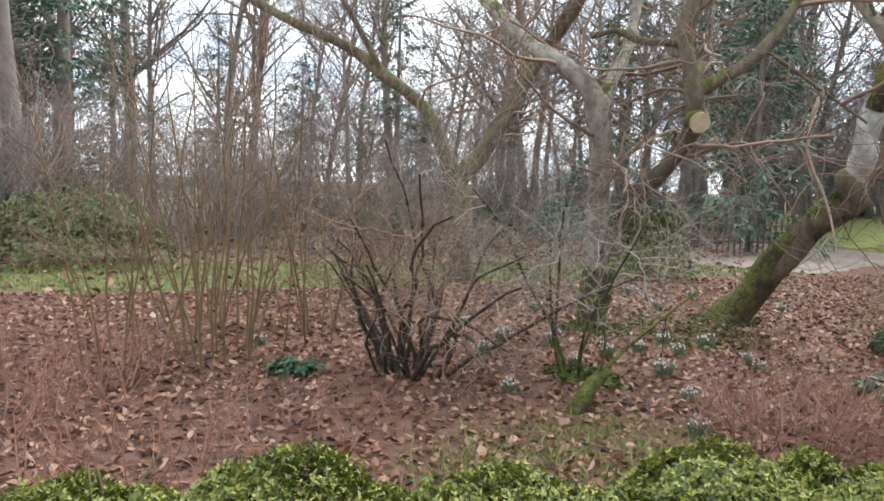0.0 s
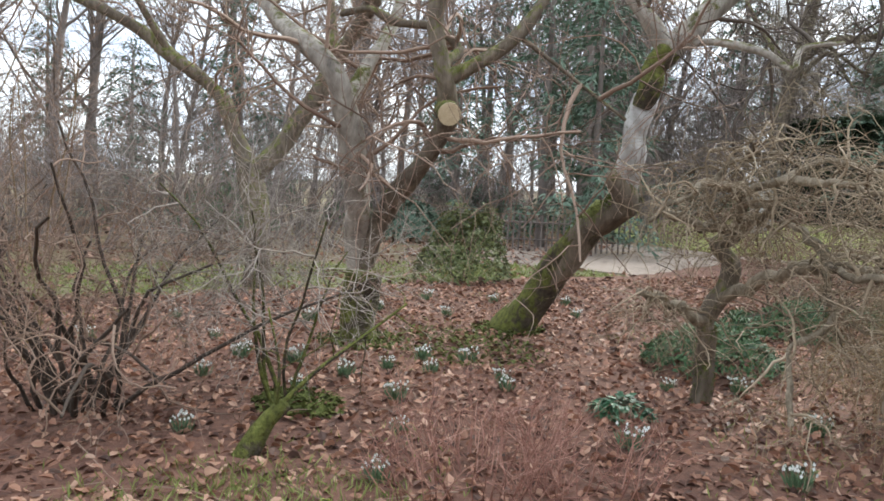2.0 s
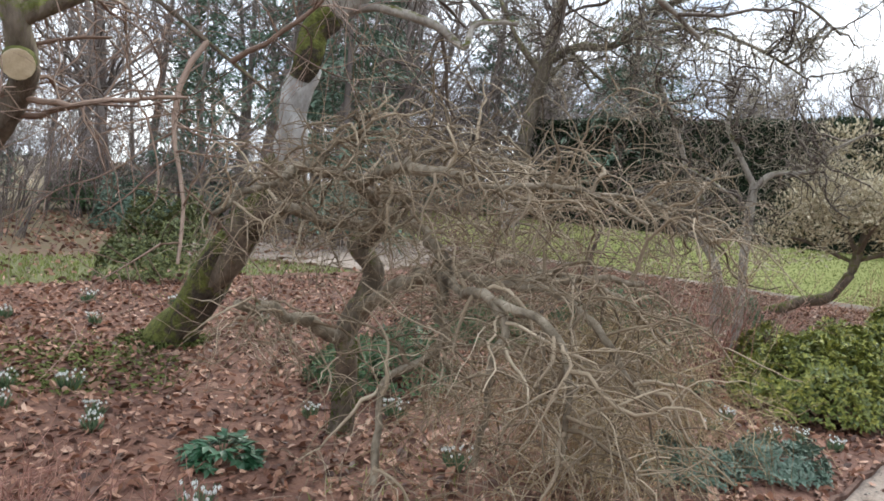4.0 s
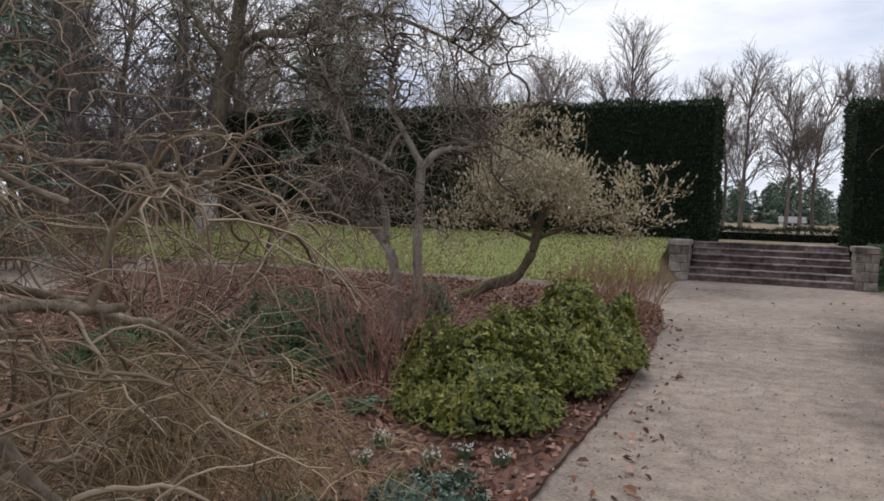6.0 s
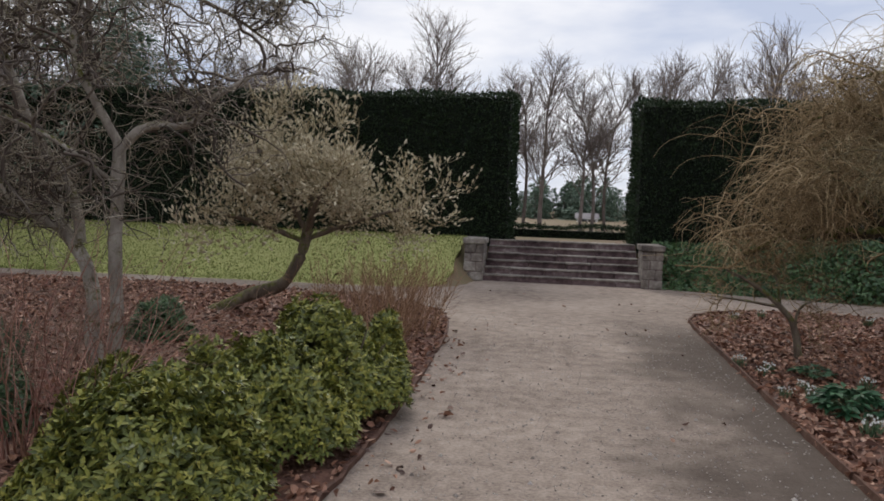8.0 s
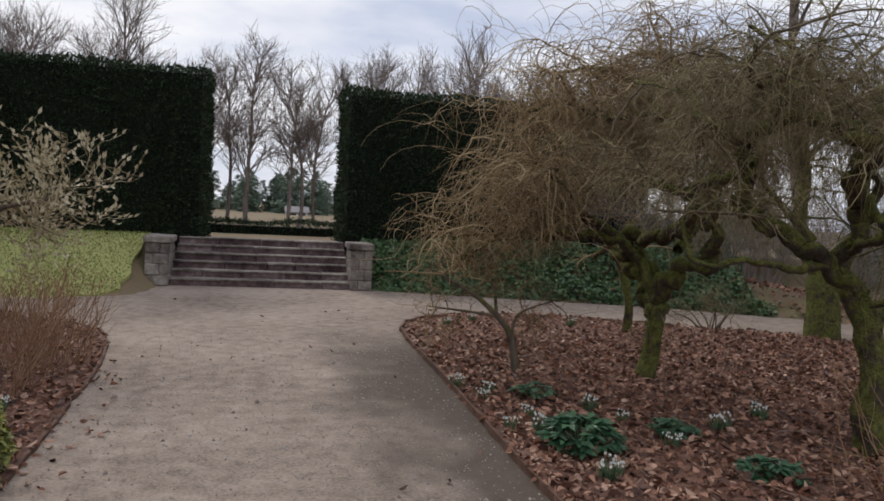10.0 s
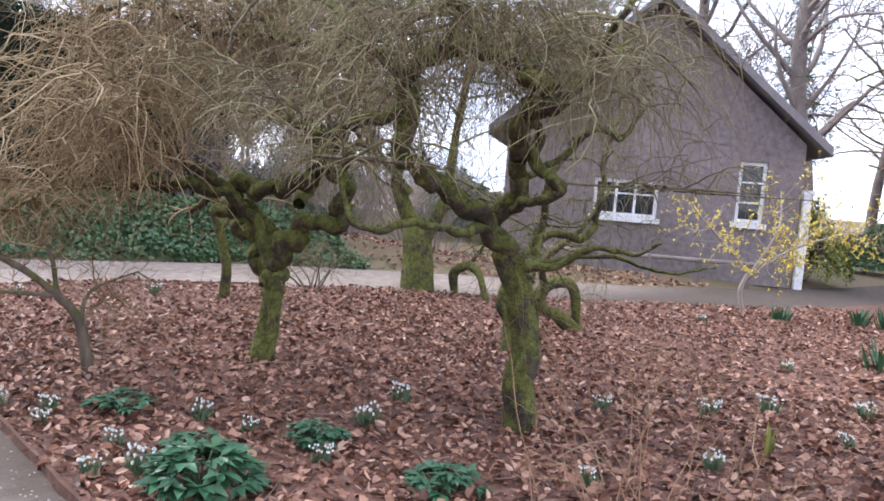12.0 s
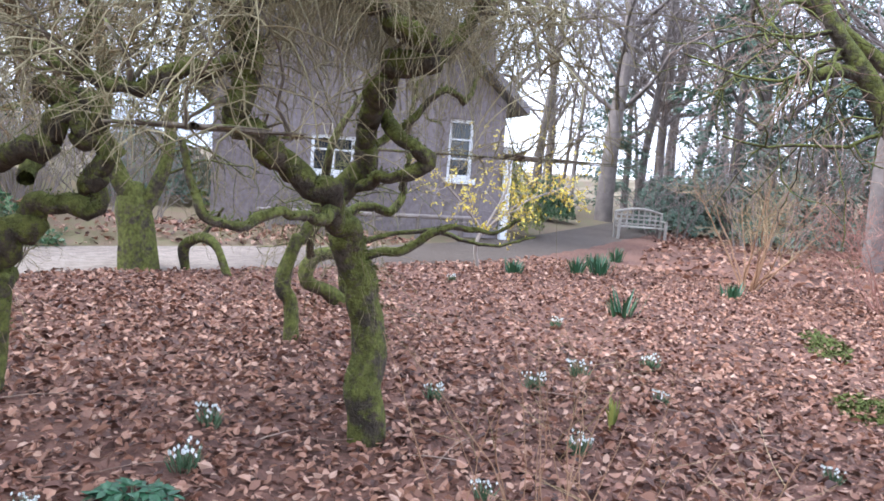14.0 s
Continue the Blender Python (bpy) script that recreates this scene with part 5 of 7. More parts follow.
plain_tree("tree", (-3.24, 6.86, 0.1), "slender crooked tree with grey lichened trunk", M["bark_grey"],
           [([(-3.24, 6.86, 0.02), (-3.24, 6.86, 0.85), (-3.26, 6.88, 1.24), (-3.27, 6.91, 1.75), (-3.25, 6.93, 2.03)], 0.055, 0.045),
            ([(-3.25, 6.93, 2.0), (-3.07, 7.0, 2.17), (-2.75, 7.11, 2.21), (-2.55, 7.19, 2.46), (-2.2, 7.3, 2.7)], 0.04, 0.015),
            ([(-3.25, 6.93, 2.0), (-3.51, 6.88, 2.47), (-3.63, 6.86, 2.75), (-3.56, 6.91, 3.26)], 0.035, 0.018),
            ([(-3.27, 6.91, 1.7), (-3.6, 6.7, 2.0), (-4.0, 6.6, 2.2)], 0.02, 0.012)], 104, LEV, M["twig_lichen"], "", M["twig_dark"])
plain_tree("sapling", (-6.1, 7.96, 0.08), "slender dark sapling with flat spreading bare crown", M["twig_dark"],
           [([(-6.15, 7.95, 0.02), (-6.07, 7.98, 0.52), (-6.01, 8.03, 0.91), (-5.92, 8.08, 1.26), (-5.83, 8.14, 1.6)], 0.035, 0.022),
            ([(-5.85, 8.12, 1.5), (-6.4, 8.0, 1.75), (-7.0, 7.9, 1.9)], 0.018, 0.01), ([(-5.85, 8.12, 1.5), (-5.3, 8.2, 1.8), (-4.9, 8.3, 2.0)], 0.018, 0.01),
            ([(-5.85, 8.12, 1.55), (-5.8, 8.3, 2.1), (-6.0, 8.4, 2.6)], 0.018, 0.01)], 105,
           [(18, 0.7, 0.008, 7, 0.2, 0.0, 0.75, 4), (110, 0.5, 0.004, 5, 0.2, 0.02, 0.7, 3), (500, 0.3, 0.0022, 4, 0.2, 0.0, 0.65, 3)], M["twig_brown"])


# ---- leafy plants ----
def leafbush(at, rx, ry, h, n, mat, label, seed, leaf=0.06, wide=0.4, name="evergreen_bush", group="", per=6, lumps=7, tips=None):
    """A low rounded evergreen: rosettes of leaves over a lumpy dome, on a few woody stems."""
    r = np.random.default_rng(seed)
    t = thing(name, at, label, "bush", group)
    s = Soup()
    for q in range(9):
        a = r.uniform(0, 6.28)
        l = strand(r, (at[0], at[1], at[2] - 0.03), (np.cos(a) * rx, np.sin(a) * ry, h * 1.1), 0.8 * max(rx, h), 6, 0.12, 0)
        s.tube(l, np.linspace(0.014, 0.005, 7), 4)
    tagged(put("stemwork", s, M["bark"], t), kind="stuff")
    cen = r.uniform(-0.62, 0.62, (lumps, 2))
    amp = r.uniform(0.6, 1.0, lumps)
    u = r.uniform(0, 1, n)
    a = r.uniform(0, 2 * np.pi, n)
    rad = np.sqrt(u)
    px, py = np.cos(a) * rad, np.sin(a) * rad
    top = np.zeros(n)
    for (cx, cy), am in zip(cen, amp):
        top = np.maximum(top, am * np.sqrt(np.clip(1 - ((px - cx) ** 2 + (py - cy) ** 2) / 0.3, 0.02, 1)))
    top = np.maximum(top * np.clip(1.15 - rad ** 6, 0, 1), 0.42 * np.sqrt(np.clip(1 - rad ** 5, 0, 1)) + 0.05)
    depth = r.uniform(0, 1, n) ** 2
    z = top * h * (1 - 0.45 * depth) * r.uniform(0.85, 1.05, n)
    p = np.column_stack([at[0] + px * rx, at[1] + py * ry, at[2] + np.maximum(z, 0.04)])
    out = np.column_stack([px, py, 0.9 * np.ones(n)]) + r.normal(0, 0.3, (n, 3))
    out /= np.linalg.norm(out, axis=1, keepdims=True)
    s = Soup()
    for j in range(per):
        side = np.cross(out, r.normal(0, 1, (n, 3)))
        side /= np.linalg.norm(side, axis=1, keepdims=True) + 1e-9
        d = side * 0.85 + out * r.uniform(0.1, 0.8, (n, 1))
        s.leaves(p + r.normal(0, 0.012, p.shape), d, out, r.uniform(0.65, 1.2, n) * leaf, r.uniform(0.8, 1.2, n) * leaf * wide, 0.2)
    tagged(put("foliage", s, mat, t), kind="stuff")
    # second set of smaller, paler yellow-green leaves over the outer dome
    if tips is not None:
        k = np.nonzero((z > 0.68 * top * h) & (r.uniform(0, 1, n) < 0.8))[0]
        s = Soup()
        for j in range(4):
            side = np.cross(out[k], r.normal(0, 1, (len(k), 3)))
            s.leaves(p[k] + out[k] * 0.012 + r.normal(0, 0.006, (len(k), 3)), side + out[k] * r.uniform(0.4, 1.2, (len(k), 1)), out[k], r.uniform(0.5, 0.95, len(k)) * leaf, r.uniform(0.7, 1.0, len(k)) * leaf * wide, 0.2)
        tagged(put("new_growth", s, tips, t, "smaller yellow-green leaves over the outer dome"), kind="stuff")
    return t


for i, (x, y, rx, ry, h) in enumerate([(-1.8, 4.85, 0.62, 0.62, 0.68), (-2.25, 5.5, 0.5, 0.5, 0.72), (-1.62, 5.95, 0.6, 0.6, 0.78), (-1.42, 6.95, 0.55, 0.6, 0.86), (-1.45, 7.7, 0.42, 0.5, 0.66)]):
    leafbush((x, y, 0.04), rx, ry, h, 2100, M["rhodo"], "low rounded evergreen shrub with yellow-green leaf tips", 200 + i, 0.058, 0.42, group="path side evergreens", tips=M["rhodo_tip"])
for i, (x, y, rx, ry, h) in enumerate([(-2.35, -5.1, 0.65, 0.55, 0.42), (-2.3, -4.3, 0.6, 0.55, 0.4), (-2.0, -3.5, 0.55, 0.6, 0.37), (-1.95, -2.6, 0.45, 0.55, 0.38), (-1.75, -2.0, 0.4, 0.4, 0.34), (-2.6, -6.0, 0.55, 0.6, 0.3)]):
    leafbush((x, y, 0.04), rx, ry, h, 2600, M["rhodo"], "low spreading evergreen shrub with yellow-green leaves", 210 + i, 0.036, 0.42, group="path side evergreens", tips=M["rhodo_tip"])
for i, (x, y, rx, ry, h, m) in enumerate([(-4.15, 2.1, 0.6, 0.6, 0.6, "dark_leaf"), (-4.4, 6.1, 0.85, 0.7, 0.72, "dark_leaf"), (-3.6, 5.6, 0.5, 0.5, 0.5, "dark_leaf"), (-5.0, 4.4, 0.6, 0.5, 0.5, "dark_leaf"),
                                         (-4.0, 8.9, 0.35, 0.35, 0.55, "dark_leaf"), (-1.75, 2.5, 0.3, 0.35, 0.22, "bluegrey"), (-1.4, 3.05, 0.3, 0.35, 0.2, "bluegrey")]):
    leafbush((x, y, 0.05), rx, ry, h, 1100 if h > 0.3 else 350, M[m], "low dark evergreen shrub among fallen leaves" if m == "dark_leaf" else "low patch of blue-green leaves", 220 + i, 0.05)


def rosette(at, n, length, wide, mat, label, seed, height, name, category="plant", group="", flowers=0):
    """Broad leaves on stalks out of one root."""
    r = np.random.default_rng(seed)
    t = thing(name, at, label, category, group)
    s = Soup()
    a = r.uniform(0, 2 * np.pi, n)
    rad = np.sqrt(r.uniform(0.02, 1, n)) * length * 1.8
    z = height * (1 - (rad / (length * 2.4)) ** 2) * r.uniform(0.7, 1.1, n)
    p = np.column_stack([at[0] + np.cos(a) * rad, at[1] + np.sin(a) * rad, at[2] + z])
    for j in range(5):
        b = a + (j - 2) * 0.65 + r.normal(0, 0.15, n)
        d = np.column_stack([np.cos(b), np.sin(b), r.normal(-0.1, 0.2, n)])
        s.leaves(p, d, np.tile((0, 0, 1.0), (n, 1)) + r.normal(0, 0.2, (n, 3)), r.uniform(0.7, 1.1, n) * length, r.uniform(0.8, 1.1, n) * length * wide, 0.15)
    tagged(put("foliage", s, mat, t), kind="stuff")
    s = Soup()
    for q in range(n):
        s.tube([(at[0], at[1], at[2] - 0.02), (at[0] * 0.5 + p[q, 0] * 0.5, at[1] * 0.5 + p[q, 1] * 0.5, at[2] + z[q] * 0.7), p[q]], 0.003, 3)
    tagged(put("stemwork", s, M["snow_leaf"], t), kind="stuff")
    return t


for i, (x, y, n, l, h) in enumerate([(2.62, 7.85, 70, 0.135, 0.21), (2.78, 9.25, 24, 0.1, 0.12), (3.52, 8.12, 30, 0.09, 0.1), (3.66, 7.15, 34, 0.1, 0.12), (2.84, 8.35, 18, 0.09, 0.1),
                                     (-3.33, 0.22, 40, 0.1, 0.16), (-1.8, 2.35, 28, 0.09, 0.14), (-5.05, -3.85, 40, 0.1, 0.14), (-2.55, 4.5, 20, 0.09, 0.12), (-2.95, 4.4, 20, 0.08, 0.12)]):
    rosette((x, y, 0.04 + 0.02 * (x < 0)), n, l, 0.42, M["hellebore"], "clump of glossy dark green divided leaves on leaf litter", 300 + i, h, "hellebore", group="hellebores")

# snowdrops: one clump, then copies
r = np.random.default_rng(400)
sd = thing("snowdrop_clump", (0, 0, 0), "small clump of white snowdrops with grey-green leaves", "flowers", "snowdrops")
s = Soup()
n = 46
a = r.uniform(0, 6.28, n)
rad = r.uniform(0, 0.06, n)
p = np.column_stack([np.cos(a) * rad, np.sin(a) * rad, np.zeros(n) - 0.01])
d = np.column_stack([np.cos(a) * r.uniform(0.1, 0.7, n), np.sin(a) * r.uniform(0.1, 0.7, n), np.ones(n)])
s.leaves(p, d, r.normal(0, 1, (n, 3)), r.uniform(0.09, 0.16, n), np.full(n, 0.012), 0.1)
tagged(put("foliage", s, M["snow_leaf"], sd), kind="stuff")
n = 17
a = r.uniform(0, 6.28, n)
rad = 0.10 * np.sqrt(r.uniform(0, 1, n))
tip = np.column_stack([np.cos(a) * rad, np.sin(a) * rad, r.uniform(0.10, 0.165, n)])
s, st = Soup(), Soup()
for j in range(3):
    b = a + j * 2.1
    s.leaves(tip, np.column_stack([np.cos(b) * 0.35, np.sin(b) * 0.35, -np.ones(n)]), np.column_stack([np.cos(b), np.sin(b), 0 * b]), np.full(n, 0.026), np.full(n, 0.017), 0.15)
for q in range(n):
    st.tube([(tip[q, 0] * 0.3, tip[q, 1] * 0.3, -0.01), (tip[q, 0] * 0.8, tip[q, 1] * 0.8, tip[q, 2] * 0.7), (tip[q, 0] * 0.95, tip[q, 1] * 0.95, tip[q, 2] + 0.008), tip[q]], 0.0013, 3)
tagged(put("petal_cover", s, M["petal"], sd, "white hanging flowers"), kind="stuff")
tagged(put("stalkwork", st, M["snow_leaf"], sd), kind="stuff")
SNOW = """-5.5,-1.35 -5.07,-.71 -4.86,-.42 -4.28,-1.03 -4.45,0 -4.2,-.12 -3.74,1.1 -2.8,-.22 -2.56,1.25 -2.26,1.87 -2.89,3.65 -3.45,1.6 -6.6,-1.74 -4.93,-1.13 -4.71,-1.6
-3.63,-1.33 -5.06,.07 -4.06,-2.53 -5.84,-1.71 -2.05,.29 -2.99,-1.79 -5.36,-2.12 -6.04,-1.62 -6.09,-3.97 -5.25,-.28 2.22,9.8 2.47,9.54 2.32,9.32 2.54,8.7 2.29,8.39 4.52,8.45
3.14,8.83 3.25,8.47 3.33,7.83 5.2,6.4 3.47,13.77 2.96,13.35 4.9,13.4 2.54,7.23 3.97,8.2 5.66,7.47 6.24,6.9 6.8,6.66 7.42,6.15 6.48,6 4.37,6.73 2.49,8.23 5.47,5.02
10.78,9.1 8.73,7.22 -2.02,3.48 -1.67,3.69 -1.55,3.91 -1.31,3.91 -2.74,3.75 -2.07,3.8 -7.2,-.6 -7.6,.4 -7.0,1.0 -7.8,2.2 -6.6,2.6 -7.4,3.1 -8.2,1.4 -6.9,-2.8 -7.6,-1.9 -1.45,9.0"""
rs = random.Random(4)
spots = [tuple(map(float, q.split(","))) for q in SNOW.split()]
for i, (x, y) in enumerate(spots):
    m = Matrix.Translation((x, y, hz(x, y))) @ Matrix.Rotation(rs.uniform(0, 6.28), 4, "Z") @ Matrix.Diagonal((*[rs.uniform(0.65, 1.05)] * 3, 1))
    if i:
        c = copy_thing(sd, m)
        c.matrix_world = m
sd.matrix_world = Matrix.Translation((spots[0][0], spots[0][1], hz(*spots[0])))


def blades(at, n, length, label, seed, mat, spread=0.05, lean=0.35, name="daffodil_leaves", width=0.014):
    r = np.random.default_rng(seed)
    t = thing(name, at, label, "plant")
    s = Soup()
    for q in range(n):
        a = r.uniform(0, 6.28)
        p = np.array(at) + np.array((np.cos(a), np.sin(a), 0)) * r.uniform(0, spread) + np.array((0, 0, -0.01))
        l = strand(r, p, (np.cos(a) * lean, np.sin(a) * lean, 1), length * r.uniform(0.6, 1.1), 5, 0.04, 0.05)
        side = np.array((-np.sin(a), np.cos(a), 0)) * width * np.array([0.8, 1, 1, 0.9, 0.6, 0.1])[:, None]
        s.add(np.concatenate([l - side, l + side]), [(i, i + 1, i + 7, i + 6) for i in range(5)])
    tagged(put("foliage", s, mat, t), kind="stuff")


for i, (x, y, n, h) in enumerate([(9.85, 6.64, 34, 0.34), (13.2, 7.75, 40, 0.32), (13.35, 7.4, 46, 0.36), (12.5, 5.36, 30, 0.25), (15.8, 7.4, 40, 0.3), (14.2, 7.6, 40, 0.3), (12.4, 8.6, 40, 0.25), (-4.6, 7.4, 24, 0.45), (-3.4, 5.0, 16, 0.35)]):
    blades((x, y, hz(x, y)), n, h, "tuft of upright green bulb leaves", 420 + i, M["hellebore"], 0.18)
blades((5.75, 6.27, hz(5.75, 6.27)), 9, 0.26, "small tuft of yellow-green spear leaves", 440, M["rhodo"], 0.03, 0.15)

# ivy and evergreen cover on the bank behind the far path
r = np.random.default_rng(450)
iv = thing("ivy_bank", (5.5, 17.6, 0.4), "bank covered with dark green ivy", "ivy")
s = Soup()
n = 16000
x = r.uniform(2.5, 9.8, n)
e = np.interp(x, FAR_EDGE_X, FAR_EDGE_Y)
y = e + 0.05 + 2.3 * r.uniform(0, 1, n)
low = 0.25 * (0.6 + 0.4 * ripple(x * 2, y * 2)) * np.clip((x - 3.2) / 1.5, 0.15, 1.6)
p = np.column_stack([x, y, H(x, y) + r.uniform(0, 1, n) * low])
s.leaves(p, r.normal(0, 1, (n, 3)) + np.array((0, -0.4, -0.2)), r.normal(0, 0.5, (n, 3)) + np.array((0, -0.5, 0.8)), r.uniform(0.06, 0.12, n), r.uniform(0.05, 0.09, n), 0.15)
tagged(put("foliage", s, M["dark_leaf"], iv), kind="stuff")
s = Soup()
for q in range(120):
    x = r.uniform(2.7, 9.6)
    y = np.interp(x, FAR_EDGE_X, FAR_EDGE_Y) + r.uniform(0.1, 1.6)
    a = r.uniform(0, 6.28)
    l = strand(r, (x, y, 0), (np.cos(a), np.sin(a), 0), r.uniform(0.4, 1.0), 7, 0.25, 0)
    l[:, 2] = H(l[:, 0], l[:, 1]) + 0.03
    s.tube(l, np.linspace(0.008, 0.003, 8), 4)
tagged(put("stemwork", s, M["bark"], iv, "creeping brown ivy stems"), kind="stuff")

# witch hazel with yellow flowers
wh, wl_, wends = plain_tree("witch_hazel", (12.6, 9.25, 0.0), "small witch hazel with spidery yellow flowers", M["twig_grey"],
                            [([(12.6, 9.25, -0.03), (12.5, 9.3, 0.4), (12.55, 9.2, 0.7)], 0.04, 0.03), ([(12.55, 9.2, 0.65), (12.2, 9.6, 1.2), (11.9, 10.0, 1.7)], 0.025, 0.01),
                             ([(12.55, 9.2, 0.65), (13.1, 8.8, 1.1), (13.6, 8.0, 1.5)], 0.025, 0.01), ([(12.55, 9.2, 0.65), (12.7, 8.9, 1.4), (12.9, 9.0, 2.0)], 0.025, 0.01),
                             ([(12.55, 9.2, 0.6), (12.3, 8.9, 0.9), (12.1, 8.5, 1.1)], 0.02, 0.008)], 460,
                            [(50, 0.7, 0.007, 6, 0.18, -0.02, 0.65, 3), (300, 0.4, 0.004, 5, 0.18, -0.02, 0.6, 3)], M["twig_grey"])
s = Soup()
r = np.random.default_rng(461)
tips = np.concatenate([l for l in wends])
tips = tips[r.uniform(0, 1, len(tips)) < 0.4]
for j in range(3):
    s.leaves(tips, r.normal(0, 1, tips.shape), r.normal(0, 1, tips.shape), np.full(len(tips), 0.05), np.full(len(tips), 0.03), 0.2)
tagged(put("flower_cover", s, M["yellow"], wh, "yellow spidery flowers"), kind="stuff")

# limb of a tree that stands just off the walk
plain_tree("tree", (6.4, 3.2, 0.03), "mossy garden tree with a low overhanging limb", M["bark_mossy"],
           [([(6.4, 3.2, -0.03), (6.35, 3.3, 0.8), (6.2, 3.6, 1.5)], 0.16, 0.11), ([(6.2, 3.6, 1.4), (6.0, 4.3, 1.75), (5.92, 4.82, 1.97), (5.91, 4.95, 2.22), (5.88, 5.12, 2.44), (5.85, 5.26, 2.62), (5.83, 5.5, 3.0)], 0.075, 0.045),
            ([(5.89, 5.06, 2.36), (5.83, 5.23, 2.38), (5.79, 5.34, 2.34), (5.77, 5.38, 2.42)], 0.04, 0.03), ([(6.25, 3.5, 1.4), (6.8, 4.6, 2.4), (6.72, 5.41, 2.99), (6.5, 5.8, 3.0)], 0.06, 0.03),
            ([(6.2, 3.6, 1.5), (6.4, 3.4, 2.6), (6.8, 3.6, 4.0)], 0.09, 0.05)], 470,
           [(22, 0.9, 0.014, 8, 0.25, 0.0, 0.75, 4), (110, 0.6, 0.006, 6, 0.25, 0.05, 0.7, 3), (400, 0.35, 0.003, 4, 0.2, 0.05, 0.65, 3)], M["twig_brown"])

# moss patches
for i, (x, y, a, b) in enumerate([(9.65, 4.5, 0.9, 0.22), (7.3, 4.5, 0.4, 0.25), (-5.6, 0.4, 0.9, 0.7), (-4.4, -1.7, 0.35, 0.3), (-6.1, -0.5, 0.45, 0.4), (-6.2, 1.3, 0.4, 0.4), (20.5, 2.2, 1.2, 0.5)]):
    r = np.random.default_rng(480 + i)
    mp_ = thing("moss_patch", (x, y, hz(x, y)), "flat patch of yellow-green moss among leaves", "moss", "moss patches")
    n = 900
    q, rad = r.uniform(0, 6.28, n), np.sqrt(r.uniform(0, 1, n))
    px, py = x + np.cos(q) * rad * a, y + np.sin(q) * rad * b
    p = np.column_stack([px, py, H(px, py) + 0.03 * (1 - rad) + 0.01])
    s = Soup()
    s.leaves(p, r.normal(0, 1, (n, 3)) * np.array((1, 1, 0.4)), np.tile((0, 0, 1.0), (n, 1)) + r.normal(0, 0.3, (n, 3)), r.uniform(0.03, 0.07, n), r.uniform(0.02, 0.05, n), 0.2)
    tagged(put("moss_cover", s, M["moss"], mp_), kind="stuff")


# ---- cottage ----
cot = thing("cottage", (16.3, 13.3, 0), "grey harled cottage gable with white windows", "house")
A, B = np.array((18.2, 10.5)), np.array((14.55, 16.0))
W = np.linalg.norm(B - A)
ux = (B - A) / W
uy = np.array((ux[1], -ux[0]))
if uy @ np.array((1, 1)) < 0:
    uy = -uy
CM = Matrix(((ux[0], uy[0], 0, A[0]), (ux[1], uy[1], 0, A[1]), (0, 0, 1, 0), (0, 0, 0, 1)))
WINS = [(0.75, 1.35, 1.38, 2.75), (3.05, 4.5, 1.3, 2.15)]
EAVE, APEX, DEEP = 3.2, 6.1, 8.0
us = [0, WINS[0][0], WINS[0][1], WINS[1][0], WINS[1][1], W]
zs = [0, WINS[1][2], WINS[0][2], WINS[1][3], WINS[0][3], EAVE]
bm = bmesh.new()


def boxes(bm, x0, x1, y0, y1, z0, z1):
    q = bmesh.ops.create_cube(bm, size=1)["verts"]
    for v in q:
        v.co = Vector(((x0 + x1) / 2 + v.co.x * (x1 - x0), (y0 + y1) / 2 + v.co.y * (y1 - y0), (z0 + z1) / 2 + v.co.z * (z1 - z0)))


def wall_piece(x0, x1, z0, z1):
    boxes(bm, x0, x1, 0, 0.35, z0, z1)


wall_piece(0, us[1], 0, EAVE)
wall_piece(us[1], us[2], 0, WINS[0][2])
wall_piece(us[1], us[2], WINS[0][3], EAVE)
wall_piece(us[2], us[3], 0, EAVE)
wall_piece(us[3], us[4], 0, WINS[1][2])
wall_piece(us[3], us[4], WINS[1][3], EAVE)
wall_piece(us[4], W, 0, EAVE)
g = [bm.verts.new(v) for v in ((0, 0, EAVE), (W, 0, EAVE), (W / 2, 0, APEX), (0, 0.35, EAVE), (W, 0.35, EAVE), (W / 2, 0.35, APEX))]
for f in ((0, 1, 2), (5, 4, 3), (0, 2, 5, 3), (1, 4, 5, 2)):
    bm.faces.new([g[i] for i in f])
bmesh.ops.remove_doubles(bm, verts=bm.verts, dist=0.001)
bm.transform(CM)
part("gable_wall", bm, M["render"], cot, "grey harled gable wall")
for b in ((0, 0.35, 0.35, DEEP, 0, EAVE), (W - 0.35, W, 0.35, DEEP, 0, EAVE), (0.35, W - 0.35, DEEP - 0.35, DEEP, 0, EAVE)):
    bm = bmesh.new()
    boxes(bm, *b)
    bm.transform(CM)
    part("wall", bm, M["render"], cot, "grey harled wall")
for sgn in (0, 1):
    bm = bmesh.new()
    x_e, x_r = (-0.45, W / 2) if sgn == 0 else (W + 0.45, W / 2)
    z_e = EAVE - 0.25
    q = [bm.verts.new(v) for v in ((x_e, -0.35, z_e), (x_r, -0.35, APEX + 0.12), (x_r, DEEP + 0.3, APEX + 0.12), (x_e, DEEP + 0.3, z_e))]
    q2 = [bm.verts.new(v.co + Vector((0, 0, 0.2))) for v in q]
    bm.faces.new(q)
    bm.faces.new(q2[::-1])
    for i in range(4):
        bm.faces.new((q[i], q2[i], q2[(i + 1) % 4], q[(i + 1) % 4]))
    bmesh.ops.recalc_face_normals(bm, faces=bm.faces)
    bm.transform(CM)
    part("roof", bm, M["slate"], cot, "dark slate roof slope")
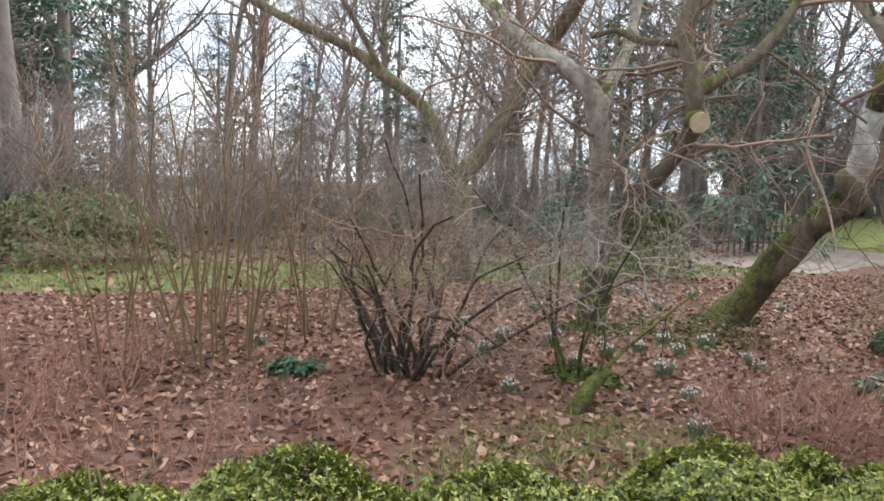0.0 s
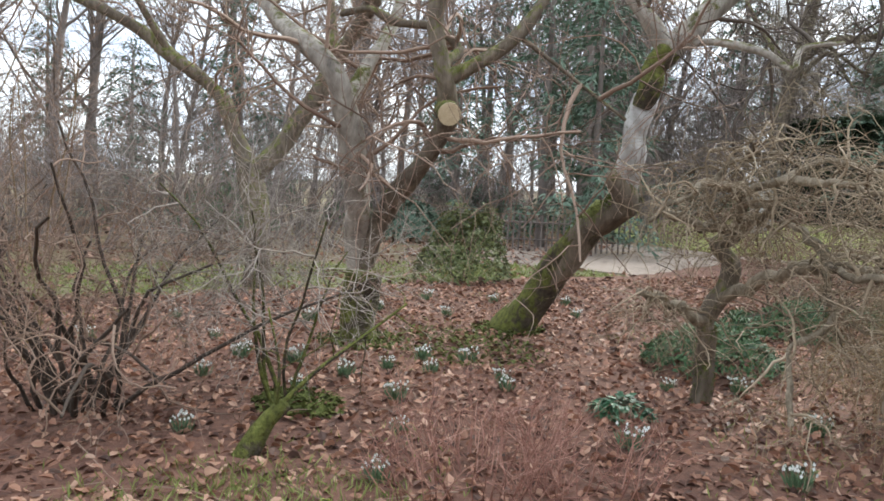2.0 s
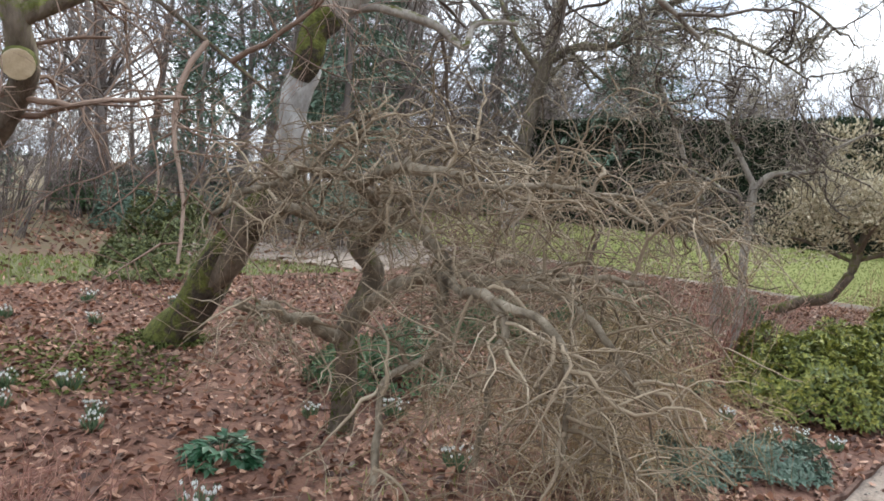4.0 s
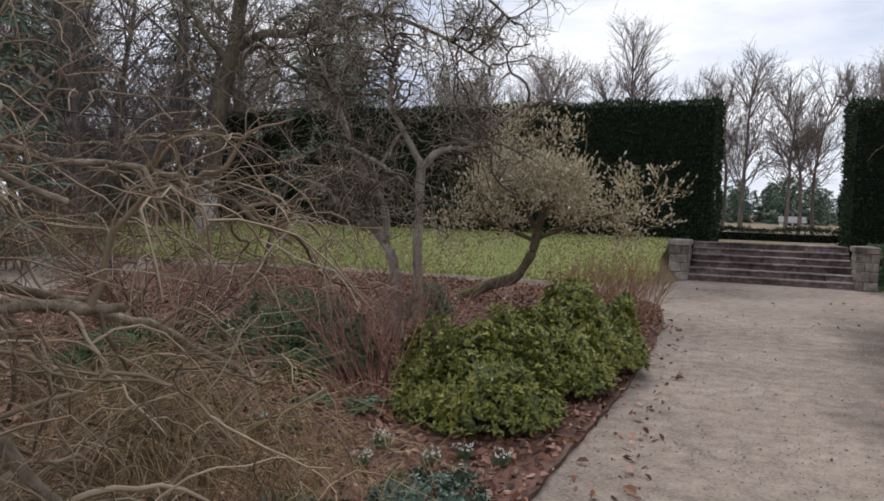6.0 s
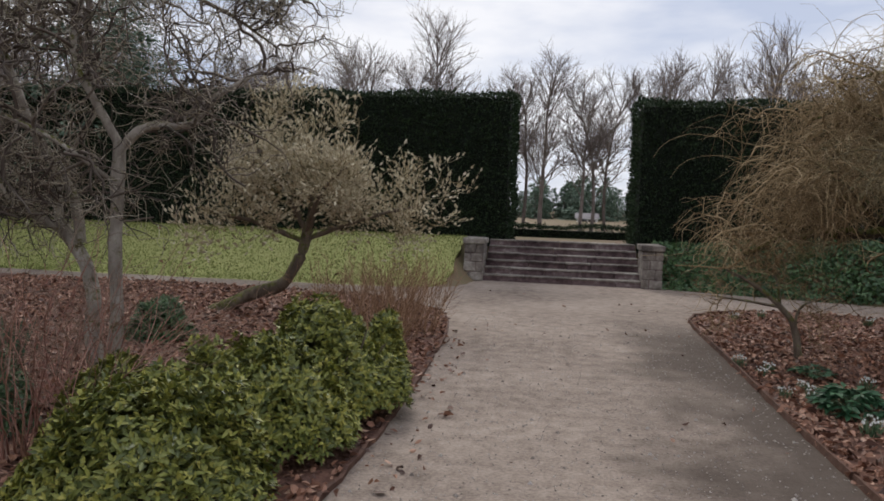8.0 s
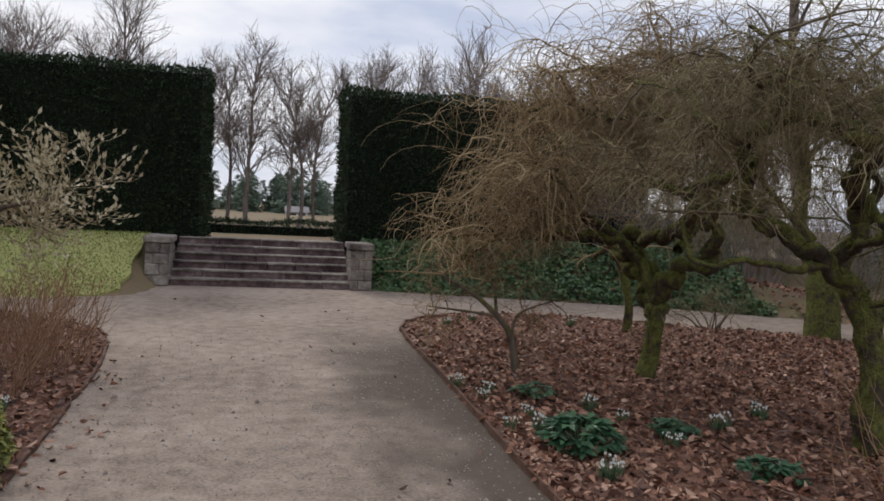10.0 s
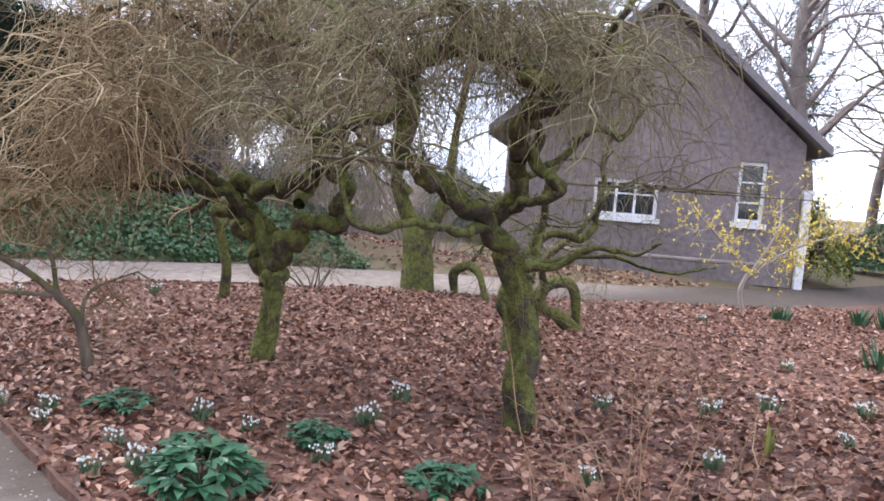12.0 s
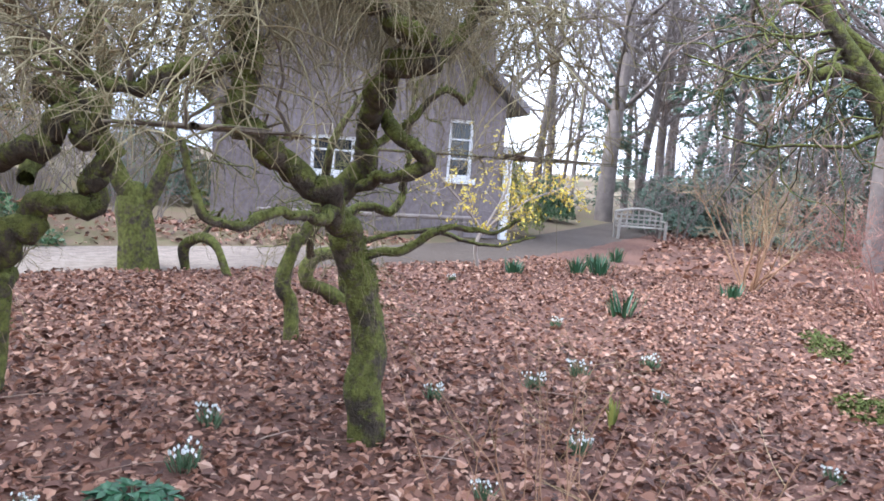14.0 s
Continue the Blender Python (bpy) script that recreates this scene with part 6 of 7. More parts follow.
for k, (x0, x1, z0, z1) in enumerate(WINS):
    fr = bmesh.new()
    t = 0.08
    boxes(fr, x0, x0 + t, 0.06, 0.16, z0, z1)
    boxes(fr, x1 - t, x1, 0.06, 0.16, z0, z1)
    boxes(fr, x0 + t, x1 - t, 0.06, 0.16, z1 - t, z1)
    boxes(fr, x0 + t, x1 - t, 0.06, 0.16, z0, z0 + t)
    fr.transform(CM)
    win = part("window", fr, M["white"], cot, "white painted window frame")
    cols = 1 if k == 0 else 3
    cw = (x1 - x0 - 2 * t) / cols
    for c in range(cols):
        gp = bmesh.new()
        boxes(gp, x0 + t + c * cw + 0.003, x0 + t + (c + 1) * cw - 0.003, 0.1, 0.11, z0 + t, z1 - t)
        gp.transform(CM)
        part("pane", gp, M["glass"], win, "dark reflecting pane")
        for b in range(cols - 1 if c == 0 else 0):
            mb = bmesh.new()
            xx = x0 + t + (b + 1) * cw
            boxes(mb, xx - 0.03, xx + 0.03, 0.07, 0.15, z0 + t, z1 - t)
            mb.transform(CM)
            part("mullion", mb, M["white"], win)
    for zz in ([z0 + (z1 - z0) * 0.33, z0 + (z1 - z0) * 0.66] if k == 0 else [z0 + (z1 - z0) * 0.62]):
        mb = bmesh.new()
        boxes(mb, x0 + t, x1 - t, 0.075, 0.14, zz - 0.02, zz + 0.02)
        mb.transform(CM)
        part("glazing_bar", mb, M["white"], win)
    sl = bmesh.new()
    boxes(sl, x0 - 0.08, x1 + 0.08, -0.08, 0.06, z0 - 0.12, z0 - 0.003)
    sl.transform(CM)
    part("sill", sl, M["white"], win, "white window sill")
ps_ = bmesh.new()
boxes(ps_, -0.2, -0.03, -0.14, 0.03, 0, 2.1)
boxes(ps_, -0.24, 0.0, -0.18, 0.05, 2.1, 2.2)
ps_.transform(CM)
part("porch_post", ps_, M["white"], cot, "white painted post at the corner")
# low rail in front of the cottage
rl = thing("low_rail", (14.8, 12.6, 0), "low dark timber rail in front of the cottage", "rail")
for a in range(5):
    x, y = 13.6 + a * 0.85, 13.9 - a * 0.72
    part("post", block(x - 0.05, x + 0.05, y - 0.05, y + 0.05, hz(x, y) - 0.05, hz(x, y) + 0.5, 0.01), M["bark_far"], rl)
s = Soup()
s.tube([(13.4, 14.07, 0.55), (17.2, 10.85, 0.5)], 0.05, 6)
put("bar", s, M["bark_far"], rl)

# white garden bench with an arched lattice back
bn = thing("garden_bench", (22.6, 7.6, 0), "pale weathered bench with arched lattice back", "bench")
BM_ = Matrix.Translation((22.6, 7.6, hz(22.6, 7.6))) @ Matrix.Rotation(radians(-68 + 0), 4, "Z") @ Matrix.Scale(0.82, 4)


def bpart(name, *b):
    q = bmesh.new()
    boxes(q, *b)
    q.transform(BM_)
    part(name, q, M["pale_wood"], bn)


for x in (-0.8, 0.8):
    bpart("leg", x - 0.04, x + 0.04, -0.55, -0.47, -0.03, 0.62)
    bpart("leg", x - 0.04, x + 0.04, -0.02, 0.06, -0.03, 0.88)
    bpart("armrest", x - 0.05, x + 0.05, -0.58, -0.03, 0.622, 0.66)
for i in range(4):
    bpart("seat_slat", -0.82, 0.82, -0.52 + i * 0.125, -0.41 + i * 0.125, 0.40, 0.43)
for x in np.linspace(-0.6, 0.6, 7):
    bpart("back_upright", x - 0.025, x + 0.025, 0.0, 0.04, 0.44, 0.86 + 0.12 * math.cos(x * 1.9))
for z in (0.5, 0.66, 0.8):
    bpart("back_rail", -0.76, 0.76, -0.004, 0.044, z - 0.025, z + 0.025)
s = Soup()
s.tube([BM_ @ Vector((x, 0.02, 0.88 + 0.14 * math.cos(x * 1.9))) for x in np.linspace(-0.82, 0.82, 13)], 0.04, 6)
put("top_rail", s, M["pale_wood"], bn)


# ---- the woods around ----
def bare_tree(name, h, seed, trunk_r, spread, label, group, counts=(24, 120, 420), split=0.45, mat="bark_far", twig="far_twig", thin=1.0, rise=0.0):
    r = np.random.default_rng(seed)
    t = thing(name, (0, 0, 0), label, "tree", group)
    s = Soup()
    trunk = strand(r, (0, 0, -0.15), (r.normal(0, 0.04), r.normal(0, 0.04), 1), h * 0.85, 14, 0.045, -0.03)
    s.tube(trunk, np.linspace(trunk_r, trunk_r * 0.2, 15), 7)
    put("trunk", s, M[mat], t)
    s, f = Soup(), Soup()
    lines = []
    for q in range(counts[0]):
        k = r.uniform(split, 1.0)
        i = min(int(k * 14), 13)
        a = r.uniform(0, 6.28)
        l = strand(r, trunk[i], (np.cos(a) * spread, np.sin(a) * spread, r.uniform(0.3, 1.1) + rise), h * r.uniform(0.16, 0.36) * (1.3 - k * 0.6), 7, 0.06 if rise else 0.14, -0.06)
        s.tube(l, np.linspace(trunk_r * 0.28, trunk_r * 0.08, 8), 4)
        lines.append(l)
    branch_out(r, s, f, lines, [(counts[1], h * 0.11, 0.02 * thin, 5, 0.07 if rise else 0.16, -0.06, 0.45 if rise else 0.6, 3), (counts[2], h * 0.07, 0.009 * thin, 4, 0.08 if rise else 0.16, -0.05, 0.45 if rise else 0.6, 3)])
    tagged(put("branchwork", s, M[mat], t), kind="stuff")
    tagged(put("twigwork", f, M[twig], t), kind="stuff")
    return t


def scatter(src, places, seed, lo=0.8, hi=1.2):
    """Copies of some things at the given places; the first takes the source itself."""
    rr = random.Random(seed)
    used = set()
    for (x, y) in places:
        o = rr.choice(src)
        k = rr.uniform(lo, hi)
        m = Matrix.Translation((x, y, ground_z(x, y))) @ Matrix.Rotation(rr.uniform(0, 6.28), 4, "Z") @ Matrix.Diagonal((k, k, k * rr.uniform(0.92, 1.1), 1))
        if o.name not in used:
            used.add(o.name)
            first.append((o, m))
        else:
            copy_thing(o, m).matrix_world = m


def ground_z(x, y):
    return 0.4 if y > 30 else (0.76 if y > 21.5 else hz(x, y) - 0.045)


first = []
rr = random.Random(77)
wood = [bare_tree("woodland_tree", 13, 500, 0.17, 0.8, "tall slender bare woodland tree", "woodland trees", split=0.35), bare_tree("woodland_tree", 15, 501, 0.2, 0.7, "tall bare woodland tree with forked crown", "woodland trees"),
        bare_tree("woodland_tree", 11, 502, 0.12, 0.9, "thin bare woodland tree", "woodland trees", split=0.25), bare_tree("woodland_tree", 16, 503, 0.26, 1.0, "broad bare woodland tree", "woodland trees", (30, 150, 520), 0.3)]
west = []
for i in range(92):
    x = -16.5 - 30 * rr.random() ** 1.2
    y = rr.uniform(-16, 36)
    if not (x > -19 and 4 < y < 21) and not (x > -24 and y > 21):
        west.append((x, y))
scatter(wood, west, 1, 0.75, 1.2)
row = [bare_tree("avenue_tree", 10.3, 510, 0.16, 0.8, "tall narrow bare tree beyond the hedge", "trees beyond the hedge", (30, 240, 1200), 0.32, thin=1.0, rise=0.35),
       bare_tree("avenue_tree", 10.9, 511, 0.16, 0.72, "tall narrow bare tree with upswept branches", "trees beyond the hedge", (30, 240, 1200), 0.28, thin=1.0, rise=0.35),
       bare_tree("avenue_tree", 9.9, 512, 0.13, 0.9, "narrow bare tree beyond the hedge", "trees beyond the hedge", (28, 220, 1100), 0.34, thin=1.0, rise=0.35)]
scatter(row, [(x + rr.uniform(-0.8, 0.8), 44 + rr.uniform(-2, 9)) for x in np.arange(-30, 34, 1.35)], 2, 0.92, 1.02)
east = [(x, y) for x, y in [(rr.uniform(19, 48), rr.uniform(-16, 34)) for _ in range(48)] if not (x < 29 and 4.5 < y < 21.5) and y - 8 < 1.2 * (x - 8)]
scatter(wood, east + [(35, 4.5), (38, 9), (37, 12), (40, 6), (42, 10)], 3, 0.8, 1.3)
big = [bare_tree("large_tree", 15, 520, 0.33, 0.9, "large old bare tree with stout grey trunk", "large trees", (26, 170, 800), 0.3, "bark_far")]
scatter(big, [(22.5, 11.8), (27, 4.0), (24.5, 15.5), (30, 9.5), (25, 0.5), (21.5, 20), (19, 26)], 4, 0.9, 1.15)


def conifer(name, h, rad, seed, label, mat="conifer", n=90, base=0.12, fill=85, leaf=0.26):
    r = np.random.default_rng(seed)
    t = thing(name, (0, 0, 0), label, "conifer", "conifers")
    s = Soup()
    s.tube([(0, 0, -0.15), (0.03, 0.02, h * 0.5), (0, 0, h * 0.96)], [0.03 * h * 0.5, 0.02 * h * 0.5, 0.02], 6)
    put("trunk", s, M["bark_far"], t)
    s = Soup()
    for q in range(n):
        k = base + (1 - base) * (q + r.uniform(0, 1)) / n
        a = r.uniform(0, 6.28)
        ln = rad * (1 - k) ** 0.75 * r.uniform(0.6, 1.15) + 0.15
        l = strand(r, (0, 0, h * k), (np.cos(a), np.sin(a), 0.15), ln, 6, 0.07, 0.06)
        m = max(12, int(fill * ln / rad))
        i = r.uniform(0.15, 1, m) * 6
        i0 = np.minimum(i.astype(int), 5)
        p = l[i0] + (l[i0 + 1] - l[i0]) * (i - i0)[:, None] + r.normal(0, 0.03 * rad, (m, 3))
        d = np.column_stack([np.cos(a) + r.normal(0, 0.7, m), np.sin(a) + r.normal(0, 0.7, m), r.normal(-0.35, 0.3, m)])
        s.leaves(p, d, r.normal(0, 0.4, (m, 3)) + np.array((0, 0, 1)), r.uniform(0.6, 1.2, m) * leaf, r.uniform(0.5, 1, m) * leaf * 0.35, 0.1)
    tagged(put("foliage", s, M[mat], t), kind="stuff")
    return t


con = [conifer("conifer", 9, 2.4, 530, "dense dark green garden conifer"), conifer("conifer", 7, 2.2, 531, "shaggy green conifer reaching low", base=0.05), conifer("conifer", 12, 2.6, 532, "tall dark conifer with open crown", base=0.3)]
scatter(con, [(-19, 21), (-21.5, 17), (-24, 20), (-22, 24), (-27, 12), (-30, 6), (-24, -7), (-27, -9), (-33, -2), (-29, 16), (28, 0.5), (31, -4), (33, 5), (27, -6), (35, 10), (30, 15), (26, 22), (24, -3), (25.5, 5.2), (26.5, 2.6), (24.5, 1.0), (28.5, 3.8), (23.2, -1.2), (26, -2.6), (30, 1.8), (22, -6), (-20.6, -6.8), (-24.6, -5.8), (-24.2, 3.2), (-15.0, 10.2), (-16.5, 9.7), (-12.9, 20.8), (-24.2, -0.1), (-20.0, 9.0)], 5, 0.8, 1.25)
far = []
for i in range(140):
    far.append((rr.uniform(-14, 26) if i < 90 else rr.uniform(-70, 90), rr.uniform(98, 130)))
far_con = [conifer("far_conifer", 7, 2.4, 533, "far dark conifer on the skyline", n=50, fill=30, leaf=0.85, base=0.03)]
bc = conifer("conifer", 10, 5.2, 534, "broad grey-green conifer behind the hedge", n=300, base=0.03, fill=150)
first.append((bc, Matrix.Translation((-18, 30.5, 0.35))))
scatter(far_con, far, 6, 0.5, 0.85)

und = []
for i, (m, lab) in enumerate([("dark_leaf", "dark evergreen bush in the woodland undergrowth"), ("conifer", "green bush in the woodland undergrowth")]):
    q = leafbush((0, 0, 0), 1.4, 1.4, 1.7, 1700, M[m], lab, 540 + i, 0.11, 0.45, "undergrowth_bush", "undergrowth")
    und.append(q)
scatter(und, [(-20, 19.6), (-18.2, 22.5), (-17.6, 20), (-18.5, 6.5), (-21, 2), (-20, -7), (-16, -8.5), (-25, 8), (-21, 11), (26, 6.5), (27.5, 2.5), (29, 7.2), (24, 3.5), (25.5, -1.5), (23.5, -4), (22, 14), (20.5, 17), (26, 11), (20, 22.4), (14, 22.8), (10.8, 23.2), (30, 12), (31, 2), (18, 12.4 + 8)], 7, 0.7, 1.3)
brush = []
for i in range(3):
    q = shrub((0, 0, 0), "tangle of fine bare brown brush", 30, 2.4, 0.5, 0.012, M["bark_far"], M["far_twig"], [(110, 0.9, 0.008, 5, 0.16, -0.06, 0.55, 3), (300, 0.65, 0.005, 4, 0.16, -0.05, 0.55, 3)], 550 + i, "brushwood", 0.09, "brushwood", 0.7)
    brush.append(q)
bp_ = [(rr.uniform(-26, -13.5), rr.uniform(-14, 22)) for _ in range(48)]
bp_ = [(x, y) for x, y in bp_ if not inside(GRAVEL_WEST, np.array([x]), np.array([y]))[0] and not (x > -17.5 and 13 < y < 22)]
bp_ += [(x, y) for x, y in [(rr.uniform(19, 30), rr.uniform(-12, 24)) for _ in range(30)] if not (7 < y < 21) and y < x]
scatter(brush, bp_, 8, 0.7, 1.3)
scatter(brush, [(rr.uniform(-30, -18), rr.uniform(-16, 16)) for _ in range(14)] + [(rr.uniform(-27, -17), rr.uniform(17.5, 25)) for _ in range(12)], 9, 1.4, 2.2)
scatter(brush, [(9.2, 17.8), (10.5, 16.9), (11.6, 18.2), (12.4, 16.2), (13.4, 17.8), (8.2, 18.6), (10.2, 19.4), (13.2, 20.5), (15.5, 19.5)], 13, 0.6, 1.0)
scatter(und, [(11.2, 20.2), (9.6, 18.9)], 14, 0.7, 0.9)
scatter(wood[:1], [(-18.5, 19), (-20, 22.5), (-22, 18.5), (-24, 22), (-19.3, 25), (-26, 19.5), (-17.6, 22)], 12, 0.8, 1.1)
leafbush((-13.6, -6.2, hz(-13.6, -6.2)), 1.5, 1.8, 1.5, 2200, M["olive_leaf"], "rounded olive-green evergreen bush at the wood edge", 545, 0.08, 0.42, "evergreen_bush")
leafbush((-9.9, 3.0, hz(-9.9, 3.0)), 0.75, 0.8, 1.45, 1300, M["olive_leaf"], "open olive-green evergreen bush at the lawn edge", 547, 0.07, 0.42, "evergreen_bush")
for o, m in first:
    o.matrix_world = m

# the tall white-footed tree at the end of the hedge
plain_tree("tall_tree", (-15.8, 18.3, 0.55), "tall tree with white lichened foot and mossy trunk", M["bark_white"],
           [([(-15.84, 18.28, 0.3), (-15.82, 18.31, 0.79), (-15.77, 18.4, 1.97), (-15.7, 18.47, 2.6)], 0.36, 0.29),
            ([(-15.73, 18.44, 2.3), (-15.57, 18.61, 4.15), (-15.24, 18.85, 6.17), (-15.06, 19.02, 7.85), (-14.8, 19.3, 10)], 0.3, 0.14),
            ([(-15.17, 18.89, 6.3), (-14.3, 19.2, 6.77), (-13.19, 19.56, 6.79), (-12.73, 19.75, 7.39), (-11.95, 20.05, 8.07), (-10.5, 20, 8.2)], 0.16, 0.05),
            ([(-15.35, 18.78, 5.5), (-14.46, 19.13, 6.4), (-13.8, 19.1, 5.7), (-13.3, 18.8, 5.2)], 0.1, 0.03),
            ([(-15.3, 18.8, 5.8), (-16.2, 18.4, 7.0), (-17, 18.2, 8.4)], 0.13, 0.05), ([(-15.1, 19, 7.5), (-14, 18, 9), (-13, 17.2, 10)], 0.1, 0.04),
            ([(-13.0, 19.6, 6.9), (-11.5, 18.6, 7.2), (-10, 17.8, 6.8), (-9, 17, 6.2)], 0.07, 0.03),
            ([(-13.19, 19.56, 6.8), (-11, 20, 7.3), (-9, 20.5, 6.7), (-7.4, 21, 5.7)], 0.08, 0.03), ([(-12, 19.9, 7.8), (-10, 20.4, 8.6), (-8, 21, 8.0), (-6.8, 21.2, 7.0)], 0.08, 0.03),
            ([(-14.5, 19.2, 6.6), (-13.5, 20.2, 5.6), (-12.2, 20.6, 5.0)], 0.06, 0.03)], 560,
           [(90, 1.8, 0.035, 9, 0.38, 0.02, 0.75, 4), (700, 1.1, 0.016, 7, 0.38, 0.03, 0.75, 3), (4200, 0.55, 0.009, 5, 0.3, 0.0, 0.7, 3)], M["twig_lichen"], "", M["twig_dark"], M["bark"])
# paling fence beyond the west drive
fn = thing("paling_fence", (-15.6, 9.6, 0), "low grey paling fence beyond the drive", "fence")
for i in range(26):
    k = i / 25
    x, y = -15.9 + 1.6 * k, 7.6 + 3.4 * k
    part("pale", block(x - 0.03, x + 0.03, y - 0.012, y + 0.012, hz(x, y) - 0.08, 0.95, 0.005), M["bark_far"], fn)
for z in (0.3, 0.75):
    s = Soup()
    s.tube([(-15.93, 7.55, z), (-14.27, 11.05, z)], 0.025, 4)
    put("rail", s, M["bark_far"], fn)
# far white building
fb = thing("far_building", (3.2, 92, 0.4), "long low white building far beyond the trees", "building")
part("wall", block(2.6, 5, 90, 95, 0.0, 0.75), M["white"], fb)
bm = bmesh.new()
rv = [bm.verts.new(v) for v in ((2.4, 89.8, 0.75), (5.2, 89.8, 0.75), (5.2, 95.2, 0.75), (2.4, 95.2, 0.75), (2.4, 92.5, 1.4), (5.2, 92.5, 1.4))]
for f in ((0, 1, 5, 4), (2, 3, 4, 5), (1, 2, 5), (3, 0, 4), (3, 2, 1, 0)):
    bm.faces.new([rv[i] for i in f])
part("roof", bm, M["slate"], fb)
for x in (2.9, 3.9):
    part("window", block(x, x + 0.8, 89.93, 89.99, 0.4, 0.65), M["glass"], fb)


leafbush((19.7, 10.75, hz(19.7, 10.75)), 1.3, 1.0, 2.1, 1900, M["rhodo"], "tall yellow-green evergreen bush by the cottage", 546, 0.08, 0.42, tips=M["rhodo_tip"])


# ---- fallen leaves, grit, grass ----
def litter(name, poly, box, n, label, seed, size=0.075, lift=0.0, mat="leaf"):
    r = np.random.default_rng(seed)
    x, y = r.uniform(box[0], box[1], n), r.uniform(box[2], box[3], n)
    if poly is not None:
        k = inside(poly, x, y)
        x, y = x[k], y[k]
    n = len(x)
    p = np.column_stack([x, y, H(x, y) + r.uniform(0.002, 0.022, n) + lift])
    a = r.uniform(0, 6.28, n)
    d = np.column_stack([np.cos(a), np.sin(a), r.normal(0.08, 0.34, n)])
    up = np.column_stack([r.normal(0, 0.55, n), r.normal(0, 0.55, n), np.ones(n)])
    s = Soup()
    ln = r.uniform(0.35, 1.45, n) * size
    s.leaves(p, d, up, ln, ln * r.uniform(0.4, 0.85, n), r.uniform(-0.3, 0.5, n), oval=True)
    return tagged(put(name, s, M[mat], None, "", False), label, "fallen leaves", "", "stuff")


litter("fallen_leaves", LEFT_BED, (-9.5, -0.9, -9, 14), 74000, "red-brown fallen leaves lying thick on the bed", 600, 0.06)
litter("fallen_leaves", RIGHT_BED, (2.1, 15, -3, 14.5), 92000, "red-brown fallen leaves lying thick on the bed", 601, 0.058)
litter("fallen_leaves", RIGHT_BED, (2.1, 8, 2, 12), 16000, "curled brown leaves on top of the litter", 602, 0.06, 0.02)
litter("fallen_leaves", [(-1.0, -5), (-0.55, 3), (-0.45, 5), (-0.6, 8), (-0.9, 11), (-1.05, 11), (-1.0, 6)], (-1.1, -0.2, -5, 11), 520, "scattered leaves along the path edge", 603, 0.06, 0.003)
litter("fallen_leaves", None, (-1, 2.1, 0, 16), 90, "few small leaves scattered on the gravel", 604, 0.05, 0.003)
litter("fallen_leaves", LAWN, (-16, -2, 15.2, 20), 50, "few brown leaves on the lawn", 605, 0.09, 0.02)
litter("fallen_leaves", [(-24, -12), (-9.5, -12), (-9.5, 7), (-12, 7), (-17, 13), (-24, 16)], (-24, -9.5, -12, 16), 9000, "brown leaves on the woodland ground", 606, 0.12, 0.0)
litter("fallen_leaves", None, (14, 26, -6, 7), 6000, "brown leaves on the woodland ground", 607, 0.12, 0.03)
litter("fallen_leaves", [(5, 17.4), (7.7, 16.4), (9.8, 15.2), (11.8, 13.7), (14, 12.0), (16, 11.3), (14.4, 15.8), (12, 19.5), (5, 19.5)], (5, 16, 11, 19.5), 9000, "brown leaves on the bank behind the far path", 608, 0.1, 0.0)
r = np.random.default_rng(610)
s = Soup()
n = 9000
x, y = r.uniform(-1.0, 2.1, n), r.uniform(-1, 13, n)
p = np.column_stack([x, y, np.full(n, 0.001)])
a = r.uniform(0, 6.28, n)
sz = r.uniform(0.003, 0.011, n) * (1 + 1.2 * (r.uniform(0, 1, n) > 0.96))
v = np.stack([p + np.column_stack([np.cos(a + q) * sz, np.sin(a + q) * sz, 0 * sz]) for q in (0, 2.2, 4.1)] + [p + np.column_stack([0 * sz, 0 * sz, sz * 0.8])], 1).reshape(-1, 3)
i = np.arange(n)[:, None] * 4
s.add(v, np.concatenate([i + np.array([[0, 1, 3]]), i + np.array([[1, 2, 3]]), i + np.array([[2, 0, 3]])]))
tagged(put("path_grit", s, M["grit"], None, "", False), "loose small stones on the gravel path", "gravel", "", "stuff")
r = np.random.default_rng(611)
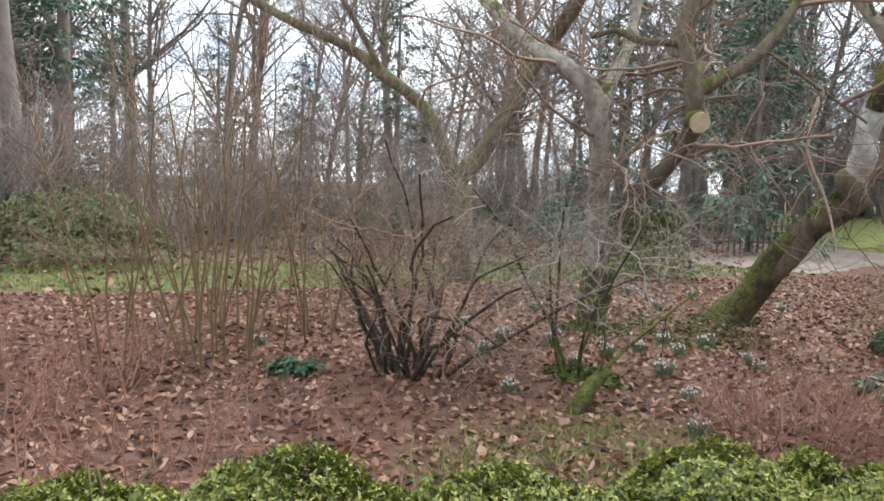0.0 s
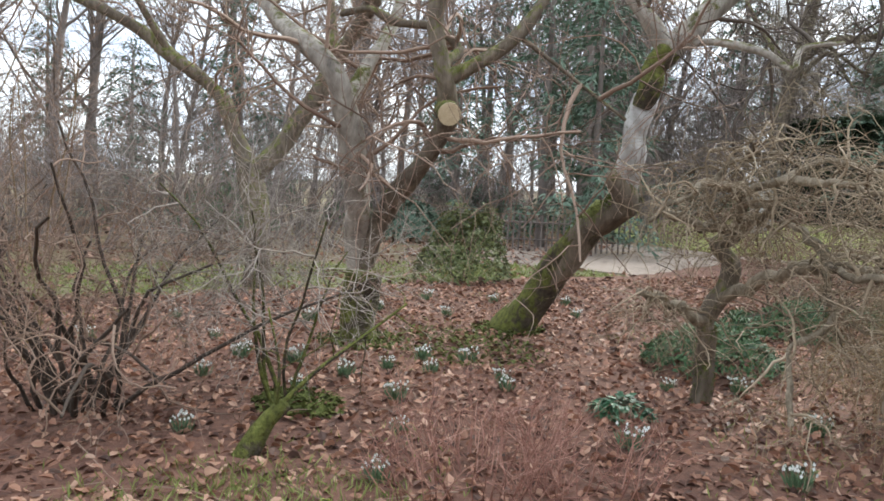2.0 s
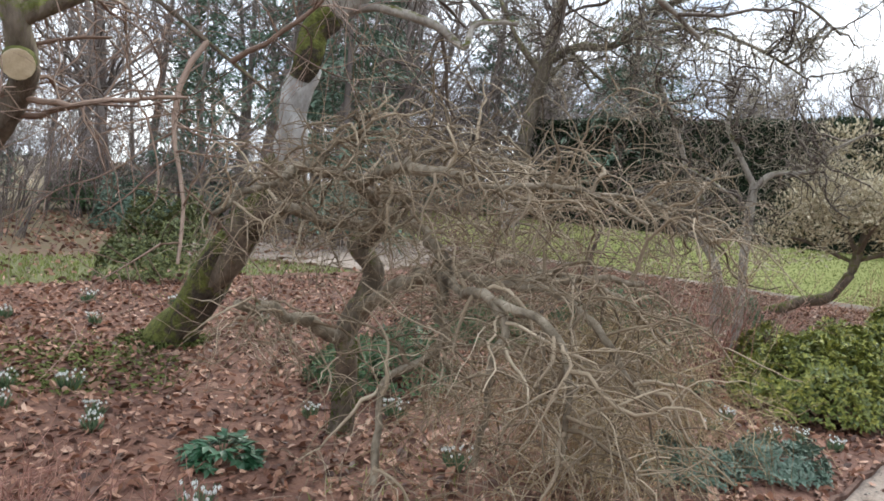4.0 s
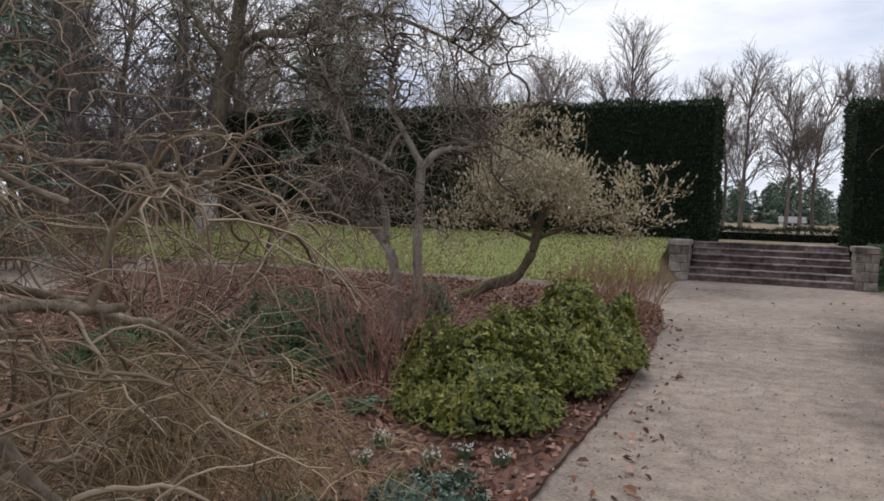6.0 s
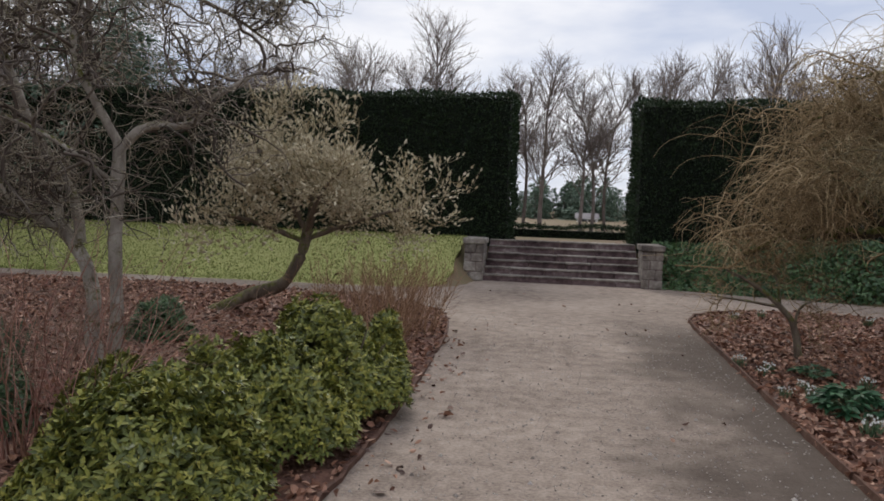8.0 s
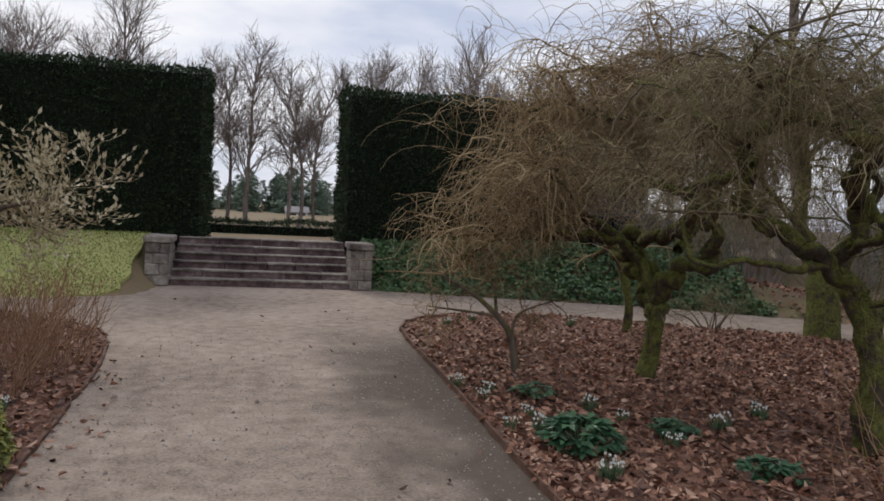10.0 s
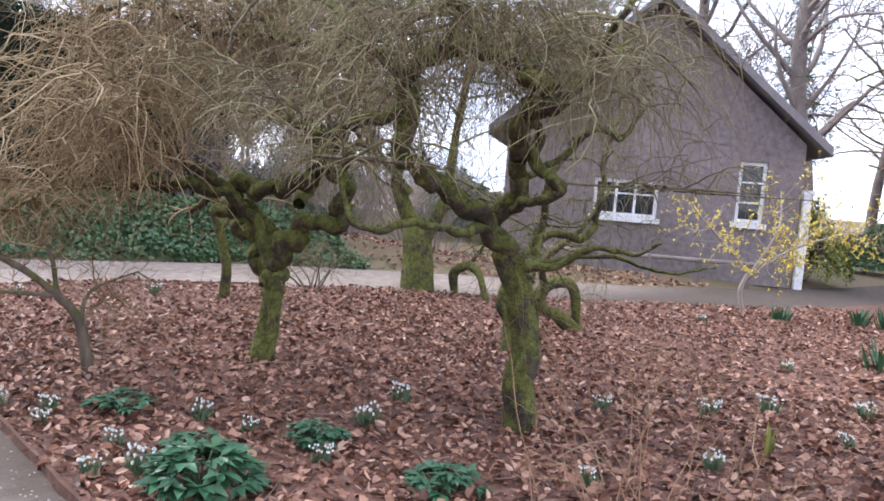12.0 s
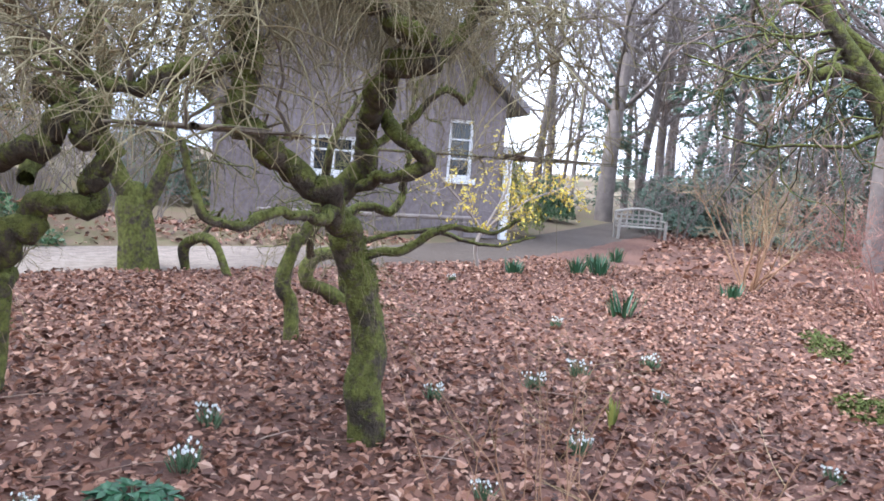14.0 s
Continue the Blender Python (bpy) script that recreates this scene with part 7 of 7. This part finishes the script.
for poly, box, n, lab, hgt in ((LAWN, (-16, -1.9, 15.4, 19.7), 26000, "short winter grass on the sloping lawn", 0.05), (LAWN_WEST, (-13.5, -9.4, -10, 7), 12000, "rough grass on the lawn strip", 0.09)):
    x, y = r.uniform(box[0], box[1], n), r.uniform(box[2], box[3], n)
    k = inside(poly, x, y)
    x, y = x[k], y[k]
    n = len(x)
    s = Soup()
    s.leaves(np.column_stack([x, y, H(x, y) - 0.005]), np.column_stack([r.normal(0, 0.5, n), r.normal(0, 0.5, n), np.ones(n)]), r.normal(0, 1, (n, 3)), r.uniform(0.6, 1.3, n) * hgt, np.full(n, 0.02), 0.1)
    tagged(put("grass", s, M["grass"]), lab, "grass", "", "stuff")
r = np.random.default_rng(620)
s = Soup()
for q in range(520):
    x, y = (r.uniform(-7, -1.3), r.uniform(-6, 11)) if q % 2 else (r.uniform(2.3, 9), r.uniform(3, 12.5))
    a = r.uniform(0, 6.28)
    l = strand(r, (x, y, hz(x, y) + 0.025), (np.cos(a), np.sin(a), 0.03), r.uniform(0.15, 0.6), 4, 0.14, 0.0)
    l[:, 2] = np.clip(l[:, 2], hz(x, y) + 0.012, hz(x, y) + 0.06)
    s.tube(l, np.linspace(r.uniform(0.003, 0.007), 0.002, 5), 4)
tagged(put("fallen_twigs", s, M["twig_brown"]), "thin broken twigs lying on the leaf litter", "fallen twigs", "", "stuff")
n = 5200
x, y = r.uniform(-8.5, -1.6, n), r.uniform(-4.5, 4.5, n)
k = ripple(x * 0.8 + 2, y * 0.9) > 0.15
x, y = x[k], y[k]
n = len(x)
s = Soup()
s.leaves(np.column_stack([x, y, H(x, y)]), np.column_stack([r.normal(0, 0.8, n), r.normal(0, 0.8, n), np.ones(n)]), r.normal(0, 1, (n, 3)), r.uniform(0.03, 0.09, n), np.full(n, 0.008), 0.1)
tagged(put("grass", s, M["grass"]), "sparse grass and moss blades between fallen leaves", "grass", "", "stuff")
r = np.random.default_rng(640)
n = 2000
a, k = r.uniform(0, 6.28, n), np.sqrt(r.uniform(0, 1, n)) * r.uniform(0.7, 1.1, n)
x, y = -2.75 + np.cos(a) * k * 0.8, -2.75 + np.sin(a) * k * 1.05
s = Soup()
s.leaves(np.column_stack([x, y, H(x, y)]), np.column_stack([r.normal(0, 0.7, n), r.normal(0, 0.7, n), np.ones(n)]), r.normal(0, 1, (n, 3)), r.uniform(0.03, 0.12, n), np.full(n, 0.008), 0.1)
tagged(put("grass", s, M["grass"]), "shaggy patch of olive winter grass in the leaf litter", "grass", "", "stuff")
